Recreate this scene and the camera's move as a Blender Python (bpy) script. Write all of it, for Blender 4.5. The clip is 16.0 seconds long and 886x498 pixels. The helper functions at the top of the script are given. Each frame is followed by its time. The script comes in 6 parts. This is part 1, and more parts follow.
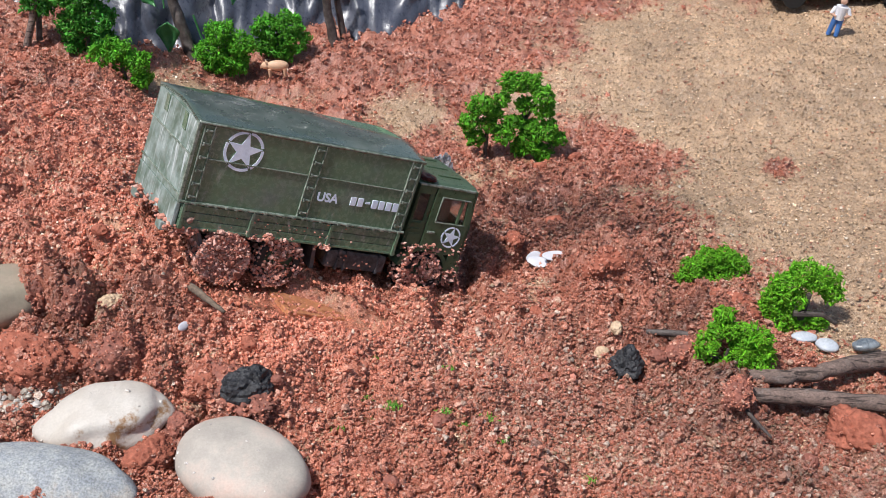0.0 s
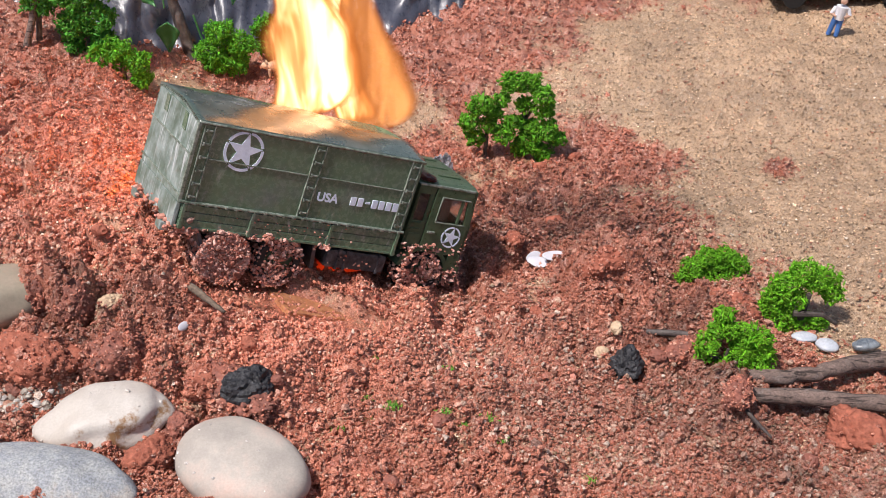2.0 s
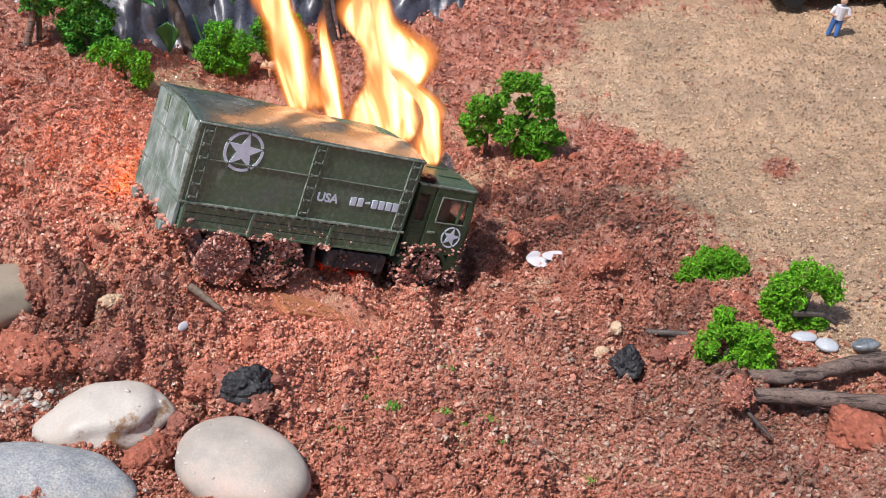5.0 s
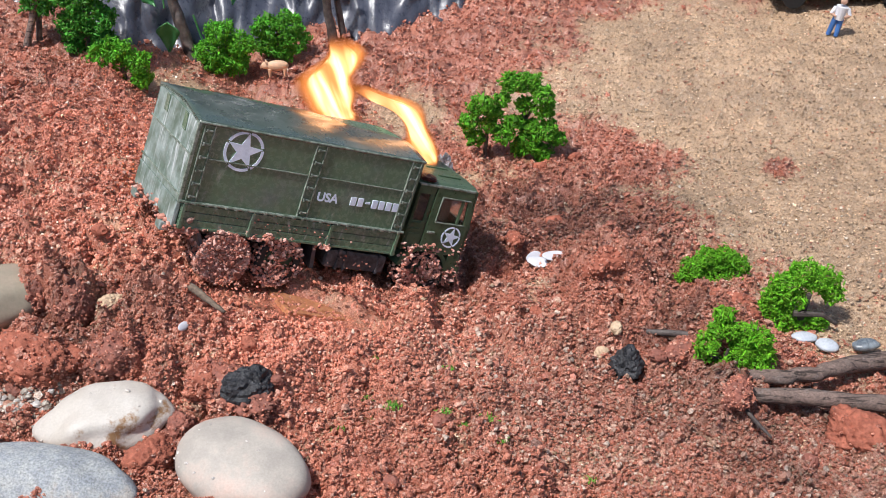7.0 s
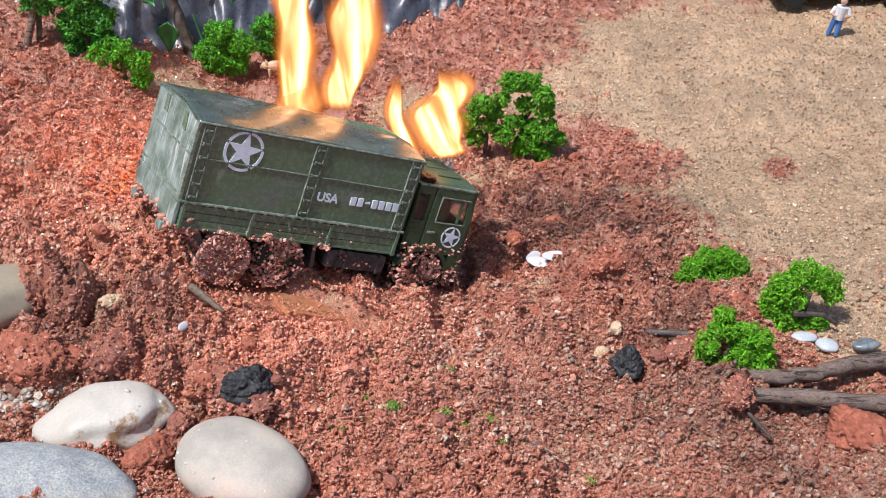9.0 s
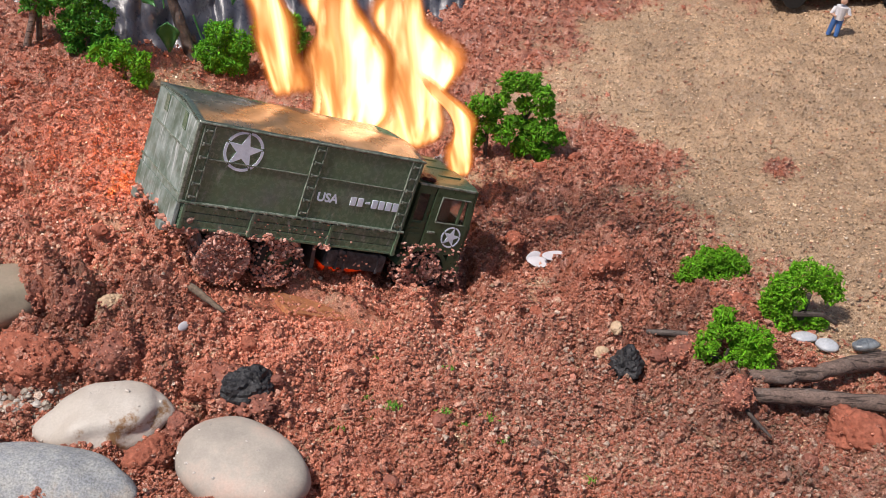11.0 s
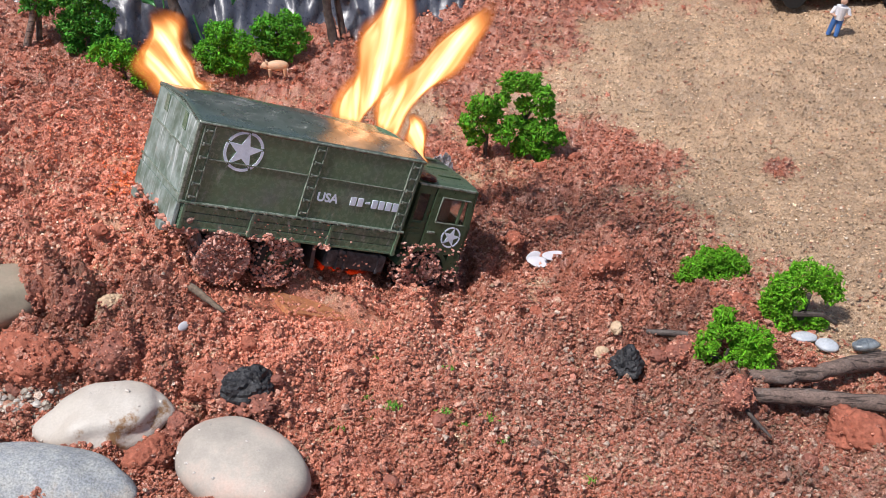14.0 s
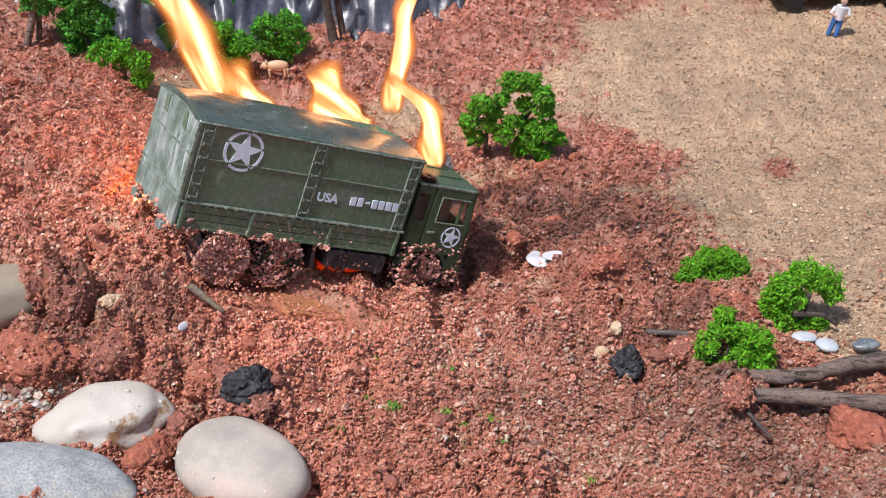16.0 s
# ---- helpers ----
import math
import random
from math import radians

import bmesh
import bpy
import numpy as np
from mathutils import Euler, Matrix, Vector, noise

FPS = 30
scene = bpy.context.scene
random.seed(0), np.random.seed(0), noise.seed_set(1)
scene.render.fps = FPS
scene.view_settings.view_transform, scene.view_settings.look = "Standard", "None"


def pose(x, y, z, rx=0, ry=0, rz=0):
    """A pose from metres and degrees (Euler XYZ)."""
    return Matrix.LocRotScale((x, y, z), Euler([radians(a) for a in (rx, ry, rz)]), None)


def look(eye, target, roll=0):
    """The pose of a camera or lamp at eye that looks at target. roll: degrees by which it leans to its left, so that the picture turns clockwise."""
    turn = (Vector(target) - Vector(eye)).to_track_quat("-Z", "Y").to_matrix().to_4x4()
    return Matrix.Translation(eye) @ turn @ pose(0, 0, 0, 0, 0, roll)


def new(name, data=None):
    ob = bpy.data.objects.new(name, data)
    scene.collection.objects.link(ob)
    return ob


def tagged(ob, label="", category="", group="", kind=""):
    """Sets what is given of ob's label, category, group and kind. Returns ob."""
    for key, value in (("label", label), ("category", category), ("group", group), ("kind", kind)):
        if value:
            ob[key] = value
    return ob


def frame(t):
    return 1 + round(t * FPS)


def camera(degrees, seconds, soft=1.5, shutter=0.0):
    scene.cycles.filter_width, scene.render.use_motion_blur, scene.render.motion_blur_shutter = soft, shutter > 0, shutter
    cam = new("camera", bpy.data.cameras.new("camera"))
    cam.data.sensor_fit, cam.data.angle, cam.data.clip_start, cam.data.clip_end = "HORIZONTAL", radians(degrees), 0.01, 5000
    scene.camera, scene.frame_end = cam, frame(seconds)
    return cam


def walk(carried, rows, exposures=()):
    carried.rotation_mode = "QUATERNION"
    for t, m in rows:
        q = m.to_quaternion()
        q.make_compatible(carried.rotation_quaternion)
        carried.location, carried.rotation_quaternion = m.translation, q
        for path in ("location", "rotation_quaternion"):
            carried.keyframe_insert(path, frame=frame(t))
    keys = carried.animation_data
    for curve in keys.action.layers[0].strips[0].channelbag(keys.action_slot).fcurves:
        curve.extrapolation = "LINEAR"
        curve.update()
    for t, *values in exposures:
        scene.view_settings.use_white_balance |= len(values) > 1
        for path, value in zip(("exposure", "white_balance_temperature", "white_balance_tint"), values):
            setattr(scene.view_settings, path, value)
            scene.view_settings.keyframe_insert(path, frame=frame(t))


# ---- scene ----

# ---- camera ----
cam = camera(40, 16.0, soft=0.7)
EYE = (0.0, 0.0, 0.2315)
VIEW = pose(*EYE, 60, 0, 0)
walk(cam, [(0.0, VIEW), (16.0, VIEW)], exposures=[
    (0.0, 0.34, 6400, 9), (0.5, 0.37, 6600, 12), (1.0, 0.38, 6400, 10), (2.0, 0.34, 6700, 14), (3.0, 0.26, 6700, 15), (4.2, 0.26, 6600, 14), (6.3, 0.38, 6400, 10),
    (9.0, 0.40, 6300, 9), (9.6, 0.30, 6600, 13), (11.3, 0.06, 7000, 14), (12.5, 0.14, 6800, 12), (14.0, 0.28, 6500, 11), (16.0, 0.32, 6400, 11)])


# ---- light: a bright veiled sky, the sun soft, high on the left ----
world = bpy.data.worlds.new("sky")
scene.world = world
world.use_nodes = True
wn = world.node_tree.nodes
sky = wn.new("ShaderNodeTexSky")
sky.sky_type = "NISHITA"
sky.sun_disc = False
sky.sun_elevation, sky.sun_rotation = radians(62), radians(-128)
sky.air_density, sky.dust_density = 1.0, 2.0
wn["Background"].inputs["Strength"].default_value = 0.08
world.node_tree.links.new(sky.outputs["Color"], wn["Background"].inputs["Color"])
sun = new("sun", bpy.data.lights.new("sun", "SUN"))
sun.data.energy, sun.data.angle, sun.data.color = 3.6, radians(3), (1.0, 0.97, 0.95)
sun.matrix_world = look((-0.42, 0.07, 1.0), (0, 0.4, 0))


# ---- materials ----
def node(nt, kind, **values):
    n = nt.nodes.new(kind)
    for k, v in values.items():
        n.inputs[k.replace("_", " ")].default_value = v
    return n


def material(name, colour, rough=0.6, metal=0.0, second=None, scale=300.0, contrast=(0.4, 0.65), bump=0.0, bump_scale=900.0,
             coat=0.0, attribute="", specular=0.4, vary=0.12, third=None, third_scale=80.0, third_edge=(0.55, 0.7), scratch=None):
    """Two-scale noise over a base colour, fine relief and uneven gloss; attribute: the base colour comes from the mesh."""
    m = bpy.data.materials.new(name)
    m.use_nodes = True
    nt = m.node_tree
    p = nt.nodes["Principled BSDF"]
    link = nt.links.new
    where = nt.nodes.new("ShaderNodeTexCoord").outputs["Object"]
    if attribute:
        a = nt.nodes.new("ShaderNodeAttribute")
        a.attribute_name = attribute
        base = a.outputs["Color"]
    else:
        n = node(nt, "ShaderNodeTexNoise", Scale=scale, Detail=6.0, Roughness=0.65)
        link(where, n.inputs["Vector"])
        r = nt.nodes.new("ShaderNodeValToRGB")
        r.color_ramp.elements[0].position, r.color_ramp.elements[1].position = contrast
        r.color_ramp.elements[0].color = (*colour, 1)
        r.color_ramp.elements[1].color = (*(second or [c * 0.7 for c in colour]), 1)
        link(n.outputs["Fac"], r.inputs["Fac"])
        base = r.outputs["Color"]
    if third:
        n3 = node(nt, "ShaderNodeTexNoise", Scale=third_scale, Detail=7.0, Roughness=0.7)
        link(where, n3.inputs["Vector"])
        r3 = nt.nodes.new("ShaderNodeValToRGB")
        r3.color_ramp.elements[0].position, r3.color_ramp.elements[1].position = third_edge
        mix3 = nt.nodes.new("ShaderNodeMix")
        mix3.data_type = "RGBA"
        link(n3.outputs["Fac"], r3.inputs["Fac"])
        link(r3.outputs["Color"], mix3.inputs[0])
        link(base, mix3.inputs[6])
        mix3.inputs[7].default_value = (*third, 1)
        base = mix3.outputs[2]
    if scratch:
        colour2, stretch, edge = scratch
        mp = nt.nodes.new("ShaderNodeMapping")
        mp.inputs["Scale"].default_value = stretch
        link(where, mp.inputs["Vector"])
        n4 = node(nt, "ShaderNodeTexNoise", Scale=1.0, Detail=4.0, Roughness=0.6, Distortion=0.8)
        link(mp.outputs["Vector"], n4.inputs["Vector"])
        r4 = nt.nodes.new("ShaderNodeValToRGB")
        r4.color_ramp.elements[0].position, r4.color_ramp.elements[1].position = edge
        mix4 = nt.nodes.new("ShaderNodeMix")
        mix4.data_type = "RGBA"
        link(n4.outputs["Fac"], r4.inputs["Fac"])
        link(r4.outputs["Color"], mix4.inputs[0])
        link(base, mix4.inputs[6])
        mix4.inputs[7].default_value = (*colour2, 1)
        base = mix4.outputs[2]
    fine = node(nt, "ShaderNodeTexNoise", Scale=bump_scale, Detail=5.0, Roughness=0.7)
    link(where, fine.inputs["Vector"])
    hsv = nt.nodes.new("ShaderNodeHueSaturation")
    mr = node(nt, "ShaderNodeMapRange", From_Min=0.3, From_Max=0.7, To_Min=1 - vary, To_Max=1 + vary)
    link(fine.outputs["Fac"], mr.inputs["Value"])
    link(mr.outputs["Result"], hsv.inputs["Value"])
    link(base, hsv.inputs["Color"])
    link(hsv.outputs["Color"], p.inputs["Base Color"])
    rr = node(nt, "ShaderNodeMapRange", From_Min=0.3, From_Max=0.7, To_Min=max(0.03, rough - 0.12), To_Max=min(1, rough + 0.12))
    link(fine.outputs["Fac"], rr.inputs["Value"])
    link(rr.outputs["Result"], p.inputs["Roughness"])
    p.inputs["Metallic"].default_value = metal
    p.inputs["Specular IOR Level"].default_value = specular
    p.inputs["Coat Weight"].default_value = coat
    if bump:
        b = node(nt, "ShaderNodeBump", Strength=bump, Distance=0.0004)
        link(fine.outputs["Fac"], b.inputs["Height"])
        link(b.outputs["Normal"], p.inputs["Normal"])
    return m


SOIL = material("soil", (0.3, 0.1, 0.06), 0.30, attribute="tint", bump=1.0, bump_scale=2200, vary=0.5, specular=0.95)
CLOD = material("clod", (0.40, 0.135, 0.085), 0.7, second=(0.26, 0.08, 0.05), scale=260, bump=1.0, bump_scale=900, vary=0.25, specular=0.25)
DARK_CLOD = material("dark_clod", (0.32, 0.115, 0.08), 0.65, second=(0.15, 0.06, 0.045), scale=220, bump=1.0, bump_scale=800, vary=0.25)
MUD = material("mud", (0.36, 0.15, 0.115), 0.75, attribute="tint", bump=0.8, bump_scale=1800, vary=0.25)
GREEN = material("olive_paint", (0.098, 0.166, 0.100), 0.26, second=(0.120, 0.192, 0.122), scale=60, bump=0.06, bump_scale=500, vary=0.12,
                 third=(0.135, 0.17, 0.15), third_scale=55, third_edge=(0.50, 0.74), specular=0.7, scratch=((0.30, 0.34, 0.31), (420, 420, 130), (0.62, 0.76)))
GREEN_CAB = material("olive_cab_paint", (0.054, 0.092, 0.048), 0.34, second=(0.070, 0.110, 0.060), scale=80, bump=0.06, vary=0.12,
                     third=(0.09, 0.085, 0.06), third_scale=140, third_edge=(0.6, 0.8))
DUSTY = material("dusty_olive", (0.10, 0.145, 0.11), 0.42, second=(0.30, 0.36, 0.34), scale=140, contrast=(0.38, 0.66), bump=0.12, vary=0.2, scratch=((0.54, 0.58, 0.58), (230, 430, 50), (0.55, 0.70)))
ROOF = material("roof_olive", (0.055, 0.08, 0.055), 0.30, second=(0.07, 0.095, 0.075), scale=70, contrast=(0.35, 0.7), bump=0.1, bump_scale=160, vary=0.1,
                third=(0.15, 0.175, 0.15), third_scale=60, third_edge=(0.48, 0.74), coat=0.4, specular=1.0, scratch=((0.42, 0.46, 0.43), (90, 420, 100), (0.66, 0.80)))
# trim paler than the paint: highlights of raised edges put into the colour
TRIM = material("edge_highlight", (0.27, 0.31, 0.26), 0.4, second=(0.07, 0.10, 0.065), scale=500, vary=0.3)
RUBBER = material("rubber", (0.018, 0.017, 0.017), 0.7, bump=0.3, vary=0.3)
BLACK = material("black_plastic", (0.03, 0.032, 0.036), 0.36, second=(0.09, 0.09, 0.10), scale=400, vary=0.3, bump=0.1)
WHITE = material("decal", (0.76, 0.84, 0.95), 0.5, second=(0.66, 0.74, 0.86), scale=400, vary=0.08)
INSIDE = material("cab_interior", (0.16, 0.15, 0.14), 0.8, scale=300)
WOOD = material("plank_wood", (0.50, 0.22, 0.10), 0.8, second=(0.40, 0.145, 0.07), scale=260, bump=0.6, vary=0.25)
GREYWOOD = material("old_wood", (0.20, 0.15, 0.11), 0.85, second=(0.09, 0.065, 0.05), scale=260, bump=0.9, vary=0.3)
BARK = material("bark", (0.22, 0.155, 0.13), 0.85, second=(0.11, 0.08, 0.068), scale=320, bump=1.0, bump_scale=1600, vary=0.45, scratch=((0.045, 0.032, 0.027), (110, 900, 900), (0.52, 0.62)),
                third=(0.27, 0.22, 0.20), third_scale=160)
DARKBARK = material("dark_bark", (0.055, 0.042, 0.038), 0.55, second=(0.12, 0.10, 0.09), scale=300, bump=0.8, vary=0.3)
STONE_CREAM = material("cream_stone", (0.50, 0.455, 0.40), 0.42, second=(0.60, 0.56, 0.51), scale=60, bump=0.5, bump_scale=1300, vary=0.09,
                       third=(0.30, 0.17, 0.08), third_scale=48, third_edge=(0.56, 0.62))
STONE_PALE = material("pale_stone", (0.37, 0.335, 0.295), 0.5, second=(0.50, 0.45, 0.39), scale=70, bump=0.4, bump_scale=1500, vary=0.1,
                      third=(0.50, 0.36, 0.30), third_scale=34, third_edge=(0.48, 0.68))
STONE_GREY = material("grey_stone", (0.27, 0.29, 0.31), 0.55, second=(0.38, 0.39, 0.38), scale=260, bump=0.6, bump_scale=1600, vary=0.5,
                      third=(0.46, 0.40, 0.33), third_scale=60, third_edge=(0.58, 0.72))
STONE_TAN = material("tan_stone", (0.36, 0.29, 0.22), 0.5, second=(0.30, 0.27, 0.20), scale=80, bump=0.2, vary=0.1)
CHAR = material("charcoal", (0.016, 0.016, 0.018), 0.45, second=(0.05, 0.05, 0.055), scale=350, bump=1.0, bump_scale=1100, vary=0.3)
CHALK = material("white_chip", (0.56, 0.56, 0.60), 0.5, second=(0.48, 0.48, 0.52), scale=200, vary=0.06)
CREAM_CHIP = material("cream_chip", (0.62, 0.45, 0.30), 0.7, second=(0.48, 0.34, 0.22), scale=300, bump=0.7, vary=0.2)
MILKY = material("milky_pebble", (0.50, 0.53, 0.57), 0.3, second=(0.42, 0.46, 0.51), scale=150, vary=0.08)
BLUE_GREY = material("blue_grey_pebble", (0.10, 0.12, 0.14), 0.3, second=(0.28, 0.31, 0.33), scale=180, vary=0.15, bump=0.2)
FOAM = material("foam_leaf", (0.06, 0.21, 0.012), 0.55, attribute="tint", bump=0.4, bump_scale=1500, vary=0.3, specular=0.2)
LEAF = material("leaf", (0.05, 0.20, 0.06), 0.4, second=(0.08, 0.27, 0.10), scale=150, vary=0.1)
PIG = material("pig_plastic", (0.66, 0.43, 0.28), 0.5, vary=0.05, second=(0.6, 0.38, 0.24))
SHEET = material("black_sheet", (0.055, 0.060, 0.084), 0.32, second=(0.09, 0.098, 0.122), scale=60, bump=0.8, bump_scale=260, vary=0.2, specular=0.8,
                 third=(0.16, 0.12, 0.10), third_scale=110, third_edge=(0.66, 0.74))
SKIN = material("figure_skin", (0.55, 0.33, 0.24), 0.5)
SHIRT = material("figure_shirt", (0.72, 0.72, 0.74), 0.5, second=(0.62, 0.62, 0.66))
JEANS = material("figure_trousers", (0.06, 0.18, 0.48), 0.5)
GRAVEL = material("gravel", (0.5, 0.45, 0.4), 0.45, attribute="tint", vary=0.15, specular=0.5)
MOSS = material("moss", (0.11, 0.30, 0.03), 0.7, second=(0.16, 0.36, 0.04), scale=400, vary=0.25)


def clear(name, colour, rough):
    m = bpy.data.materials.new(name)
    m.use_nodes = True
    p = m.node_tree.nodes["Principled BSDF"]
    p.inputs["Base Color"].default_value = (*colour, 1)
    p.inputs["Roughness"].default_value = rough
    p.inputs["Transmission Weight"].default_value = 1.0
    p.inputs["IOR"].default_value = 1.45
    return m


GLASS = clear("window_plastic", (0.82, 0.80, 0.78), 0.08)
CLEAR = material("clear_plastic", (0.62, 0.63, 0.66), 0.22, second=(0.50, 0.51, 0.55), scale=200, vary=0.15, specular=0.8)
CLEAR.node_tree.nodes["Principled BSDF"].inputs["Transmission Weight"].default_value = 0.45


# ---- shapes ----
def part(name, bm, mat, parent=None, label="", shade=False):
    """Links a bmesh as one mesh object under a thing or a part."""
    me = bpy.data.meshes.new(name)
    bmesh.ops.recalc_face_normals(bm, faces=bm.faces)
    if shade:
        for f in bm.faces:
            f.smooth = True
    bm.to_mesh(me)
    bm.free()
    me.materials.append(mat)
    ob = new(name, me)
    ob.parent = parent
    if label:
        tagged(ob, label)
    return ob


def thing(name, m, label, category, group="", kind=""):
    ob = new(name)
    ob.empty_display_size = 0.01
    ob.matrix_basis = m
    return tagged(ob, label, category, group, kind)


def box(bm, x0, x1, y0, y1, z0, z1, bevel=0.0):
    made = bmesh.ops.create_cube(bm, size=1.0, matrix=Matrix.Translation(((x0 + x1) / 2, (y0 + y1) / 2, (z0 + z1) / 2))
                                 @ Matrix.Diagonal((x1 - x0, y1 - y0, z1 - z0, 1)))
    if bevel:
        edges = list({e for v in made["verts"] for e in v.link_edges})
        bmesh.ops.bevel(bm, geom=edges, offset=bevel, segments=2, affect="EDGES", profile=0.6)
    return bm


def rod(bm, a, b, r0, r1=None, sides=8):
    a, b = Vector(a), Vector(b)
    d = b - a
    m = Matrix.Translation((a + b) / 2) @ d.to_track_quat("Z", "Y").to_matrix().to_4x4()
    bmesh.ops.create_cone(bm, cap_ends=True, segments=sides, radius1=r0, radius2=r0 if r1 is None else r1, depth=d.length, matrix=m)
    return bm


def prism(bm, outline, a, b, axis="y"):
    """An outline of (u, v) pulled from a to b along an axis."""
    put = {"y": lambda u, v, w: (u, w, v), "x": lambda u, v, w: (w, u, v), "z": lambda u, v, w: (u, v, w)}[axis]
    low = [bm.verts.new(put(u, v, a)) for u, v in outline]
    high = [bm.verts.new(put(u, v, b)) for u, v in outline]
    bm.faces.new(low)
    bm.faces.new(high)
    n = len(outline)
    for i in range(n):
        bm.faces.new((low[i], low[(i + 1) % n], high[(i + 1) % n], high[i]))
    return bm


def lump(seed, dims, rough=0.12, detail=3.0, sub=4, flat=1.0, sharp=False):
    """A weathered stone or clod: a sphere pushed about by noise at two scales."""
    bm = bmesh.new()
    bmesh.ops.create_icosphere(bm, subdivisions=sub, radius=0.5)
    off = Vector((seed * 3.7, seed * 1.3, seed * 7.1))
    for v in bm.verts:
        n = v.co.normalized()
        d = noise.noise(n * 1.1 + off) * rough * 1.2 + noise.noise(n * detail + off) * rough * 0.6
        if sharp:
            d += (0.35 - abs(noise.noise(n * detail * 2.3 + off))) * rough * 1.3 + (0.3 - abs(noise.noise(n * detail * 5.5 + off))) * rough * 0.8 + noise.noise(n * detail * 13 + off) * rough * 0.3
        c = v.co * (1 + d)
        if flat < 1:
            c.z = math.copysign(abs(c.z * 2) ** flat, c.z) / 2
        v.co = Vector((c.x * dims[0], c.y * dims[1], c.z * dims[2]))
    return bm


ICO = [(0, 0.526, 0.851), (0, -0.526, 0.851), (0, 0.526, -0.851), (0, -0.526, -0.851), (0.526, 0.851, 0), (-0.526, 0.851, 0),
       (0.526, -0.851, 0), (-0.526, -0.851, 0), (0.851, 0, 0.526), (0.851, 0, -0.526), (-0.851, 0, 0.526), (-0.851, 0, -0.526)]


def ico_faces():
    p = np.array(ICO)
    near = [(i, j, k) for i in range(12) for j in range(i + 1, 12) for k in range(j + 1, 12)
            if max(np.linalg.norm(p[i] - p[j]), np.linalg.norm(p[j] - p[k]), np.linalg.norm(p[i] - p[k])) < 1.1]
    return np.array([(i, j, k) if np.dot(np.cross(p[j] - p[i], p[k] - p[i]), p[i]) > 0 else (i, k, j) for i, j, k in near])


ICO_FACES = ico_faces()


def mesh_from(name, verts, faces, tint=None, smooth=False):
    """A mesh out of arrays: verts (n, 3), faces (m, k), tint (n, 3)."""
    me = bpy.data.meshes.new(name)
    k = faces.shape[1]
    me.vertices.add(len(verts))
    me.vertices.foreach_set("co", np.ascontiguousarray(verts, dtype=np.float32).ravel())
    me.loops.add(faces.size)
    me.loops.foreach_set("vertex_index", np.ascontiguousarray(faces, dtype=np.int32).ravel())
    me.polygons.add(len(faces))
    me.polygons.foreach_set("loop_start", np.arange(0, faces.size, k, dtype=np.int32))
    me.polygons.foreach_set("use_smooth", np.full(len(faces), smooth))
    me.update(calc_edges=True)
    if tint is not None:
        a = me.attributes.new("tint", "FLOAT_COLOR", "POINT")
        a.data.foreach_set("color", np.c_[tint, np.ones(len(tint))].astype(np.float32).ravel())
    return me


# a broken chip: six corners, eight faces
CHIP = [(1.1, 0, 0), (-1.1, 0, 0), (0, 1.1, 0), (0, -1.1, 0), (0, 0, 1.1), (0, 0, -1.1)]
CHIP_FACES = np.array([(0, 2, 4), (2, 1, 4), (1, 3, 4), (3, 0, 4), (2, 0, 5), (1, 2, 5), (3, 1, 5), (0, 3, 5)])


def grains(name, places, sizes, tints, rng, squash=0.75, rough=0.28, base=ICO, base_faces=ICO_FACES, long=1.0):
    """Many small broken crumbs as one mesh."""
    n = len(places)
    k = len(base)
    v = np.array(base)[None] * (1 + rng.uniform(-rough, rough, (n, k, 1)))
    v[:, :, 0] *= long
    v = v * (sizes[:, None, None] * rng.uniform(0.65, 1.25, (n, 1, 3)))
    q = rng.normal(size=(n, 4))
    q /= np.linalg.norm(q, axis=1)[:, None]
    w, x, y, z = q.T
    rot = np.stack([1 - 2 * (y * y + z * z), 2 * (x * y - z * w), 2 * (x * z + y * w), 2 * (x * y + z * w), 1 - 2 * (x * x + z * z),
                    2 * (y * z - x * w), 2 * (x * z - y * w), 2 * (y * z + x * w), 1 - 2 * (x * x + y * y)], 1).reshape(n, 3, 3)
    v = np.einsum("nij,nkj->nki", rot, v)
    v[:, :, 2] *= squash
    v += places[:, None]
    f = (base_faces[None] + k * np.arange(n)[:, None, None]).reshape(-1, 3)
    return mesh_from(name, v.reshape(-1, 3), f, np.repeat(tints, k, 0))


def mixed(rng, n, palette, shares, spread=0.22):
    """Colours for n crumbs, drawn from a palette."""
    base = np.array(palette)[rng.choice(len(palette), n, p=np.array(shares) / sum(shares))]
    return base * np.exp(rng.normal(0, spread, (n, 1)))


def smooth(a, b, v):
    u = np.clip((v - a) / (b - a), 0, 1)
    return u * u * (3 - 2 * u)


def swell(x, y, cx, cy, r, h):
    return h * np.exp(-((x - cx) ** 2 + (y - cy) ** 2) / (r * r))


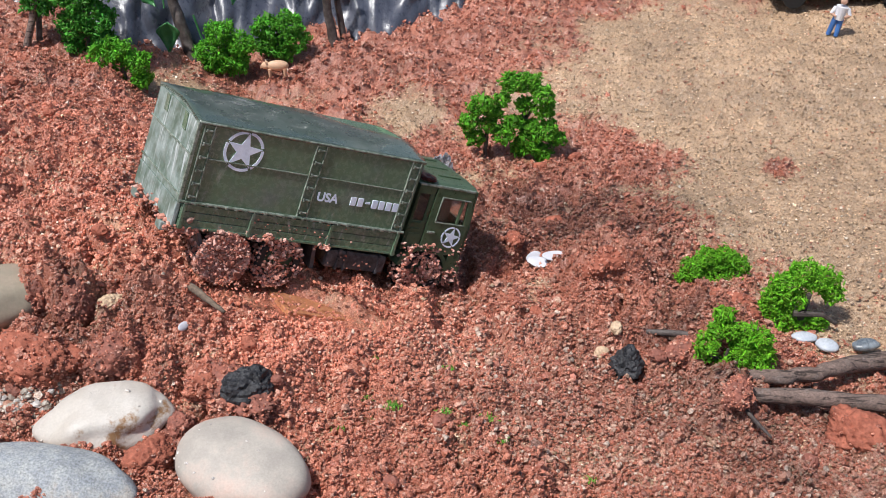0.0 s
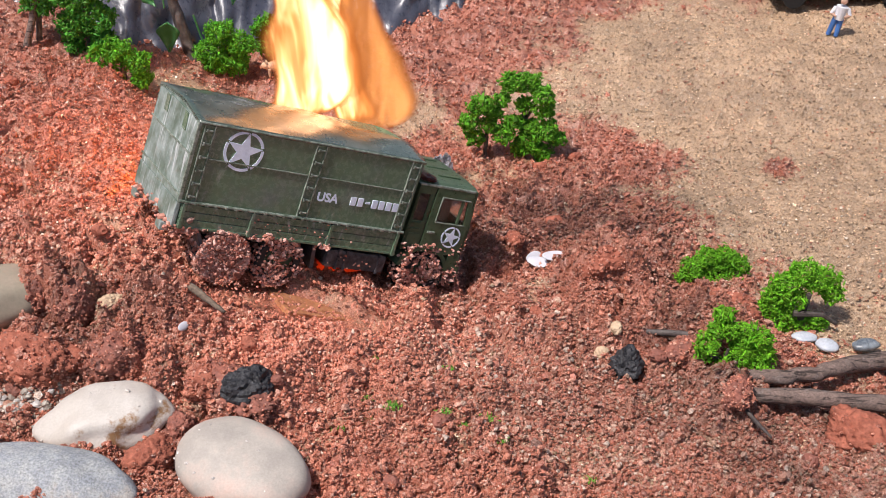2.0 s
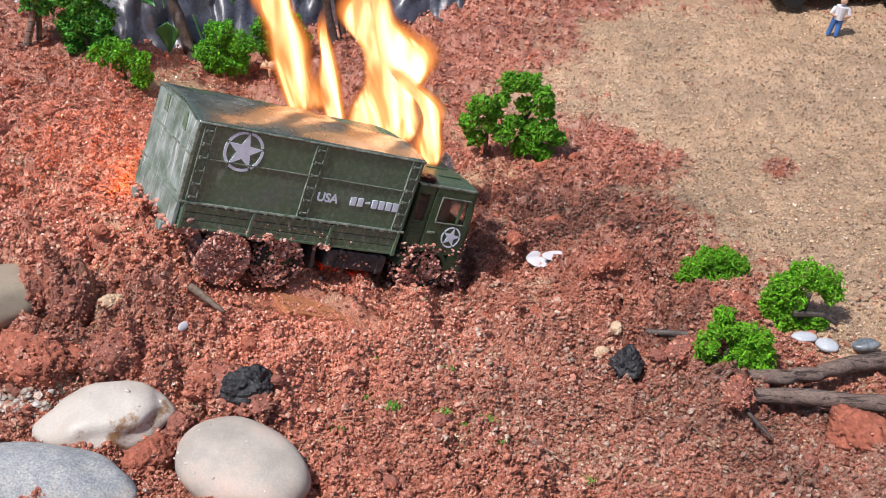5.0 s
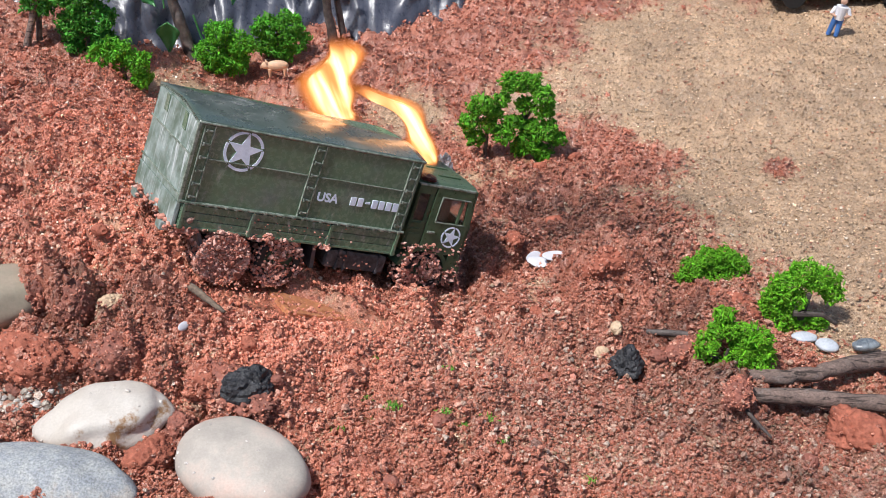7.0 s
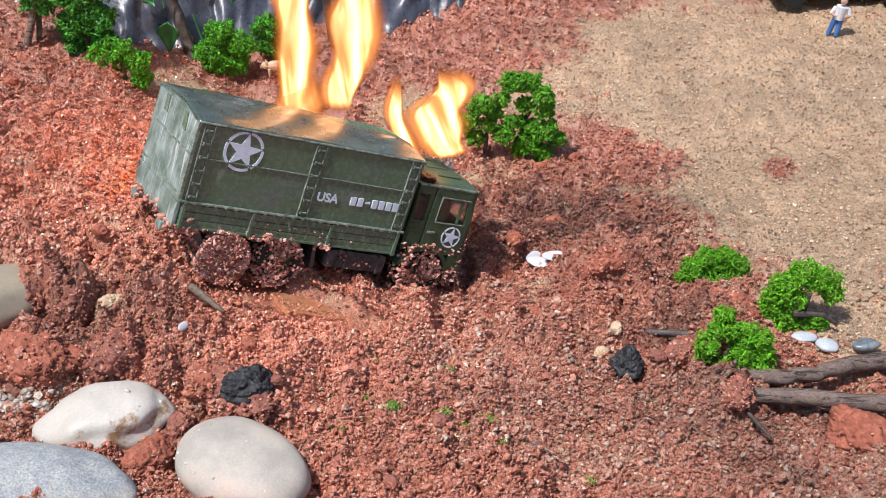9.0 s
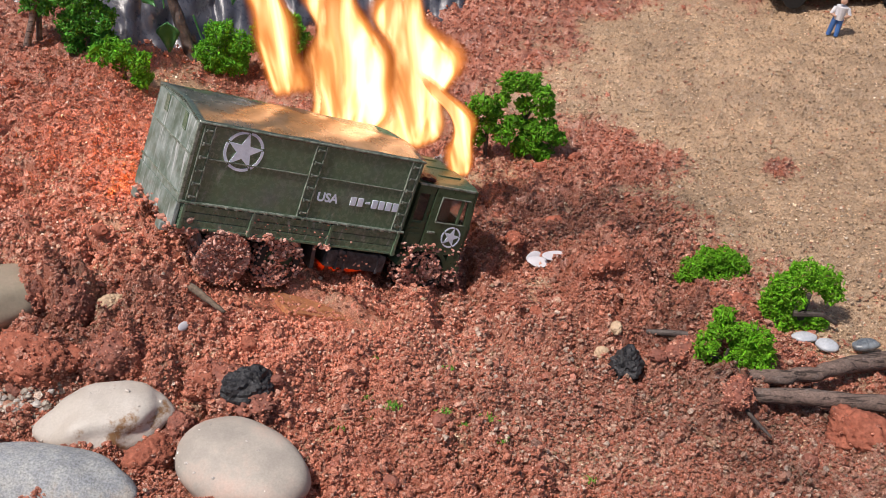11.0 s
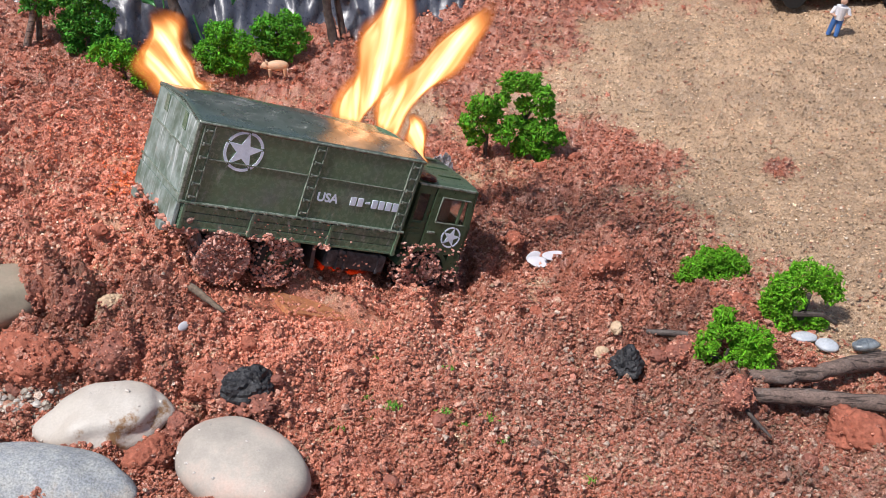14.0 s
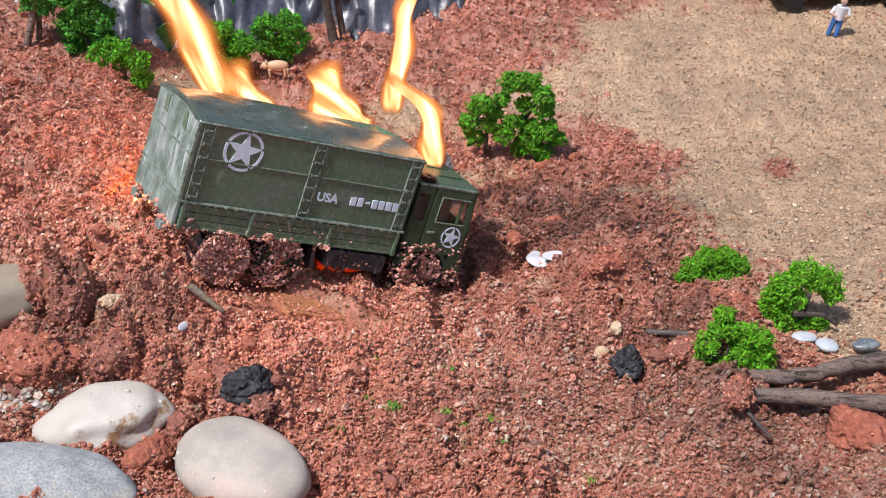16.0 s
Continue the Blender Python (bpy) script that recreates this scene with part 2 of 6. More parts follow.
def land(x, y):
    """The smooth form of the ground: a bank under the truck's tail, a hollow before its nose, rising slopes behind."""
    s = (x + 0.012) * 0.886 + (y - 0.368) * 0.463
    ramp = 0.404 * (np.clip(-s, -0.01, 0.085) + 0.012 * smooth(0.085, 0.14, -s))
    z = ramp * (0.25 + 0.75 * smooth(0.265, 0.335, y + 0.1 * np.clip(x, -0.3, 0.3)))
    z = z + 0.16 * np.clip(y - 0.47, 0, 0.5) * smooth(0.47, 0.56, y) + 0.05 * np.clip(x - 0.07, 0, 0.5) * smooth(0.32, 0.45, y)
    z = z + swell(x, y, 0.052, 0.375, 0.022, 0.012) + swell(x, y, -0.01, 0.30, 0.05, 0.004) + swell(x, y, 0.09, 0.335, 0.03, 0.005)
    far = np.hypot(x, y - 0.4)
    return z * (1 - smooth(0.6, 1.5, far))


def lattice(x, y, cell, seed):
    """Smooth value noise from -1 to 1 over arrays."""
    u, v = x / cell + seed * 17.3, y / cell - seed * 9.7
    i, j = np.floor(u).astype(np.int64), np.floor(v).astype(np.int64)
    a, b = u - i, v - j
    a, b = a * a * (3 - 2 * a), b * b * (3 - 2 * b)

    def rnd(p, q):
        h = (p * 374761393 + q * 668265263 + seed * 974634777) & 0xFFFFFFFF
        h = ((h ^ (h >> 13)) * 1274126177) & 0xFFFFFFFF
        return ((h ^ (h >> 16)) & 0xFFFF) / 32767.5 - 1

    return (rnd(i, j) * (1 - a) + rnd(i + 1, j) * a) * (1 - b) + (rnd(i, j + 1) * (1 - a) + rnd(i + 1, j + 1) * a) * b


# sandy places (x, y, radius, amount); negative ones are red soil strewn over sand
SANDY = [(0.095, 0.600, 0.04, 0.8), (0.155, 0.550, 0.070, 1.6), (0.126, 0.472, 0.036, 1.2), (0.16, 0.42, 0.045, 1.5), (0.094, 0.515, 0.026, 0.7),
         (-0.017, 0.521, 0.020, 0.9), (-0.1205, 0.521, 0.018, 0.9), (0.0235, 0.472, 0.016, 0.5), (0.142, 0.349, 0.022, 1.1), (0.22, 0.50, 0.09, 1.6),
         (0.1445, 0.470, 0.0125, -2.8), (0.072, 0.508, 0.016, -1.1), (0.085, 0.481, 0.018, -1.1), (0.09, 0.625, 0.03, -0.8), (0.108, 0.492, 0.022, -0.8), (0.12, 0.46, 0.02, -0.45), (0.16, 0.60, 0.02, -0.4), (0.19, 0.46, 0.012, -0.5), (0.02, 0.60, 0.03, -0.5), (-0.05, 0.575, 0.03, -0.3),
         (0.045, 0.53, 0.02, 0.55), (0.12, 0.645, 0.02, -0.5), (0.2, 0.39, 0.03, 0.9)]
# paler, gritty soil
GRITTY = [(0.012, 0.318, 0.025, 0.8), (0.099, 0.298, 0.025, 1.1), (0.05, 0.285, 0.035, 1.0), (0.12, 0.27, 0.03, 1.1), (-0.124, 0.289, 0.012, 0.9), (0.025, 0.335, 0.035, 0.55), (0.135, 0.28, 0.02, 0.7)]


# soil still dark with damp; right of the cab, shade put into the colour
DAMP_SHADE = [(-0.112, 0.309, 0.016, 0.55), (-0.09, 0.312, 0.012, 0.4), (0.078, 0.338, 0.014, 0.5), (0.086, 0.312, 0.010, 0.4), (0.035, 0.425, 0.035, 0.62), (-0.068, 0.283, 0.010, 0.35), (0.045, 0.44, 0.02, 0.3),
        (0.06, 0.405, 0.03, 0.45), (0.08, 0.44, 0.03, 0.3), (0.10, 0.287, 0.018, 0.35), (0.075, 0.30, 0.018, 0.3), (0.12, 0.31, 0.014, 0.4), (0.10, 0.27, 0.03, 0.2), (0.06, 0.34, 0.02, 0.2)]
# soil dried to a brighter orange; before the truck, light put into the colour
DRY_LIT = [(-0.14, 0.42, 0.06, 0.30), (-0.10, 0.345, 0.03, 0.25), (-0.02, 0.265, 0.03, 0.12), (-0.06, 0.30, 0.03, 0.15), (-0.045, 0.330, 0.03, 0.42), (-0.12, 0.325, 0.03, 0.2), (0.0, 0.335, 0.03, 0.3)]


# tint factor: dry and damp tones, with painted light and shade among them
def damp_and_light(x, y):
    return (1 + share(x, y, DRY_LIT)) * (1 - 0.75 * np.clip(share(x, y, DAMP_SHADE) * (1 + 0.8 * lattice(x, y, 0.008, 51)), 0, 0.75))


def share(x, y, spots):
    t = np.zeros_like(x)
    for cx, cy, r, k in spots:
        t = t + k * np.exp(-((x - cx) ** 2 + (y - cy) ** 2) / (r * r))
    return t


def sandiness(x, y):
    t = share(x, y, SANDY) + 0.30 * lattice(x, y, 0.014, 5) + 0.26 * lattice(x, y, 0.005, 6) + 0.18 * lattice(x, y, 0.002, 7)
    return smooth(-0.05, 0.92, t)


def grittiness(x, y):
    return np.clip(share(x, y, GRITTY) + 0.25 * lattice(x, y, 0.010, 15) + 0.2 * lattice(x, y, 0.004, 16), 0, 1)


def lumps(x, y, cell, seed):
    """Rounded lumps from 0 in the creases to 1 on their tops, one to a cell, uneven in size."""
    u, v = x / cell + 0.35 * lattice(x, y, cell * 0.7, seed + 1), y / cell + 0.35 * lattice(x, y, cell * 0.7, seed + 2)
    i, j = np.floor(u).astype(np.int64), np.floor(v).astype(np.int64)
    best = np.zeros_like(u)

    def rnd(p, q, k):
        h = (p * 374761393 + q * 668265263 + (seed * 7 + k) * 974634777) & 0xFFFFFFFF
        h = ((h ^ (h >> 13)) * 1274126177) & 0xFFFFFFFF
        return ((h ^ (h >> 16)) & 0xFFFF) / 65535.0

    for di in (-1, 0, 1):
        for dj in (-1, 0, 1):
            p, q = i + di, j + dj
            d2 = (u - p - rnd(p, q, 1)) ** 2 + (v - q - rnd(p, q, 2)) ** 2
            r2 = (0.45 + 0.5 * rnd(p, q, 3)) ** 2
            best = np.maximum(best, np.sqrt(np.clip(1 - d2 / r2, 0, 1)) * np.sqrt(r2) / 0.95)
    return best


def relief(x, y, sand):
    """The crumbly surface on top of the smooth form."""
    r = np.zeros_like(x)
    for cell, amp, s in ((0.024, 0.0034, 1), (0.011, 0.0040, 2), (0.0058, 0.0024, 3)):
        r = r + amp * (np.abs(lattice(x, y, cell, s)) * 1.3 - 0.35)
    rough = 0.35 + 0.65 * smooth(-0.35, 0.35, lattice(x, y, 0.02, 9))
    rough = rough * (1 - 0.6 * smooth(0.43, 0.50, y)) * (1 - 0.55 * sand)
    r = r + rough * (0.0078 * (lumps(x, y, 0.0070, 71) - 0.5) + 0.0040 * (lumps(x, y, 0.0031, 72) - 0.5))
    calm = 1 - 0.72 * sand
    calm = calm * (1 - 0.8 * plank_area(x, y))
    return r * calm * (0.6 + 0.4 * smooth(0.62, 0.45, y)) * (1 - smooth(0.35, 0.6, np.hypot(x, y - 0.42)))


def plank_area(x, y):
    s = (x + 0.045) / 0.033
    t = (y - 0.3355) / 0.0145
    return np.exp(-(s * s + t * t) ** 2)


# heaped earth (x, y, radius, height)
HEAPS = [(-0.1225, 0.300, 0.010, 0.011), (-0.0995, 0.301, 0.009, 0.011), (-0.124, 0.319, 0.006, 0.010), (-0.114, 0.317, 0.007, 0.012), (0.056, 0.376, 0.010, 0.010), (0.068, 0.374, 0.008, 0.008),
         (0.101, 0.361, 0.010, 0.005), (0.094, 0.345, 0.008, 0.009), (0.085, 0.335, 0.009, 0.006), (-0.047, 0.292, 0.010, 0.006), (-0.092, 0.318, 0.008, 0.006), (0.078, 0.352, 0.008, 0.006),
         (-0.135, 0.335, 0.012, 0.006), (0.088, 0.308, 0.008, 0.005), (0.03, 0.405, 0.012, 0.004), (-0.15, 0.50, 0.012, 0.006), (-0.175, 0.495, 0.012, 0.006), (-0.085, 0.295, 0.007, 0.006)]


def heaped(x, y):
    z = np.zeros_like(x)
    for cx, cy, r, h in HEAPS:
        d = ((x - cx) ** 2 + (y - cy) ** 2) / (r * r) * (1 + 0.5 * lattice(x, y, 0.006, 41))
        z = z + h * np.exp(-np.abs(d) ** 1.6)
    return z


def height(x, y):
    return land(x, y) + relief(x, y, sandiness(x, y)) + heaped(x, y) - 0.0060 * plank_area(x, y)


RED = [(0.46, 0.163, 0.100), (0.41, 0.138, 0.083), (0.51, 0.200, 0.128), (0.58, 0.305, 0.22), (0.27, 0.092, 0.06), (0.66, 0.50, 0.40)]
RED_SHARE = [6, 4.5, 4.5, 1.4, 0.6, 0.10]
SAND = [(0.48, 0.335, 0.215), (0.42, 0.28, 0.17), (0.55, 0.41, 0.28), (0.34, 0.21, 0.13), (0.66, 0.56, 0.45), (0.45, 0.18, 0.11)]
SAND_SHARE = [5, 4, 3, 1.2, 0.6, 0.8]
GRIT = [(0.49, 0.245, 0.17), (0.51, 0.315, 0.225), (0.42, 0.15, 0.097), (0.60, 0.46, 0.37), (0.22, 0.11, 0.08)]


def grid_lines(a, b, step0, step1, out):
    """Fine lines from a to b, then ever wider ones as far as out on both sides."""
    core = [a]
    while core[-1] < b:
        core.append(core[-1] + step0 + (step1 - step0) * (core[-1] - a) / (b - a))
    low, high, s = [a], [core[-1]], step1
    while high[-1] < out:
        s *= 1.45
        low.append(low[-1] - s)
        high.append(high[-1] + s)
    return np.array(low[:0:-1] + core + high[1:])


def build_ground():
    gx, gy = grid_lines(-0.235, 0.265, 0.0009, 0.0009, 60), grid_lines(0.235, 0.665, 0.0006, 0.0013, 60)
    x, y = np.meshgrid(gx, gy)
    sand, grit = sandiness(x, y), grittiness(x, y)
    z = height(x, y) - 0.0005 * (1 - sand) * (1 - plank_area(x, y))
    z = z + np.random.default_rng(5).normal(0, 0.00022, x.shape) * (1 - smooth(0.35, 0.5, np.hypot(x, y - 0.43)))
    rng = np.random.default_rng(3)
    shape = (*x.shape, 1)
    near = 1 - smooth(0.28, 0.45, np.hypot(x, y - 0.43))[..., None]
    v = lattice(x, y, 0.03, 21)[..., None] * near + lattice(x, y, 0.9, 23)[..., None] * (1 - near), lattice(x, y, 0.006, 22)[..., None] * near, rng.normal(0, 0.13, shape) * near
    red = (np.array((0.31, 0.104, 0.061)) + np.array((0.035, 0.026, 0.022)) * smooth(0.40, 0.50, y)[..., None]) * np.exp(0.18 * v[0] + 0.2 * v[1] + v[2])
    pale = np.array((0.30, 0.14, 0.095)) * np.exp(0.15 * v[1] + v[2])
    sandy = np.array((0.41, 0.275, 0.17)) * np.exp(0.14 * v[0] + 0.18 * v[1] + v[2])
    tint = red * (1 - grit[..., None] * 0.8) + pale * grit[..., None] * 0.8
    tint = (tint * (1 - sand[..., None]) + sandy * sand[..., None]) * damp_and_light(x, y)[..., None]
    ny, nx = x.shape
    i = np.arange(nx * ny).reshape(ny, nx)
    faces = np.stack([i[:-1, :-1], i[:-1, 1:], i[1:, 1:], i[1:, :-1]], -1).reshape(-1, 4)
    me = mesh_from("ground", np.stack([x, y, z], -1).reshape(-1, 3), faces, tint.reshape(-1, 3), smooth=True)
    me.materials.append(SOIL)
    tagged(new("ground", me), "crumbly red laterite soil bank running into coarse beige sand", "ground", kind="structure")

    n = 175000
    px = rng.uniform(-0.235, 0.265, n)
    py = 1 / rng.uniform(1 / 0.66, 1 / 0.238, n)
    keep = (np.abs(px) < 0.03 + 0.385 * py) & (rng.uniform(size=n) > 1.7 * plank_area(px, py))
    px, py = px[keep], py[keep]
    clump = 0.5 + 0.5 * lattice(px, py, 0.0035, 31) + 0.25 * lattice(px, py, 0.009, 32)
    keep = rng.uniform(size=len(px)) < np.clip(0.5 + 0.6 * clump + sandiness(px, py), 0, 1)
    px, py = px[keep], py[keep]
    n = len(px)
    sand, grit = sandiness(px, py), grittiness(px, py)
    is_sand = rng.uniform(size=n) < sand
    is_grit = rng.uniform(size=n) < grit
    size = np.where(is_sand, 0.00042 * np.exp(rng.normal(0, 0.3, n)), 0.00054 * np.exp(rng.normal(0, 0.36, n)))
    size = size * (0.85 + 0.15 * (py - 0.25) / 0.35)
    tint = np.where(is_sand[:, None], mixed(rng, n, SAND, SAND_SHARE, 0.3),
                    np.where(is_grit[:, None], mixed(rng, n, GRIT, [4, 2.4, 5, 0.8, 0.3], 0.14), mixed(rng, n, RED, RED_SHARE, 0.11)))
    tint = tint * (damp_and_light(px, py) * np.exp(0.14 * lattice(px, py, 0.035, 61) + 0.12 * lattice(px, py, 0.012, 62)))[:, None]
    on_board = smooth(0.25, 0.6, plank_area(px, py))
    pz = height(px, py) + on_board * 0.0046 + size * rng.uniform(-0.5, 1.8, n)
    at = np.c_[px, py, pz]
    soil = ~is_sand
    k = 150000
    fx, fy = rng.uniform(-0.2, 0.2, k), 1 / rng.uniform(1 / 0.50, 1 / 0.24, k)
    ok = (sandiness(fx, fy) < rng.uniform(size=k)) & (np.abs(fx) < 0.02 + 0.375 * fy) & (rng.uniform(size=k) > 0.9 * plank_area(fx, fy))
    fx, fy = fx[ok], fy[ok]
    fs = 0.00036 * np.exp(rng.normal(0, 0.3, len(fx)))
    ft = mixed(rng, len(fx), RED, RED_SHARE, 0.13) * damp_and_light(fx, fy)[:, None]
    at = np.concatenate([at[soil], np.c_[fx, fy, height(fx, fy) + fs * rng.uniform(0, 1.2, len(fx)) + 0.0048 * smooth(0.25, 0.6, plank_area(fx, fy))], at[is_sand]])
    size, tint = np.concatenate([size[soil], fs, size[is_sand]]), np.concatenate([tint[soil], ft, tint[is_sand]])
    is_sand = np.arange(len(at)) >= soil.sum() + len(fx)
    big = ~is_sand & (size > 0.00052) & (at[:, 1] < 0.44)
    me = grains("soil_lumps", at[big], size[big], tint[big], rng, squash=0.9, rough=0.42)
    me.materials.append(SOIL)
    tagged(new("soil_lumps", me), "loose damp lumps of red soil heaped round the truck", "soil", kind="stuff")
    small = ~is_sand & ~big
    me = grains("soil_crumbs", at[small], size[small] * 1.08, tint[small], rng, squash=0.9, rough=0.38, base=CHIP, base_faces=CHIP_FACES)
    me.materials.append(SOIL)
    tagged(new("soil_crumbs", me), "loose damp crumbs of red soil heaped over the ground", "soil", kind="stuff")
    me = grains("sand_grains", at[is_sand], size[is_sand], tint[is_sand], rng, base=CHIP, base_faces=CHIP_FACES)
    me.materials.append(SOIL)
    tagged(new("sand_grains", me), "coarse beige sand grains strewn over the slope", "sand", kind="stuff")


build_ground()

# ---- the toy truck, 11.2 cm long, nose down on the bank; x forward, y to its far side, z up from the cover's hem ----
L, W, H = 0.082, 0.0394, 0.0263
TRUCK = Matrix(((0.8181, -0.4813, 0.3148, -0.0808), (0.4275, 0.8636, 0.2094, 0.3300), (-0.3727, -0.0367, 0.9123, 0.0579), (0, 0, 0, 1)))


def arch(y):
    return H + 0.0021 * (1 - (2 * y / W - 1) ** 2)


def star_points(cx, cz, r, inner=0.40, turn=0.0):
    return [(cx + (r if k % 2 == 0 else r * inner) * math.sin(turn + k * math.pi / 5), cz + (r if k % 2 == 0 else r * inner) * math.cos(turn + k * math.pi / 5)) for k in range(10)]


def emblem(parent, cx, cz, r, y, turn):
    bm = bmesh.new()
    prism(bm, star_points(cx, cz, r * 0.93, 0.40, turn), y - 0.00012, y + 0.0001)
    part("star", bm, WHITE, parent, "white painted five-pointed star")
    bm = bmesh.new()
    for k in range(5):
        a0, a1 = turn + k * 2 * math.pi / 5 + 0.07, turn + (k + 1) * 2 * math.pi / 5 - 0.07
        ring = [a0 + (a1 - a0) * i / 8 for i in range(9)]
        prism(bm, [(cx + r * math.sin(a), cz + r * math.cos(a)) for a in ring] + [(cx + r * 0.86 * math.sin(a), cz + r * 0.86 * math.cos(a)) for a in reversed(ring)],
              y - 0.00012, y + 0.0001)
    part("ring", bm, WHITE, parent, "white broken ring round the star")


def lettering(parent, text, x, z, size):
    cu = bpy.data.curves.new("lettering", "FONT")
    cu.body, cu.size, cu.extrude, cu.offset = text, size, 0.00006, size * 0.03
    tmp = bpy.data.objects.new("lettering", cu)
    me = bpy.data.meshes.new_from_object(tmp)
    bpy.data.objects.remove(tmp)
    me.name = "lettering"
    me.materials.append(WHITE)
    ob = new("lettering", me)
    ob.parent = parent
    ob.matrix_basis = pose(x, -0.00035, z, 90, 0, 0)
    tagged(ob, "white stencilled letters")


def wheel(truck, x, y, z, r, muddy, seed, tilt):
    """Tyre with lugs, rim and caked mud; the axle runs along y."""
    near = y < W / 2
    y0, y1 = (y - 0.004, y + 0.005) if near else (y - 0.005, y + 0.004)
    bm = bmesh.new()
    profile = [(0.62, 0.0), (0.9, 0.0), (1.0, 0.15), (1.0, 0.85), (0.9, 1.0), (0.62, 1.0)]
    n = 28
    rings = []
    for k in range(n):
        a = 2 * math.pi * k / n
        rings.append([bm.verts.new((x + r * p * math.cos(a), y0 + (y1 - y0) * q, z + r * p * math.sin(a))) for p, q in profile])
    for k in range(n):
        for j in range(5):
            bm.faces.new((rings[k][j], rings[k][j + 1], rings[(k + 1) % n][j + 1], rings[(k + 1) % n][j]))
    w = thing_part("wheel", truck)
    for k in range(18 if near else 0):
        a = 2 * math.pi * k / 18
        lug = bmesh.new()
        m = Matrix.Translation((x + r * 1.02 * math.cos(a), y0 + (0.28 if k % 2 else 0.72) * (y1 - y0), z + r * 1.02 * math.sin(a))) @ Matrix.Rotation(-a, 4, "Y")
        bmesh.ops.create_cube(lug, size=1, matrix=m @ Matrix.Diagonal((0.0011, 0.0048, 0.0013, 1)))
        part("lug", lug, RUBBER, w)
    part("tyre", bm, RUBBER, w)
    bm = bmesh.new()
    face = y0 + 0.0012 if near else y1 - 0.0012
    rod(bm, (x, face, z), (x, (y0 + y1) / 2, z), r * 0.64, sides=24)
    for k in range(6):
        a = k * math.pi / 3
        c = (x + r * 0.33 * math.cos(a), face, z + r * 0.33 * math.sin(a))
        rod(bm, (c[0], face - 0.0004 if near else face + 0.0004, c[2]), c, 0.0006, sides=6)
    rod(bm, (x, face - 0.0008 if near else face + 0.0008, z), (x, face, z), r * 0.2, sides=12)
    part("rim", bm, GREEN_CAB, w, "olive wheel rim with bolts")
    if muddy:
        rng = np.random.default_rng(seed)
        k = int(2300 * muddy)
        a = rng.uniform(0, 2 * math.pi, k)
        rad = r * 1.04 * np.sqrt(rng.uniform(0, 1, k))
        side = y0 + 0.0004 - rng.uniform(0, 0.0011, k) * muddy
        tread = rng.uniform(size=k) < 0.35
        rad = np.where(tread, r * rng.uniform(0.97, 1.06, k), np.minimum(rad, r * 1.04))
        side = np.where(tread, rng.uniform(y0, y1, k), side)
        pts = np.c_[x + rad * np.cos(a), side, z + rad * np.sin(a)]
        drop = (rng.uniform(size=k) < (0.75 if muddy < 1 else 0.0)) & (~tread) & (np.sin(a * 2 + seed) > 0.7 * muddy)
        pts = pts[~drop]
        k = len(pts)
        me = grains("mud", pts, 0.00050 * np.exp(rng.normal(0, 0.33, k)), mixed(rng, k, MUDDY, [4, 2.5, 3.5, 0.8]), rng, squash=0.9, rough=0.42)
        me.materials.append(MUD)
        ob = new("mud", me)
        ob.parent = w
        tagged(ob, "caked crumbs of wet pinkish mud")


def thing_part(name, parent):
    """A part that is itself split: a plain Empty that carries its pieces."""
    ob = new(name)
    ob.empty_display_size = 0.005
    ob.parent = parent
    return ob


MUDDY = [(0.54, 0.245, 0.18), (0.45, 0.175, 0.12), (0.60, 0.35, 0.285), (0.24, 0.09, 0.065)]


def mud_on(parent, spots, seed):
    rng = np.random.default_rng(seed)
    pts, size = [], []
    for x, y, z, rx, ry, rz, k, s in spots:
        pts.append(np.array((x, y, z)) + rng.normal(size=(k, 3)) * np.array((rx, ry, rz)))
        size.append(s * np.exp(rng.normal(0, 0.35, k)))
    pts, size = np.concatenate(pts), np.concatenate(size)
    me = grains("mud_splash", pts, size, mixed(rng, len(pts), MUDDY, [4, 3, 3, 0.6]), rng, rough=0.4)
    me.materials.append(MUD)
    ob = new("mud_splash", me)
    ob.parent = parent
    tagged(ob, "splashes of dried pinkish mud crumbs", kind="stuff")


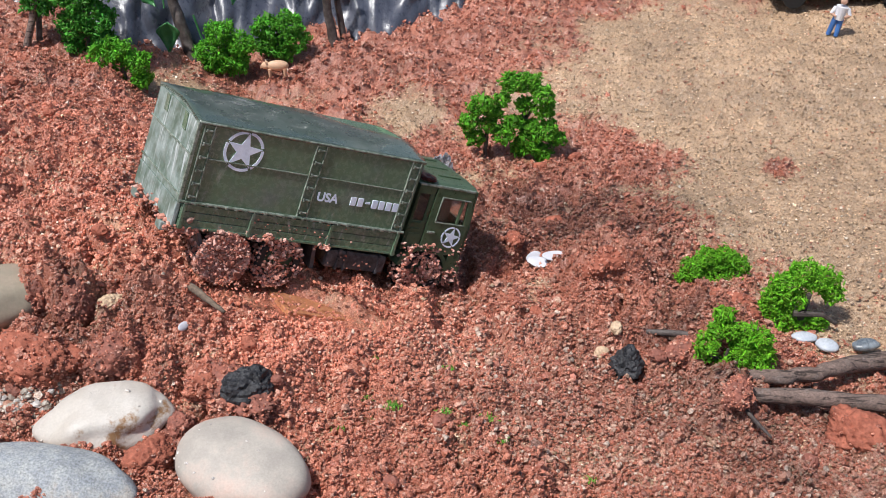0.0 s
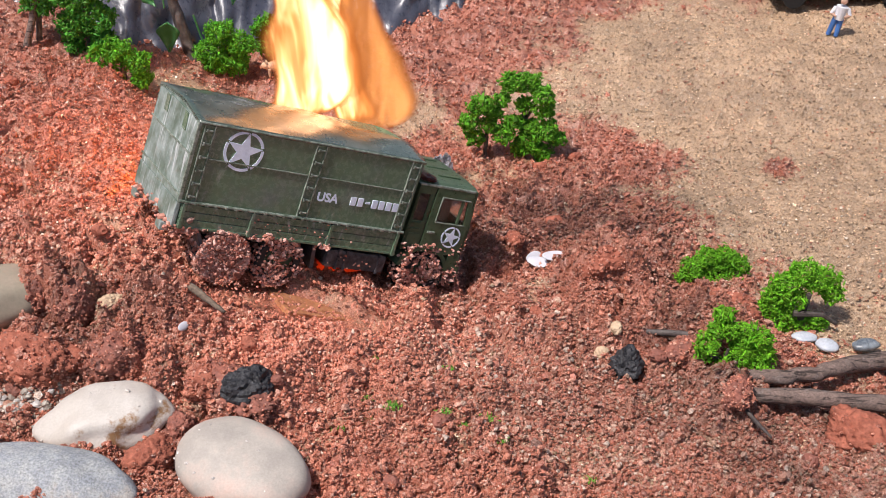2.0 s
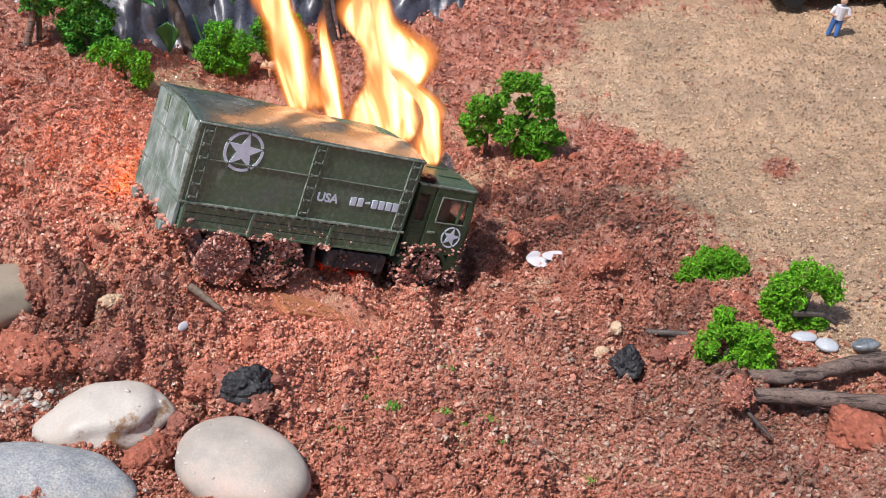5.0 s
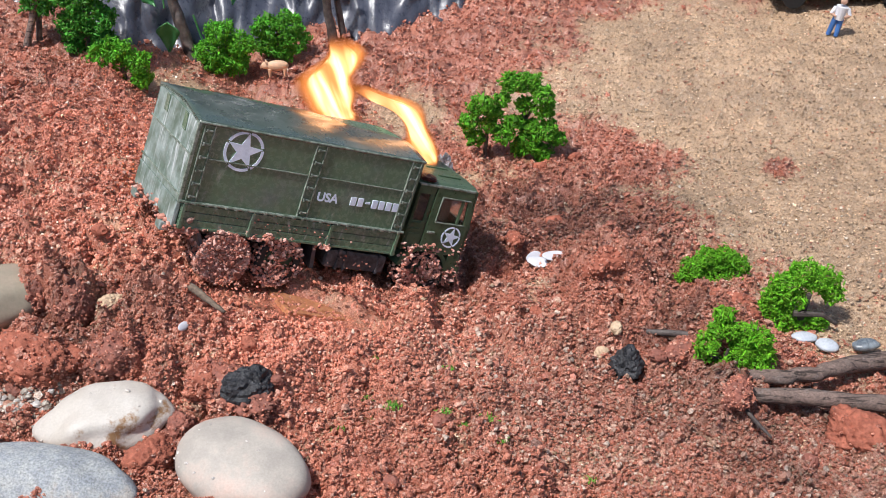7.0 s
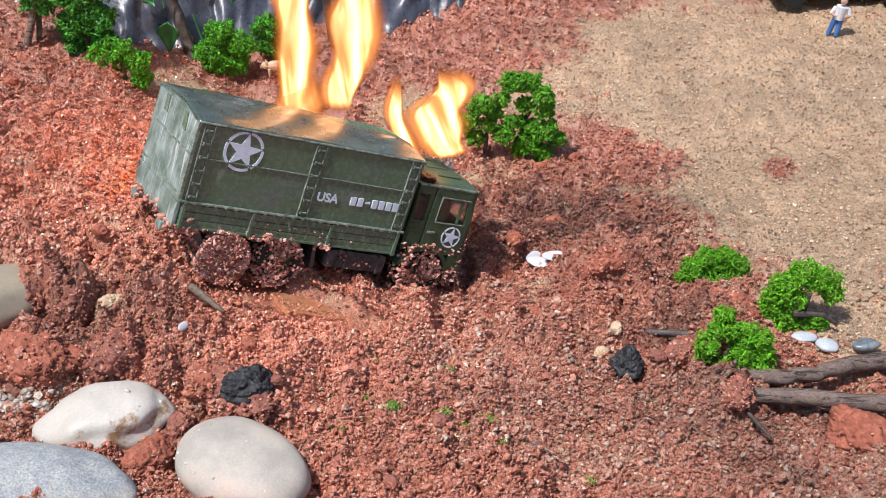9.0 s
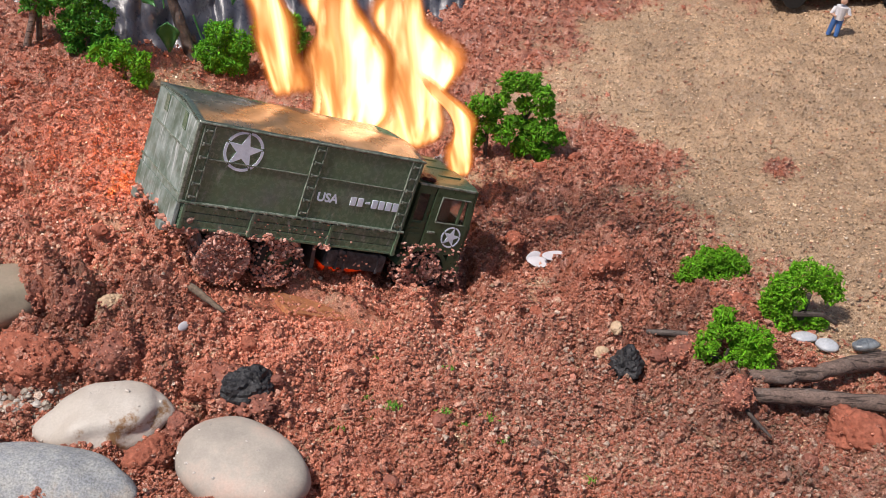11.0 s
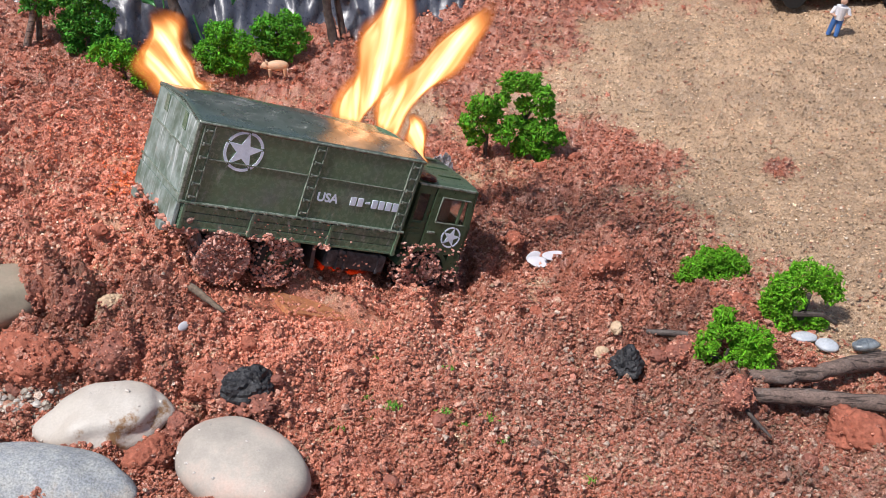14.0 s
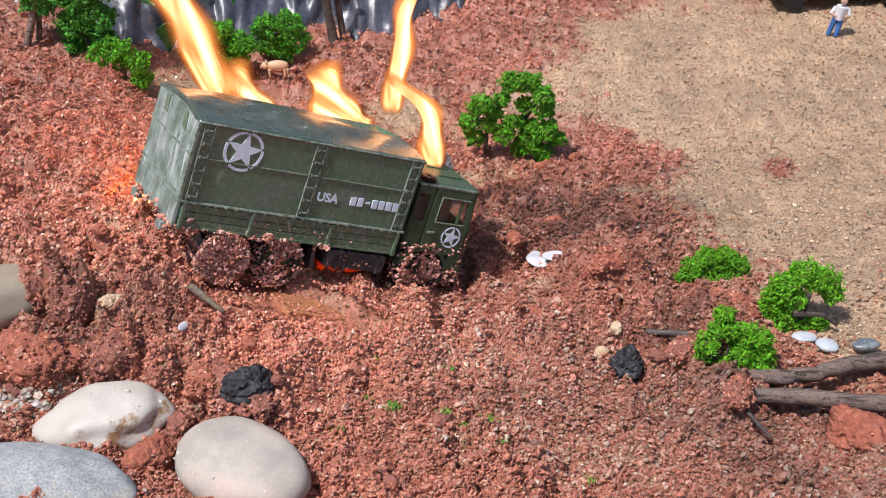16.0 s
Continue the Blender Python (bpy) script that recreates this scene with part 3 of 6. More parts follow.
def build_truck():
    truck = thing("toy_truck", TRUCK, "olive toy army truck with covered bed and mud-caked wheels", "toy truck")
    rng = random.Random(4)

    # cover: sides and ends, slightly puffed, then the arched roof of its own
    bm = bmesh.new()
    prism(bm, [(0, 0), (W, 0), (W, H), (0, H)], 0, L, "x")
    bmesh.ops.bevel(bm, geom=bm.edges[:], offset=0.0003, segments=2, affect="EDGES")
    cover = part("cover_side", bm, GREEN, truck, "smooth olive cover panels with light scratches")
    bm = bmesh.new()
    ys = [-0.0004 + (W + 0.0008) * i / 24 for i in range(25)]
    nx = 40
    rows = []
    for i in range(nx + 1):
        x = -0.0003 + (L + 0.0006) * i / nx
        sag = 0.0007 * math.sin(i / nx * math.pi * 2) ** 2
        melt = 0.0042 * float(smooth(0.050, 0.080, np.array(x)))
        rows.append([bm.verts.new((x, y, arch(min(max(y, 0), W)) + 0.0003 - melt * max(0.0, y / W - 0.35) - sag * (1 - (2 * y / W - 1) ** 2) + 0.0003 * noise.noise(Vector((x * 90, y * 90, 2.0))))) for y in ys])
    for i in range(nx):
        for j in range(24):
            bm.faces.new((rows[i][j], rows[i][j + 1], rows[i + 1][j + 1], rows[i + 1][j]))
    low = bmesh.ops.extrude_face_region(bm, geom=bm.faces[:])
    for v in [g for g in low["geom"] if isinstance(g, bmesh.types.BMVert)]:
        v.co.z -= 0.0009
    roof = part("cover_roof", bm, ROOF, truck, "arched glossy cover roof with pale scuffs", shade=False)
    for f in roof.data.polygons:
        f.use_smooth = True
    for x0, x1, name in ((0.0001, 0.0009, "rear"), (L - 0.0009, L - 0.0001, "front")):
        bm = bmesh.new()
        pts = [(W * i / 16, arch(W * i / 16) - 0.0002) for i in range(17)]
        prism(bm, pts + [(W - 0.0002, H - 0.004), (0.0002, H - 0.004)], x0, x1, "x")
        part("gable", bm, DUSTY if name == "rear" else GREEN, truck)

    # dusty rear curtain
    bm = bmesh.new()
    box(bm, -0.00035, 0.0001, 0.0006, W - 0.0006, -0.0002, H - 0.0002, 0.0001)
    rear = part("rear_curtain", bm, DUSTY, truck, "rear curtain whitened by dust and scratches")
    for z in (0.59 * H, 0.08 * H):
        bm = bmesh.new()
        box(bm, -0.0008, -0.0003, 0.0, W, z - 0.0003, z + 0.0003, 0.0001)
        part("curtain_seam", bm, TRIM, rear)
    for y in (0.27, 0.73):
        bm = bmesh.new()
        c = y * W
        prism(bm, [(c - 0.0019, 0.77 * H), (c + 0.0015, 0.77 * H), (c + 0.0019, 0.98 * H), (c - 0.0010, 0.98 * H)], -0.0006, -0.0003, "x")
        part("rear_window", bm, GREEN, rear, "dark moulded rear window flap")
    bm = bmesh.new()
    for i in range(26):
        y = W * (i + 0.5) / 26
        box(bm, -0.0007, 0.0003, y - 0.00035, y + 0.00035, arch(y) - 0.0009, arch(y) - 0.0005)
    part("stitching", bm, TRIM, rear, "row of pale stitches along the roof edge")
    bm = bmesh.new()
    box(bm, -0.0007, 0.0005, -0.0004, 0.0003, 0, H, 0.0002)
    part("corner_edge", bm, TRIM, rear)

    # hem along the roof edge and foot of the cover
    bm = bmesh.new()
    rod(bm, (0, -0.0003, H), (L, -0.0003, H), 0.0004)
    part("roof_hem", bm, TRIM, cover)
    bm = bmesh.new()
    rod(bm, (-0.0003, -0.0004, 0.0002), (L, -0.0004, 0.0002), 0.00055)
    for i in range(24):
        x = 0.002 + i * (L - 0.004) / 23
        box(bm, x - 0.0005, x + 0.0005, -0.0011, 0, -0.0004, 0.0005, 0.00015)
    part("lacing_rail", bm, TRIM, cover, "rope rail with small loops along the hem")

    # three strips of straps and buckles
    for x0, x1 in ((0.0018, 0.0050), (0.0405, 0.0440), (0.0772, 0.0806)):
        bm = bmesh.new()
        for x in (x0, x1):
            box(bm, x - 0.0002, x + 0.0002, -0.0006, 0.0001, 0.0004, H - 0.0004, 0.0001)
        part("strap_edge", bm, TRIM, cover)
        for i in range(6):
            z = 0.0022 + i * (H - 0.0044) / 5
            bm = bmesh.new()
            box(bm, x0 + 0.0006, x1 - 0.0005, -0.0008, 0.0001, z - 0.00025, z + 0.00025, 0.0001)
            box(bm, x0 + 0.0004, x0 + 0.0010, -0.001, 0.0001, z - 0.00055, z + 0.00055, 0.0001)
            part("buckle", bm, TRIM, cover)
    for x0, x1 in ((0.0051, 0.0404), (0.0441, 0.0771)):
        bm = bmesh.new()
        box(bm, x0, x1, -0.00045, 0.0001, 0.0148, 0.0152, 0.0001)
        part("side_seam", bm, TRIM, cover)
    emblem(cover, 0.0162, 0.0193, 0.0067, -0.00012, 0.08)
    lettering(cover, "USA", 0.0455, 0.0071, 0.0043)
    for i in range(7):
        x = 0.0583 + i * 0.00277
        bm = bmesh.new()
        if i == 2:
            box(bm, x + 0.0003, x + 0.0019, -0.00035, 0.0001, 0.0084, 0.0091)
        else:
            box(bm, x, x + 0.0021, -0.00035, 0.0001, 0.0071, 0.0101, 0.0001)
        part("marking_bar", bm, WHITE, cover, "plain white painted bar")

    # dropside bed
    for y0, y1 in ((-0.0002, 0.0014), (W - 0.0014, W + 0.0002)):
        side = thing_part("side_board", truck)
        for z0, z1 in ((-0.0029, -0.0006), (-0.0054, -0.0031), (-0.0078, -0.0056)):
            bm = bmesh.new()
            box(bm, 0.0012, L - 0.0005, y0, y1, z0, z1, 0.0002)
            part("plank", bm, GREEN, side)
        bm = bmesh.new()
        box(bm, 0.0014, L - 0.0008, y0 + 0.0004, y1 - 0.0004, -0.0076, -0.0006)
        part("backing", bm, BLACK, side)
        for x in (0.0020, 0.0255, 0.0543, L - 0.0016):
            bm = bmesh.new()
            ya, yb = (y0 - 0.0007, y0 + 0.0002) if y0 < 0.01 else (y1 - 0.0002, y1 + 0.0007)
            box(bm, x - 0.0006, x + 0.0006, ya, yb, -0.0088, -0.0005, 0.0002)
            part("stake", bm, GREEN, side)
        bm = bmesh.new()
        box(bm, 0.0010, L - 0.0003, y0 - 0.0003, y1, -0.0086, -0.0077, 0.0002)
        part("bottom_rail", bm, GREEN, side)
    bm = bmesh.new()
    box(bm, 0.0006, L - 0.0004, 0.0014, W - 0.0014, -0.0080, -0.0068)
    part("bed_floor", bm, GREEN, truck)
    bm = bmesh.new()
    box(bm, -0.0006, 0.0009, 0.0002, W - 0.0002, -0.0088, -0.0004, 0.0003)
    part("tailgate", bm, DUSTY, truck, "tailgate whitened by dust")
    for y in (0.004, W - 0.0085):
        bm = bmesh.new()
        box(bm, -0.0024, 0.0004, y, y + 0.0045, -0.0118, -0.0090, 0.0004)
        part("rear_lamp_box", bm, MUDBOX, truck)

    # chassis and underbody
    for y in (0.011, W - 0.014):
        bm = bmesh.new()
        box(bm, 0.003, 0.109, y, y + 0.003, -0.0118, -0.0080, 0.0002)
        part("chassis_rail", bm, BLACK, truck)
    bm = bmesh.new()
    box(bm, 0.0565, 0.0800, 0.0008, 0.010, -0.0165, -0.0098, 0.0010)
    for x in (0.0605, 0.0635, 0.0765):
        box(bm, x, x + 0.0010, 0.0004, 0.0104, -0.0169, -0.0094, 0.0003)
    part("fuel_tank", bm, BLACK, truck, "black tank with straps below the bed")
    bm = bmesh.new()
    box(bm, 0.056, 0.080, W - 0.011, W - 0.002, -0.0160, -0.0098, 0.0010)
    part("fuel_tank", bm, BLACK, truck)
    for x0, x1, z1 in ((0.0080, 0.0115, -0.0155), (0.0500, 0.0515, -0.0175)):
        bm = bmesh.new()
        prism(bm, [(x0, -0.0085), (x0 + 0.0014, -0.0085), (x1 + 0.0012, z1), (x1 - 0.0002, z1)], 0.0006, 0.0095)
        part("mud_flap", bm, BLACK, truck)
    for x, z in ((0.0196, -0.0170), (0.0390, -0.0163), (0.0948, -0.0148)):
        bm = bmesh.new()
        rod(bm, (x, 0.006, z), (x, W - 0.006, z), 0.0013)
        part("axle", bm, BLACK, truck)
    wheel(truck, 0.0196, 0.0042, -0.0172, 0.0086, 1.5, 1, 0)
    wheel(truck, 0.0392, 0.0042, -0.0165, 0.0086, 0.5, 2, 0)
    wheel(truck, 0.0946, 0.0042, -0.0152, 0.0084, 0.55, 3, 0)
    for x, z, s in ((0.0196, -0.0172, 4), (0.0392, -0.0165, 5), (0.0946, -0.0152, 6)):
        wheel(truck, x, W - 0.0042, z, 0.0084, 0, s, 0)

    # cab: side walls with real openings, roof, front and back
    c0, c1, y0, y1 = 0.0838, 0.1094, 0.0010, W - 0.0010
    for ya, yb, near in ((y0, y0 + 0.0010, True), (y1 - 0.0010, y1, False)):
        wall = thing_part("cab_side", truck)
        bm = bmesh.new()
        box(bm, c0, 0.0908, ya, yb, -0.0055, 0.0050, 0.0003)
        box(bm, c0, 0.0849, ya, yb, 0.0048, 0.0152, 0.0002)
        box(bm, 0.0893, 0.0908, ya, yb, 0.0048, 0.0152, 0.0002)
        box(bm, c0, 0.0908, ya, yb, 0.0150, 0.0184, 0.0002)
        part("rear_panel", bm, GREEN_CAB, wall)
        bm = bmesh.new()
        out = -0.0003 if near else 0.0003
        box(bm, 0.0912, 0.1085, ya + out, yb + out, -0.0065, 0.0055, 0.0003)
        box(bm, 0.0912, 0.0943, ya + out, yb + out, 0.0053, 0.0160, 0.0002)
        box(bm, 0.1030, 0.1040, ya + out, yb + out, 0.0053, 0.0160, 0.0002)
        prism(bm, [(0.1066, 0.0053), (0.1085, 0.0053), (0.1072, 0.0160), (0.1052, 0.0160)], ya + out, yb + out)
        box(bm, 0.0912, 0.1074, ya + out, yb + out, 0.0146, 0.0184, 0.0003)
        door = part("cab_door", bm, GREEN_CAB, wall, "olive cab door with star")
        bm = bmesh.new()
        prism(bm, [(0.1086, -0.0065), (c1, -0.0065), (c1, 0.0050), (0.1086, 0.0050)], ya, yb)
        prism(bm, [(0.1086, 0.0048), (c1, 0.0048), (c1 - 0.0012, 0.0184), (0.1076, 0.0184)], ya, yb)
        part("front_pillar", bm, GREEN_CAB, wall)
        for xa, xb, za, zb in ((0.0849, 0.0893, 0.0050, 0.0150), (0.0942, 0.1031, 0.0054, 0.0148), (0.1039, 0.1068, 0.0054, 0.0148)):
            bm = bmesh.new()
            box(bm, xa, xb, ya + 0.0004, ya + 0.0006, za, zb)
            part("window_pane", bm, GLASS, wall, "smoky clear plastic pane")
        if near:
            bm = bmesh.new()
            for a, b in (((0.0942, 0.0054), (0.0942, 0.0148)), ((0.0942, 0.0148), (0.1062, 0.0148)), ((0.1068, 0.0054), (0.0942, 0.0054))):
                rod(bm, (a[0], ya - 0.0004, a[1]), (b[0], ya - 0.0004, b[1]), 0.00025, sides=6)
            part("window_trim", bm, TRIM, wall)
            bm = bmesh.new()
            box(bm, 0.0922, 0.0952, ya - 0.0010, ya - 0.0002, 0.0010, 0.0019, 0.0003)
            part("door_handle", bm, TRIM, wall)
            bm = bmesh.new()
            for z in (0.0012, 0.0035):
                box(bm, 0.0848, 0.0888, ya - 0.0005, ya + 0.0002, z, z + 0.0009, 0.0002)
            box(bm, 0.0848, 0.0896, ya - 0.0003, ya + 0.0002, -0.0045, 0.0002, 0.0002)
            part("side_vent", bm, GREEN_CAB, wall)
            emblem(wall, 0.1027, 0.0005, 0.0040, ya - 0.00042, 0.15)
    bm = bmesh.new()
    box(bm, c0, c0 + 0.001, y0, y1, -0.0065, 0.0184, 0.0002)
    part("cab_back", bm, GREEN_CAB, truck)
    bm = bmesh.new()
    box(bm, c1 - 0.001, c1 + 0.0004, y0, y1, -0.0090, 0.0055, 0.0004)
    part("cab_front", bm, GREEN_CAB, truck)
    bm = bmesh.new()
    prism(bm, [(c1 - 0.0002, 0.0056), (c1 + 0.0003, 0.0056), (c1 - 0.0020, 0.0178), (c1 - 0.0026, 0.0178)], y0 + 0.002, y1 - 0.002)
    part("windscreen", bm, GLASS, truck)
    bm = bmesh.new()
    n = 14
    outline = [(y0 + (y1 - y0) * i / n, 0.0184 + 0.0013 * (1 - (2 * i / n - 1) ** 4) ** 0.8) for i in range(n + 1)]
    prism(bm, outline + [(y1, 0.0180), (y0, 0.0180)], c0 - 0.0004, c1 - 0.0010, "x")
    cabroof = part("cab_roof", bm, GREEN_CAB, truck, "domed cab roof, scorched at the back")
    for y in (0.25, 0.5, 0.75):
        bm = bmesh.new()
        box(bm, c0 + 0.012, c1 - 0.004, y0 + (y1 - y0) * y - 0.0006, y0 + (y1 - y0) * y + 0.0006, 0.0190, 0.0201, 0.0003)
        part("roof_rib", bm, GREEN_CAB, cabroof)
    bm = bmesh.new()
    box(bm, c0 - 0.0003, c1 - 0.002, y0 - 0.0005, y0 + 0.0006, 0.0180, 0.0189, 0.0003)
    part("rain_gutter", bm, TRIM, cabroof)
    bm = lump(31, (0.006, 0.0065, 0.0022), 0.3, 3.0, 3, sharp=True)
    ob = part("burn_hole", bm, SCORCH, cabroof, "dark red blistered burn hole in the roof")
    ob.matrix_basis = pose(0.0880, 0.0050, 0.0199)
    bm = bmesh.new()
    box(bm, 0.088, 0.109, 0.003, W - 0.003, -0.006, 0.001)
    box(bm, 0.0865, 0.093, 0.004, W - 0.004, 0.0, 0.011, 0.001)
    # added block that keeps flames behind the cab from showing through its windows
    box(bm, 0.0870, 0.1070, 0.012, W - 0.012, -0.001, 0.0170, 0.001)
    part("cab_seat_and_block", bm, INSIDE, truck)
    # wheel arch, sill and bumper
    for near in (True, False):
        ya, yb = (y0 - 0.0010, y0 + 0.006) if near else (y1 - 0.006, y1 + 0.0010)
        bm = bmesh.new()
        arc = [math.radians(15 + 150 * i / 16) for i in range(17)]
        prism(bm, [(0.0946 + 0.0112 * math.cos(a), -0.0150 + 0.0112 * math.sin(a)) for a in arc]
              + [(0.0946 + 0.0098 * math.cos(a), -0.0150 + 0.0098 * math.sin(a)) for a in reversed(arc)], ya, yb)
        part("wheel_arch", bm, GREEN_CAB, truck)
        bm = bmesh.new()
        ym, yn = (y0 - 0.0003, y0 + 0.007) if near else (y1 - 0.007, y1 + 0.0003)
        prism(bm, [(0.1044, -0.0175), (0.1088, -0.0160), (0.1094, -0.0062), (0.1044, -0.0062)], ym, yn)
        part("step_block", bm, GREEN_CAB, truck)
    bm = bmesh.new()
    box(bm, 0.1076, 0.1110, y0 - 0.0004, y1 + 0.0004, -0.0170, -0.0100, 0.0007)
    part("front_bumper", bm, GREEN_CAB, truck)
    mud_on(truck, [(0.0946, 0.0000, -0.0045, 0.006, 0.0006, 0.0008, 60, 0.0005), (0.107, 0.0008, -0.0145, 0.0022, 0.0004, 0.0020, 150, 0.0005),
                   (0.004, 0.0012, -0.0088, 0.0022, 0.0010, 0.0014, 120, 0.0006), (0.033, -0.0006, -0.0083, 0.0018, 0.0006, 0.0010, 26, 0.0007),
                   (0.053, -0.0006, -0.0088, 0.0014, 0.0005, 0.0006, 14, 0.0007), (0.040, -0.0003, -0.0042, 0.022, 0.0002, 0.0020, 40, 0.00028),
                   (0.018, 0.0000, -0.0086, 0.006, 0.0003, 0.0005, 50, 0.0005), (0.087, 0.0002, -0.0120, 0.0018, 0.001, 0.003, 60, 0.0006),
                   (0.067, 0.0006, -0.0140, 0.005, 0.0002, 0.0015, 14, 0.0004), (-0.001, 0.020, -0.009, 0.0008, 0.012, 0.0012, 90, 0.0006),
                   (-0.0004, W, 0.002, 0.0005, 0.0005, 0.006, 30, 0.00045), (0.1095, 0.0009, -0.006, 0.0008, 0.0003, 0.004, 30, 0.0003)], 9)
    return truck


MUDBOX = DUSTY
SCORCH = material("scorched_plastic", (0.10, 0.012, 0.006), 0.35, second=(0.02, 0.006, 0.005), scale=300, bump=0.8, vary=0.3)
build_truck()

# ---- stones, clods, wood and plants ----
def resting(x, y, dz=0.0):
    return float(land(np.array(x), np.array(y))) + dz


def stone(name, label, category, mat, x, y, dims, turn, seed, sink=0.35, rough=0.10, detail=2.2, sub=4, tilt=(0, 0), sharp=False, flat=1.0, group="", crumbs=0, crumb_tints=None):
    bm = lump(seed, dims, rough, detail, sub, flat, sharp)
    spots = np.array([v.co for v in bm.verts])
    ob = part(name, bm, mat, None, shade=not sharp or sub >= 5)
    z = resting(x, y) if dims[0] > 0.012 else float(height(np.array(x), np.array(y)))
    ob.matrix_basis = pose(x, y, z + dims[2] * (0.5 - sink), tilt[0], tilt[1], turn)
    if crumbs:
        rng = np.random.default_rng(seed)
        spots = spots[spots[:, 2] > -0.2 * dims[2]]
        spots = spots[rng.choice(len(spots), min(crumbs, len(spots)), replace=False)]
        me = grains("crumb_layer", spots, 0.00045 * np.exp(rng.normal(0, 0.4, len(spots))), mixed(rng, len(spots), crumb_tints or RED[:5], [4, 4, 3, 1, 2][:len(crumb_tints or RED[:5])]), rng)
        me.materials.append(SOIL)
        dust = new("crumb_layer", me)
        dust.parent = ob
        tagged(dust, "loose crumbs stuck to the surface", kind="stuff")
    return tagged(ob, label, category, group)


def build_stones():
    g = "river stones in the foreground"
    stone("river_stone", "smooth cream river stone with ochre pits, half in soil", "stone", STONE_CREAM, -0.0965, 0.2785, (0.037, 0.024, 0.017), 12, 3, 0.25, 0.16, 2.0, 5, (6, -4), group=g, crumbs=14, crumb_tints=[(0.6, 0.55, 0.5)])
    stone("river_stone", "smooth pale beige oval river stone with pinkish bloom", "stone", STONE_PALE, -0.0552, 0.2580, (0.040, 0.029, 0.016), -30, 8, 0.28, 0.07, 1.5, 5, (14, 8), group=g, crumbs=16, crumb_tints=[(0.65, 0.6, 0.56)])
    stone("river_stone", "flat blue-grey speckled river stone", "stone", STONE_GREY, -0.1085, 0.2535, (0.052, 0.022, 0.015), -8, 5, 0.28, 0.10, 1.8, 5, (8, 2), group=g)
    stone("river_stone", "smooth tan river stone half buried in red soil", "stone", STONE_TAN, -0.1390, 0.3170, (0.034, 0.026, 0.020), 20, 11, 0.3, 0.08, 1.6, 5, group=g)
    for x, y, d, seed, mat, label in (
            (-0.0815, 0.2640, (0.016, 0.011, 0.011), 21, CLOD, "hard angular clod of red clay between the stones"),
            (-0.0755, 0.2765, (0.010, 0.009, 0.010), 22, DARK_CLOD, "rough red clay clod"),
            (0.1255, 0.2890, (0.021, 0.016, 0.015), 23, CLOD, "large angular clod of red clay on gritty soil"),
            (-0.0700, 0.2900, (0.012, 0.010, 0.009), 29, CLOD, "small red clay clod"),
            (0.0960, 0.3270, (0.010, 0.008, 0.009), 34, CLOD, "red clay crumb caught in the bush"),
            (0.0270, 0.4000, (0.008, 0.006, 0.006), 37, CLOD, "orange clay crumb behind the truck"),
            (-0.1225, 0.2985, (0.027, 0.018, 0.017), 24, CLOD, "wide crumbly clod of red earth"),
            (-0.0985, 0.2995, (0.021, 0.015, 0.015), 25, DARK_CLOD, "crumbly dark red clod of earth"),
            (-0.1240, 0.3185, (0.013, 0.011, 0.013), 26, DARK_CLOD, "small dark red clod of earth"),
            (-0.1135, 0.3155, (0.017, 0.012, 0.016), 27, DARK_CLOD, "dark damp clod of earth with a ragged edge"),
            (0.0590, 0.3720, (0.022, 0.013, 0.014), 30, CLOD, "ragged heap of red earth on the mound"),
            (0.1000, 0.3560, (0.018, 0.012, 0.011), 33, CLOD, "heap of red clay pushed against the bushes"),
            (0.0800, 0.3300, (0.017, 0.010, 0.009), 35, DARK_CLOD, "dark red clod beside the wet twig"),
            (-0.0610, 0.2890, (0.033, 0.017, 0.013), 28, DARK_CLOD, "red clay clod beside the charred lump"),
            (0.0905, 0.3020, (0.012, 0.009, 0.009), 36, DARK_CLOD, "dark red clod at the end of the branch")):
        stone("soil_clod", label, "clod", mat, x, y, d, seed * 37 % 180, seed, 0.22 if seed in (24, 25, 26, 27, 30, 33) else 0.36, 0.24, 2.6, 5, sharp=True, group="clods of red earth", crumbs=int(500 * d[0] / 0.02) if d[0] > 0.011 and seed not in (21, 23) else 40)
    rnd = random.Random(12)
    for k in range(45):
        x, y = rnd.uniform(-0.2, 0.19), 1 / rnd.uniform(1 / 0.58, 1 / 0.25)
        if sandiness(np.array(x), np.array(y)) > 0.3 or (-0.11 < x < 0.02 and 0.31 < y < 0.42) or (x < -0.03 and y < 0.275):
            continue
        s = rnd.uniform(0.003, 0.0055)
        stone("soil_clod", "small crumb of red earth", "clod", CLOD if k % 3 else DARK_CLOD, x, y, (s * 1.3, s, s * 0.9), k * 53, 50 + k, 0.3, 0.22, 2.6, 3, sharp=True, group="clods of red earth")
    stone("charred_lump", "charred black lump with a red clay crust", "charcoal", CHAR, -0.0560, 0.2850, (0.014, 0.011, 0.011), 20, 61, -0.30, 0.24, 2.8, 4, sharp=True)
    stone("charred_lump", "black angular lump of charcoal on red soil", "charcoal", CHAR, 0.0597, 0.3235, (0.0125, 0.010, 0.0105), 70, 42, 0.2, 0.24, 2.4, 4, sharp=True)
    stone("pale_chip", "rough cream limestone chip in dark soil", "stone", CREAM_CHIP, -0.1025, 0.3165, (0.0085, 0.006, 0.006), 30, 43, 0.0, 0.22, 2.8, 4, sharp=True)
    stone("pale_chip", "rough ochre chip beside the charcoal", "stone", CREAM_CHIP, 0.0520, 0.3285, (0.005, 0.004, 0.0045), 10, 44, 0.2, 0.2, 2.8, 3, sharp=True)
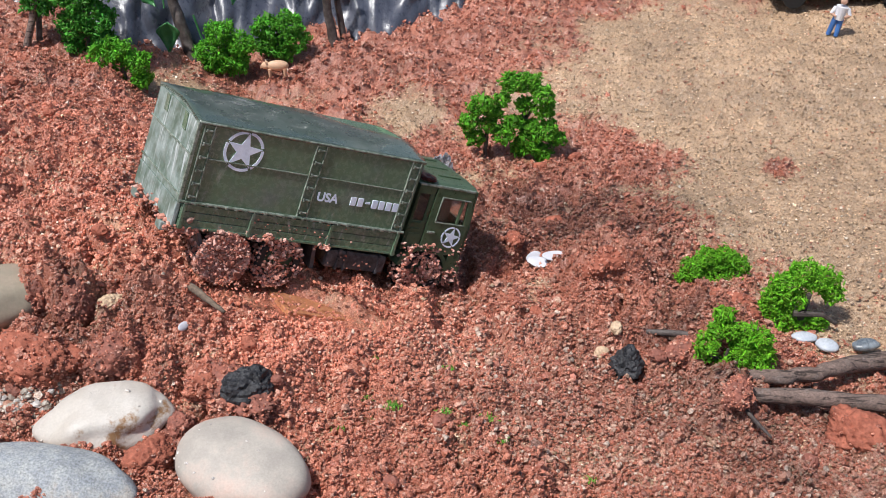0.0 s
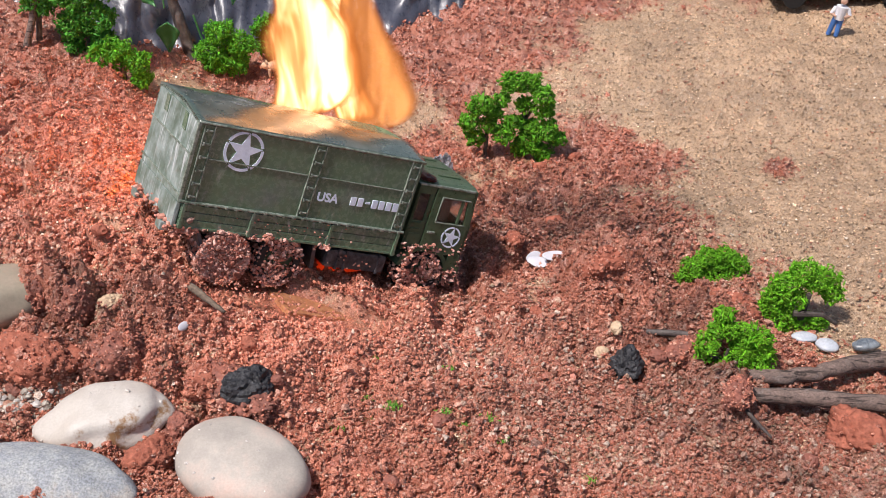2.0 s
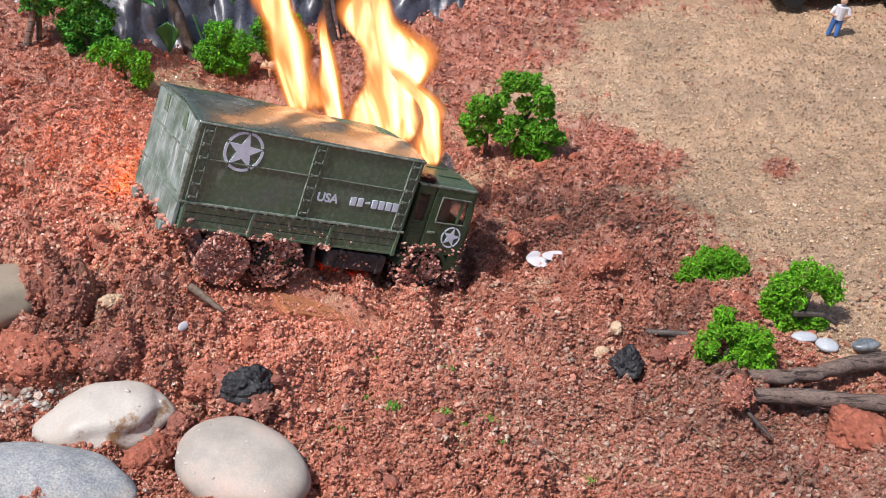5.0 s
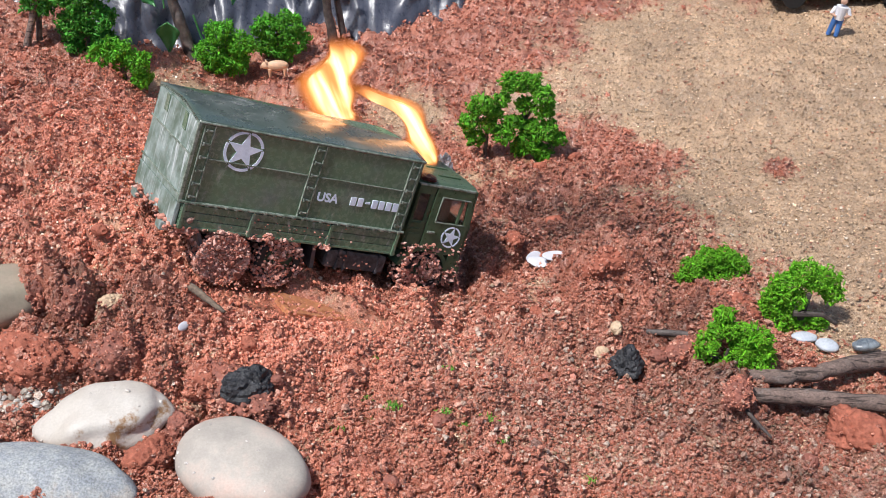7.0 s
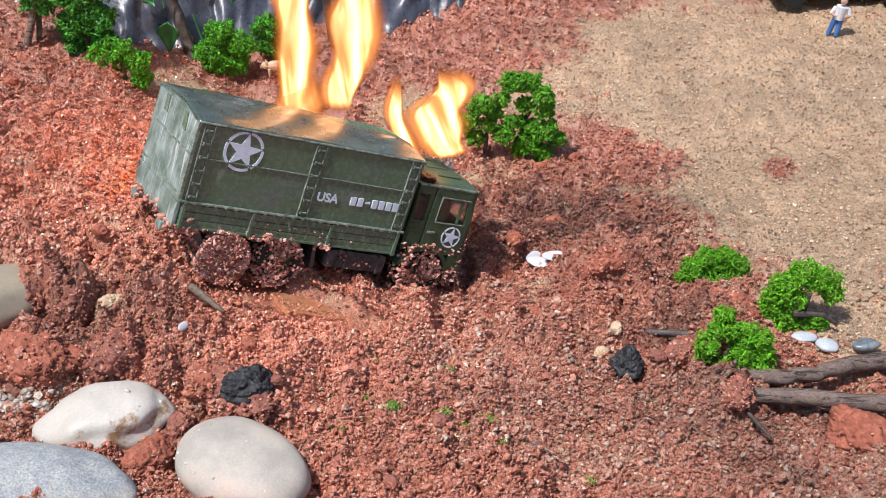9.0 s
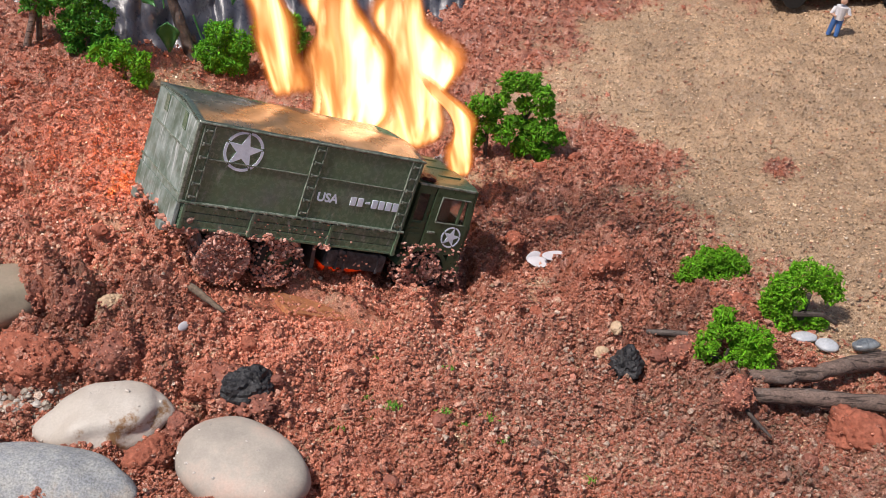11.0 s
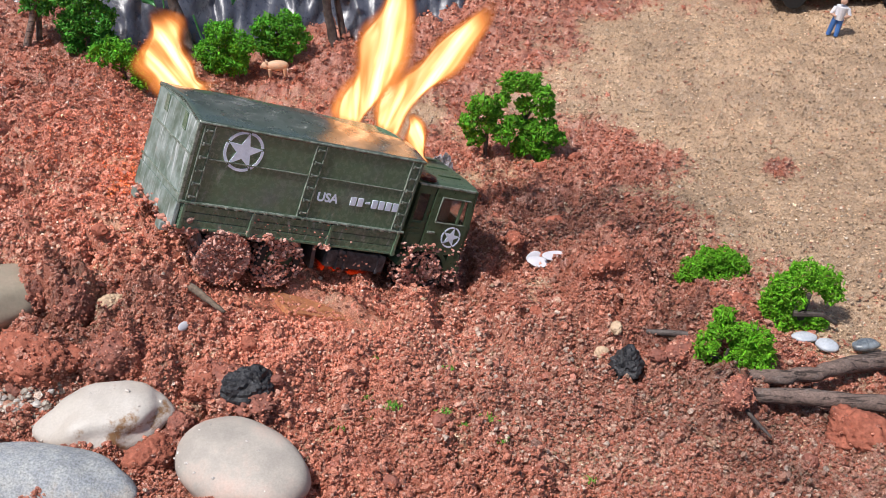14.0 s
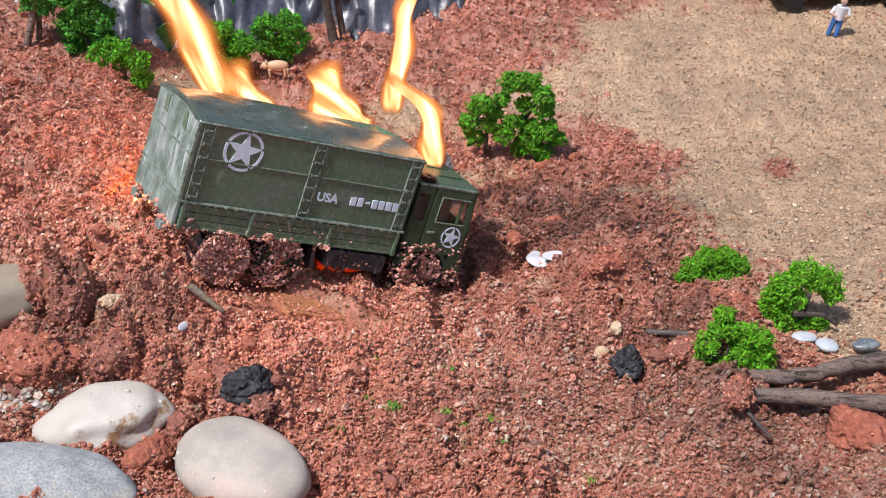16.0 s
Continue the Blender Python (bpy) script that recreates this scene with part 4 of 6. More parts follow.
    stone("pale_chip", "rough pale pinkish chip on red soil", "stone", CREAM_CHIP, 0.0575, 0.3360, (0.0048, 0.004, 0.0042), 80, 45, 0.2, 0.2, 2.8, 3, sharp=True)
    stone("round_pebble", "white polished pebble on sand", "pebble", MILKY, 0.1225, 0.3425, (0.0086, 0.0058, 0.0026), -8, 46, 0.0, 0.05, 1.5)
    stone("round_pebble", "translucent pale grey pebble on sand", "pebble", MILKY, 0.1293, 0.3385, (0.0080, 0.0066, 0.0034), -35, 47, 0.0, 0.06, 1.5)
    stone("round_pebble", "dark blue-grey pebble with pale veins", "pebble", BLUE_GREY, 0.1415, 0.3365, (0.0100, 0.0058, 0.0036), 12, 48, -0.4, 0.10, 2.0)
    # thin white shell flakes
    for x, y, r, turn, tilt, name, label in ((0.0335, 0.3850, 0.0042, 50, 35, "white_flake", "thin white shell flake standing in soil"), (0.0352, 0.3805, 0.0044, -25, 20, "white_flake", "thin white oval shell flake lying on soil"),
                                             (0.0402, 0.3795, 0.0042, 10, 18, "white_flake", "thin white oval shell flake lying on soil"), (-0.0785, 0.3070, 0.0022, 60, 50, "white_flake", "thin white pointed flake stuck in red soil")):
        bm = bmesh.new()
        bmesh.ops.create_uvsphere(bm, u_segments=20, v_segments=10, radius=0.5)
        for v in bm.verts:
            v.co = Vector((v.co.x * r * 2 * (1 - 0.25 * v.co.x), v.co.y * r * 1.15, v.co.z * 0.0009 + 2.2 * r * v.co.x ** 2 * 0.25))
        ob = part(name, bm, CHALK, shade=True)
        ob.matrix_basis = pose(x, y, float(height(np.array(x), np.array(y))) + 0.0016, tilt, 0, turn)
        tagged(ob, label, "flake", "white flakes")
    # gravel at the foot of the stones
    rng = np.random.default_rng(8)
    n = 420
    x, y = rng.normal(-0.128, 0.010, n), rng.normal(0.2865, 0.0032, n)
    s = 0.0008 * np.exp(rng.normal(0, 0.35, n))
    me = grains("gravel", np.c_[x, y, height(x, y) + s * 0.4], s, mixed(rng, n, [(0.34, 0.30, 0.25), (0.27, 0.22, 0.18), (0.44, 0.41, 0.38), (0.30, 0.16, 0.11)], [3, 3, 2, 1]), rng, rough=0.12)
    me.materials.append(GRAVEL)
    tagged(new("gravel", me), "small pale rounded gravel beside the stones", "gravel", kind="stuff")


def branch(name, label, points, radii, mat, seed, sides=10, knots=(), category="branch"):
    """A bent, knobbly stick through the points."""
    bm = bmesh.new()
    pts = [Vector(p) for p in points]
    fine, rad = [], []
    for i in range(len(pts) - 1):
        for k in range(8):
            u = k / 8
            fine.append(pts[i].lerp(pts[i + 1], u))
            rad.append(radii[i] + (radii[i + 1] - radii[i]) * u)
    fine.append(pts[-1])
    rad.append(radii[-1])
    rings = []
    for i, c in enumerate(fine):
        d = (fine[min(i + 1, len(fine) - 1)] - fine[max(i - 1, 0)]).normalized()
        q = d.to_track_quat("Z", "Y")
        c = c + Vector((noise.noise(Vector((i * 0.3, seed, 0))), noise.noise(Vector((i * 0.3, seed, 9))), noise.noise(Vector((i * 0.3, seed, 17))))) * rad[i] * 0.35
        ring = []
        for k in range(sides):
            a = 2 * math.pi * k / sides
            r = rad[i] * (1 + 0.16 * noise.noise(Vector((math.cos(a) * 1.5, math.sin(a) * 1.5 + seed, i * 0.35))))
            ring.append(bm.verts.new(c + q @ Vector((math.cos(a) * r, math.sin(a) * r, 0))))
        rings.append(ring)
    for i in range(len(rings) - 1):
        for k in range(sides):
            bm.faces.new((rings[i][k], rings[i][(k + 1) % sides], rings[i + 1][(k + 1) % sides], rings[i + 1][k]))
    bm.faces.new(rings[0])
    bm.faces.new(rings[-1])
    for at, r in knots:
        c = pts[0].lerp(pts[-1], at)
        bmesh.ops.create_icosphere(bm, subdivisions=2, radius=r, matrix=Matrix.Translation(c))
    ob = part(name, bm, mat, shade=True)
    return tagged(ob, label, category)


def build_wood():
    branch("branch", "grey-brown dry branch lying on sandy soil", [(0.0930, 0.3145, 0.0030), (0.108, 0.3140, 0.0034), (0.119, 0.3155, 0.0036), (0.132, 0.3205, 0.0038), (0.170, 0.328, 0.004)], [0.0024, 0.0025, 0.0024, 0.0029, 0.0032], BARK, 1)
    branch("branch", "grey-brown dry branch lying on gritty soil", [(0.0885, 0.3070, 0.0026), (0.107, 0.3045, 0.0030), (0.124, 0.3018, 0.0030), (0.145, 0.2995, 0.0030), (0.170, 0.298, 0.003)], [0.0021, 0.0027, 0.0027, 0.0030, 0.0033], BARK, 2)
    branch("branch", "short stub of branch standing among the bushes", [(0.1005, 0.3215, 0.001), (0.1030, 0.3330, 0.0035), (0.1040, 0.3400, 0.0040)], [0.0022, 0.0024, 0.0020], BARK, 3)
    branch("twig", "wet black twig on red soil", [(0.0675, 0.3375, 0.0050), (0.0750, 0.3355, 0.0056), (0.0825, 0.3345, 0.0056)], [0.0009, 0.0012, 0.0011], DARKBARK, 4, category="twig")
    branch("twig", "thin dark twig on gritty soil", [(0.0915, 0.3005, 0.0026), (0.0945, 0.2925, 0.0026), (0.0975, 0.2850, 0.0022)], [0.0006, 0.0007, 0.0004], DARKBARK, 5, category="twig")
    branch("twig", "brown twig stem standing in soil before the black sheet", [(-0.1180, 0.553, 0.013), (-0.1235, 0.556, 0.026), (-0.1285, 0.560, 0.045), (-0.128, 0.562, 0.060)], [0.0034, 0.0030, 0.0026, 0.0026], DARKBARK, 6, category="twig")
    branch("twig", "brown twig stem standing in soil before the black sheet", [(-0.0545, 0.583, 0.012), (-0.0575, 0.585, 0.030), (-0.059, 0.586, 0.055)], [0.0026, 0.0022, 0.0020], DARKBARK, 7, category="twig")
    branch("twig", "dark forked twig stem by the black sheet", [(-0.0500, 0.588, 0.013), (-0.0530, 0.590, 0.034), (-0.0535, 0.590, 0.055)], [0.0018, 0.0016, 0.0015], DARKBARK, 8, category="twig")
    branch("twig", "wet grey twig leaning in red soil", [(-0.1865, 0.5170, 0.037), (-0.1825, 0.520, 0.050), (-0.180, 0.521, 0.060)], [0.0017, 0.0016, 0.0014], BARK, 9, category="twig")
    branch("twig", "thin green-brown twig stem in soil", [(-0.0700, 0.575, 0.011), (-0.0695, 0.577, 0.022)], [0.0012, 0.0010], GREYWOOD, 10, category="twig")
    branch("twig", "old split grey stick lying under the truck", [(-0.0868, 0.3310, 0.0318), (-0.0775, 0.3225, 0.0308), (-0.0668, 0.3120, 0.0290)], [0.0008, 0.0014, 0.0006], GREYWOOD, 11, category="twig")
    # the plank that the truck stands on, mostly covered by soil
    bm = bmesh.new()
    box(bm, 0.040, 0.096, -0.015, W + 0.002, -0.0020, 0.0, 0.0004)
    plank = part("plank", bm, WOOD)
    plank.matrix_basis = TRUCK @ pose(0, 0, -0.0262, 0, 1.6, 0)
    tagged(plank, "orange-brown wooden board half buried under the truck", "plank")


def foam_tree(name, label, x, y, clumps, stems, seed, hue=(0.06, 0.21, 0.012), density=1.0, base=None, puff=1.08):
    """A model tree: wire trunk with limbs and a crown of many ragged foam crumbs in clumps; clumps: (dx, dy, dz, radius)."""
    z0 = resting(x, y, -0.001) if base is None else base
    tree = thing(name, pose(x, y, z0), label, "model tree", "model trees")
    bm = bmesh.new()
    for a, b, r in stems:
        rod(bm, a, b, r, r * 0.7, 7)
    part("trunk", bm, DARKBARK, tree, "dark twisted trunk")
    rng = np.random.default_rng(seed)
    pts, size, tint = [], [], []
    for dx, dy, dz, r in clumps:
        r = r * puff
        n = int((1900 if y < 0.42 else 1100) * density * (r / 0.007) ** 2)
        d = rng.normal(size=(n, 3))
        d /= np.linalg.norm(d, axis=1)[:, None]
        wob = 1 + 0.28 * np.sin(d[:, 0] * 5 + seed) * np.cos(d[:, 2] * 4 + dx * 900) + 0.15 * np.sin(d[:, 1] * 9 + dz * 700)
        p = d * (r * wob * rng.uniform(0.55, 1.05, n) ** 0.6)[:, None]
        p[:, 2] *= 0.8
        pts.append(p + (dx, dy, dz))
        size.append((0.00022 if y < 0.42 else 0.00036) * np.exp(rng.normal(0, 0.35, n)))
        tint.append(np.array(hue) * np.exp(rng.normal(0, 0.28, (n, 1))) * (1 + rng.normal(0, 0.08, (n, 3))))
    pts, size, tint = np.concatenate(pts), np.concatenate(size), np.concatenate(tint)
    # crumbs are star-like slivers: long in one direction
    me = grains("crown", pts, size, np.clip(tint, 0.005, 1), rng, squash=1.0, rough=0.5, base=CHIP, base_faces=CHIP_FACES, long=2.6 if y < 0.42 else 1.9)
    me.materials.append(FOAM)
    ob = new("crown", me)
    ob.parent = tree
    tagged(ob, "ragged bright green foam foliage")
    return tree


def build_trees():
    m = 0.001
    foam_tree("model_tree", "bright green model tree with five foam clumps on sandy soil", 0.0304, 0.488,
              [(-13.8 * m, -2.4 * m, 27.2 * m, 6.2 * m), (-19.2 * m, -0.8 * m, 19.0 * m, 5.0 * m), (-15.8 * m, 0.8 * m, 11.2 * m, 5.0 * m), (-8.2 * m, 2.4 * m, 22.4 * m, 4.5 * m), (-10.8 * m, -1.6 * m, 18.2 * m, 4.5 * m), (0.0 * m, 0.0 * m, 37.0 * m, 6.2 * m), (7.5 * m, 1.6 * m, 36.4 * m, 5.5 * m), (12.5 * m, -2.4 * m, 32.2 * m, 5.5 * m), (13.8 * m, -0.8 * m, 24.6 * m, 5.0 * m), (5.0 * m, 0.8 * m, 26.6 * m, 4.5 * m), (-5.0 * m, 2.4 * m, 28.0 * m, 4.0 * m), (-4.2 * m, -1.6 * m, 13.4 * m, 5.5 * m), (0.0 * m, 0.0 * m, 18.2 * m, 4.5 * m), (6.8 * m, 1.6 * m, 16.2 * m, 5.0 * m), (14.2 * m, -2.4 * m, 15.4 * m, 6.5 * m), (20.0 * m, -0.8 * m, 11.2 * m, 4.5 * m), (7.5 * m, 0.8 * m, 8.4 * m, 6.5 * m), (3.8 * m, 2.4 * m, 5.0 * m, 5.0 * m), (14.2 * m, -1.6 * m, 5.0 * m, 5.0 * m), (13.2 * m, 0.0 * m, 1.4 * m, 3.0 * m)],
              [((-12 * m, 0, -2 * m), (-11 * m, 0, 16 * m), 0.0011), ((5 * m, 1 * m, -2 * m), (5 * m, 2 * m, 24 * m), 0.0013), ((5 * m, 2 * m, 18 * m), (11 * m, 2 * m, 28 * m), 0.0008), ((5 * m, 1 * m, 6 * m), (15 * m, -1 * m, 13 * m), 0.0008)], 1, (0.085, 0.27, 0.016), puff=0.88)
    foam_tree("model_bush", "bright green foam bush on the sandy rim", 0.0985, 0.380,
              [(-7 * m, 0, 8 * m, 4.5 * m), (-2 * m, 1 * m, 11 * m, 4.6 * m), (4 * m, 1 * m, 11.5 * m, 4.6 * m), (8 * m, 0, 8 * m, 4.5 * m), (2 * m, -2 * m, 5 * m, 4.6 * m), (9 * m, -4 * m, 2 * m, 4.4 * m), (-11 * m, -1 * m, 4.5 * m, 2.8 * m), (4 * m, -8 * m, 1 * m, 4 * m), (-3 * m, -6 * m, 3 * m, 3.4 * m), (10 * m, -8 * m, -1 * m, 3.6 * m)],
              [((0, 0, -2 * m), (0, 0, 9 * m), 0.0011), ((0, 0, 4 * m), (6 * m, 0, 9 * m), 0.0008)], 2, (0.105, 0.30, 0.015))
    foam_tree("model_bush", "bright green foam bush beside the white pebbles", 0.1235, 0.3525,
              [(-9 * m, 2 * m, 8 * m, 5 * m), (-6 * m, 2 * m, 16 * m, 5 * m), (0, 3 * m, 20 * m, 5 * m), (6 * m, 2 * m, 18 * m, 5 * m), (10 * m, 1 * m, 13.5 * m, 3.6 * m), (-3 * m, 0, 12 * m, 4 * m), (-7 * m, 0, 3 * m, 5 * m), (1 * m, -1 * m, 2 * m, 4.4 * m), (6 * m, -1 * m, 2.5 * m, 3 * m), (-10 * m, 1 * m, 13 * m, 3.4 * m)],
              [((-1 * m, -1 * m, -1 * m), (1 * m, -2 * m, 15 * m), 0.0014), ((-4 * m, -4 * m, 8.5 * m), (6 * m, -4 * m, 8 * m), 0.0012), ((6 * m, -4 * m, 8 * m), (11 * m, -4 * m, 4.5 * m), 0.0009)], 3, (0.12, 0.33, 0.016))
    foam_tree("model_bush", "bright green foam bush with red soil caught in it", 0.0935, 0.3215,
              [(-9 * m, 0, 12 * m, 3.6 * m), (-9 * m, 2 * m, 6.5 * m, 2.8 * m), (3 * m, 1 * m, 15 * m, 4 * m), (6 * m, 0, 10 * m, 4.4 * m), (1 * m, -2 * m, 8 * m, 4.2 * m), (7 * m, -2 * m, 5 * m, 4 * m), (-7 * m, -3 * m, 0, 3.4 * m), (1 * m, -3 * m, 1 * m, 4 * m), (-4 * m, 3 * m, 21 * m, 3.2 * m), (8 * m, 0, 14 * m, 3.4 * m), (-6 * m, 2 * m, 16 * m, 3 * m), (2 * m, 0, 11 * m, 3.6 * m), (-3 * m, -2 * m, 4 * m, 3.6 * m), (-2 * m, 0, 17 * m, 3 * m), (4 * m, -3 * m, -2 * m, 3.6 * m), (-3 * m, -4 * m, -3 * m, 3.4 * m), (9 * m, -1 * m, 9 * m, 3.4 * m)],
              [((-1 * m, 0, -3 * m), (1 * m, 0, 14 * m), 0.0012), ((-1 * m, 0, 3 * m), (-8 * m, 0, 8 * m), 0.0009), ((-4 * m, -3 * m, 5 * m), (-3 * m, -3 * m, 12 * m), 0.0007)], 4, (0.12, 0.33, 0.016))
    foam_tree("model_bush", "bright green foam bush before the black sheet", -0.1030, 0.551,
              [(-8 * m, 0, 12 * m, 7 * m), (-3 * m, 0, 22 * m, 6 * m), (7 * m, 0, 16 * m, 6.5 * m), (2 * m, 0, 8 * m, 7 * m), (-7 * m, 0, 5 * m, 5 * m)],
              [((0, 0, -2 * m), (0, 0, 18 * m), 0.0013)], 5, (0.075, 0.27, 0.016))
    foam_tree("model_bush", "bright green foam bush before the black sheet", -0.0810, 0.565,
              [(-5 * m, 0, 20 * m, 6 * m), (6 * m, 0, 21 * m, 6.5 * m), (9 * m, 0, 13 * m, 6 * m), (-4 * m, 0, 11 * m, 6 * m), (3 * m, 0, 7 * m, 5 * m)],
              [((0, 0, -2 * m), (1 * m, 0, 18 * m), 0.0013)], 6, (0.065, 0.24, 0.018))
    foam_tree("model_bush", "bright green foam bush on red soil", -0.1425, 0.505,
              [(-7 * m, 0, 15 * m, 6 * m), (0, 0, 18 * m, 6 * m), (8 * m, 0, 13 * m, 5.5 * m), (9 * m, 0, 5 * m, 4.5 * m), (-5 * m, 0, 5 * m, 5.5 * m)],
              [((2 * m, -1 * m, -2 * m), (1 * m, 0, 14 * m), 0.0014)], 7, (0.09, 0.30, 0.018))
    foam_tree("model_tree", "dark green model tree beside the black sheet", -0.1600, 0.5250,
              [(-6 * m, 0, 16 * m, 7 * m), (4 * m, 0, 20 * m, 8 * m), (-4 * m, 0, 30 * m, 8 * m), (6 * m, 0, 36 * m, 8 * m), (-6 * m, 0, 44 * m, 9 * m), (4 * m, 0, 52 * m, 8 * m), (-8 * m, 0, 6 * m, 5 * m), (6 * m, 0, 9 * m, 6 * m)],
              [((0, 0, -2 * m), (0, 0, 50 * m), 0.0018)], 8, (0.06, 0.24, 0.026))
    foam_tree("model_tree", "dark green model tree on a bare grey stem", -0.1800, 0.5255,
              [(0, 0, 22 * m, 8 * m), (-5 * m, 0, 30 * m, 7 * m), (5 * m, 0, 31 * m, 7 * m)],
              [((-2 * m, -3 * m, 3 * m), (0, 0, 24 * m), 0.0015)], 9, (0.05, 0.22, 0.025))
    # sprouts of moss
    rnd = random.Random(5)
    for x, y, k in ((-0.0148, 0.2862, 9), (-0.0225, 0.2910, 3), (-0.0205, 0.2830, 3), (0.0005, 0.2815, 4), (0.0060, 0.2812, 4), (0.0135, 0.2810, 4), (0.0170, 0.2745, 3), (0.0015, 0.3060, 2), (-0.0220, 0.3105, 3), (0.0420, 0.2670, 3), (-0.0300, 0.2780, 2)):
        bm = bmesh.new()
        for _ in range(k * 7):
            c = Vector((rnd.gauss(0, 0.0011), rnd.gauss(0, 0.0008), rnd.uniform(0, 0.0012)))
            bmesh.ops.create_cone(bm, cap_ends=True, segments=4, radius1=0.00022, radius2=0.00004, depth=0.0012,
                                  matrix=Matrix.Translation(c) @ Euler((rnd.gauss(0, 0.7), rnd.gauss(0, 0.7), 0)).to_matrix().to_4x4())
        ob = part("moss_sprout", bm, MOSS)
        ob.matrix_basis = pose(x, y, float(height(np.array(x), np.array(y))) + 0.0006)
        tagged(ob, "tiny bright green moss sprout on red soil", "moss", "moss sprouts")


def build_background():
    # crumpled black plastic sheet along the back of the bed
    rng = random.Random(2)
    bm = bmesh.new()
    nx, nz = 170, 46
    rows = []
    for i in range(nx + 1):
        x = -0.26 + 0.31 * i / nx
        y0 = 0.556 + 0.47 * max(0.0, x + 0.157) + 0.004 * math.sin(x * 60)
        z0 = resting(x, y0) - 0.006
        row = []
        for j in range(nz + 1):
            v = j / nz
            q = Vector((x * 34, v * 2.6 + x * 9, 1.3))
            q2 = Vector((x * 95 + v * 2, v * 6 - x * 30, 4.1))
            fold = 0.012 * (1 - 2 * abs(noise.noise(q))) + 0.009 * (1 - 2 * abs(noise.noise(q2))) + 0.003 * noise.noise(q2 * 2.7)
            row.append(bm.verts.new((x, y0 + 0.13 * v - fold, z0 + 0.16 * v)))
        rows.append(row)
    for i in range(nx):
        for j in range(nz):
            bm.faces.new((rows[i][j], rows[i + 1][j], rows[i + 1][j + 1], rows[i][j + 1]))
    sheet = part("plastic_sheet", bm, SHEET, shade=True)
    sol = sheet.modifiers.new("thickness", "SOLIDIFY")
    sol.thickness = 0.0006
    tagged(sheet, "crumpled glossy black plastic sheet with dust specks", "plastic sheet")

    # broad pointed leaf on thin stems
    plant = thing("leaf_plant", pose(-0.1314, 0.552, resting(-0.1314, 0.552)), "small plant with a broad pointed green leaf and thin stems", "plant")
    for k, (x, y, z, s, turn, lean) in enumerate(((0.001, -0.001, 0.001, 1.0, 0, 3), (0.030, 0.012, 0.020, 0.6, 40, 20), (-0.004, 0.004, 0.022, 0.55, -20, -50))):
        bm = bmesh.new()
        grid = []
        for i in range(13):
            v = i / 12
            w = 0.0056 * (v / 0.68 if v < 0.68 else math.cos((v - 0.68) / 0.32 * 1.45)) + 0.0002
            grid.append([bm.verts.new((u * w, -0.002 * abs(u) + 0.001 * math.sin(v * 5), 0.0155 * v)) for u in (-1, -0.5, 0, 0.5, 1)])
        for i in range(12):
            for j in range(4):
                bm.faces.new((grid[i][j], grid[i][j + 1], grid[i + 1][j + 1], grid[i + 1][j]))
        ob = part("leaf", bm, LEAF, plant, shade=True)
        ob.matrix_basis = pose(x, y, z, 0, lean, turn) @ Matrix.Diagonal((s, s, s, 1))
        ob.modifiers.new("thickness", "SOLIDIFY").thickness = 0.0004
    bm = bmesh.new()
    rod(bm, (0, 0.001, 0.022), (0.0005, 0.002, 0.045), 0.0004)
    rod(bm, (0.018, 0.004, -0.003), (0.013, 0.003, 0.018), 0.0005)
    part("stem", bm, LEAF, plant)

    # pig figurine
    bm = bmesh.new()
    bmesh.ops.create_uvsphere(bm, u_segments=20, v_segments=12, radius=1.0, matrix=Matrix.Translation((0.0010, 0, 0.0062)) @ Matrix.Diagonal((0.0068, 0.0026, 0.0031, 1)))
    bmesh.ops.create_uvsphere(bm, u_segments=14, v_segments=10, radius=1.0, matrix=Matrix.Translation((-0.0058, 0, 0.0064)) @ Matrix.Diagonal((0.0028, 0.0019, 0.0022, 1)))
    rod(bm, (-0.0076, 0, 0.0058), (-0.0092, 0, 0.0055), 0.0010, 0.0009, 10)
    for x in (-0.0036, 0.0054):
        for y in (-0.0013, 0.0013):
            rod(bm, (x, y, 0.0), (x, y, 0.0048), 0.0008, 0.0012, 8)
    for y in (-0.0010, 0.0010):
        rod(bm, (-0.0052, y, 0.0080), (-0.0060, y * 1.6, 0.0092), 0.0008, 0.0002, 6)
    pig = part("pig_figurine", bm, PIG)
    pig.matrix_basis = pose(-0.0802, 0.5490, float(height(np.array(-0.0812), np.array(0.5490))) + 0.0018, 0, 0, 4) @ Matrix.Diagonal((0.8, 0.9, 0.85, 1))
    tagged(pig, "tiny pale pink toy pig standing on soil", "figurine")

    # small painted model figure: one plain mesh with three paints
    me = bpy.data.meshes.new("model_figure")
    bm = bmesh.new()
    for s, mi in ((-1, 2), (1, 2)):
        n0 = len(bm.faces)
        rod(bm, (s * 0.0017 - 0.0012, -0.0005 * s, 0), (s * 0.0011, 0, 0.0088), 0.0010, 0.0014, 10)
        bm.faces.ensure_lookup_table()
        for f in bm.faces[n0:]:
            f.material_index = mi
    n0 = len(bm.faces)
    rod(bm, (0, 0, 0.0082), (0.0006, 0, 0.0146), 0.0022, 0.0027, 12)
    for s in (-1, 1):
        rod(bm, (s * 0.0026 + 0.0006, 0, 0.0140), (s * 0.0040 + 0.0004, -0.0006, 0.0108), 0.0010, 0.0008, 8)
    bm.faces.ensure_lookup_table()
    for f in bm.faces[n0:]:
        f.material_index = 1
    bmesh.ops.create_icosphere(bm, subdivisions=2, radius=0.0016, matrix=Matrix.Translation((0.0007, 0, 0.0170)))
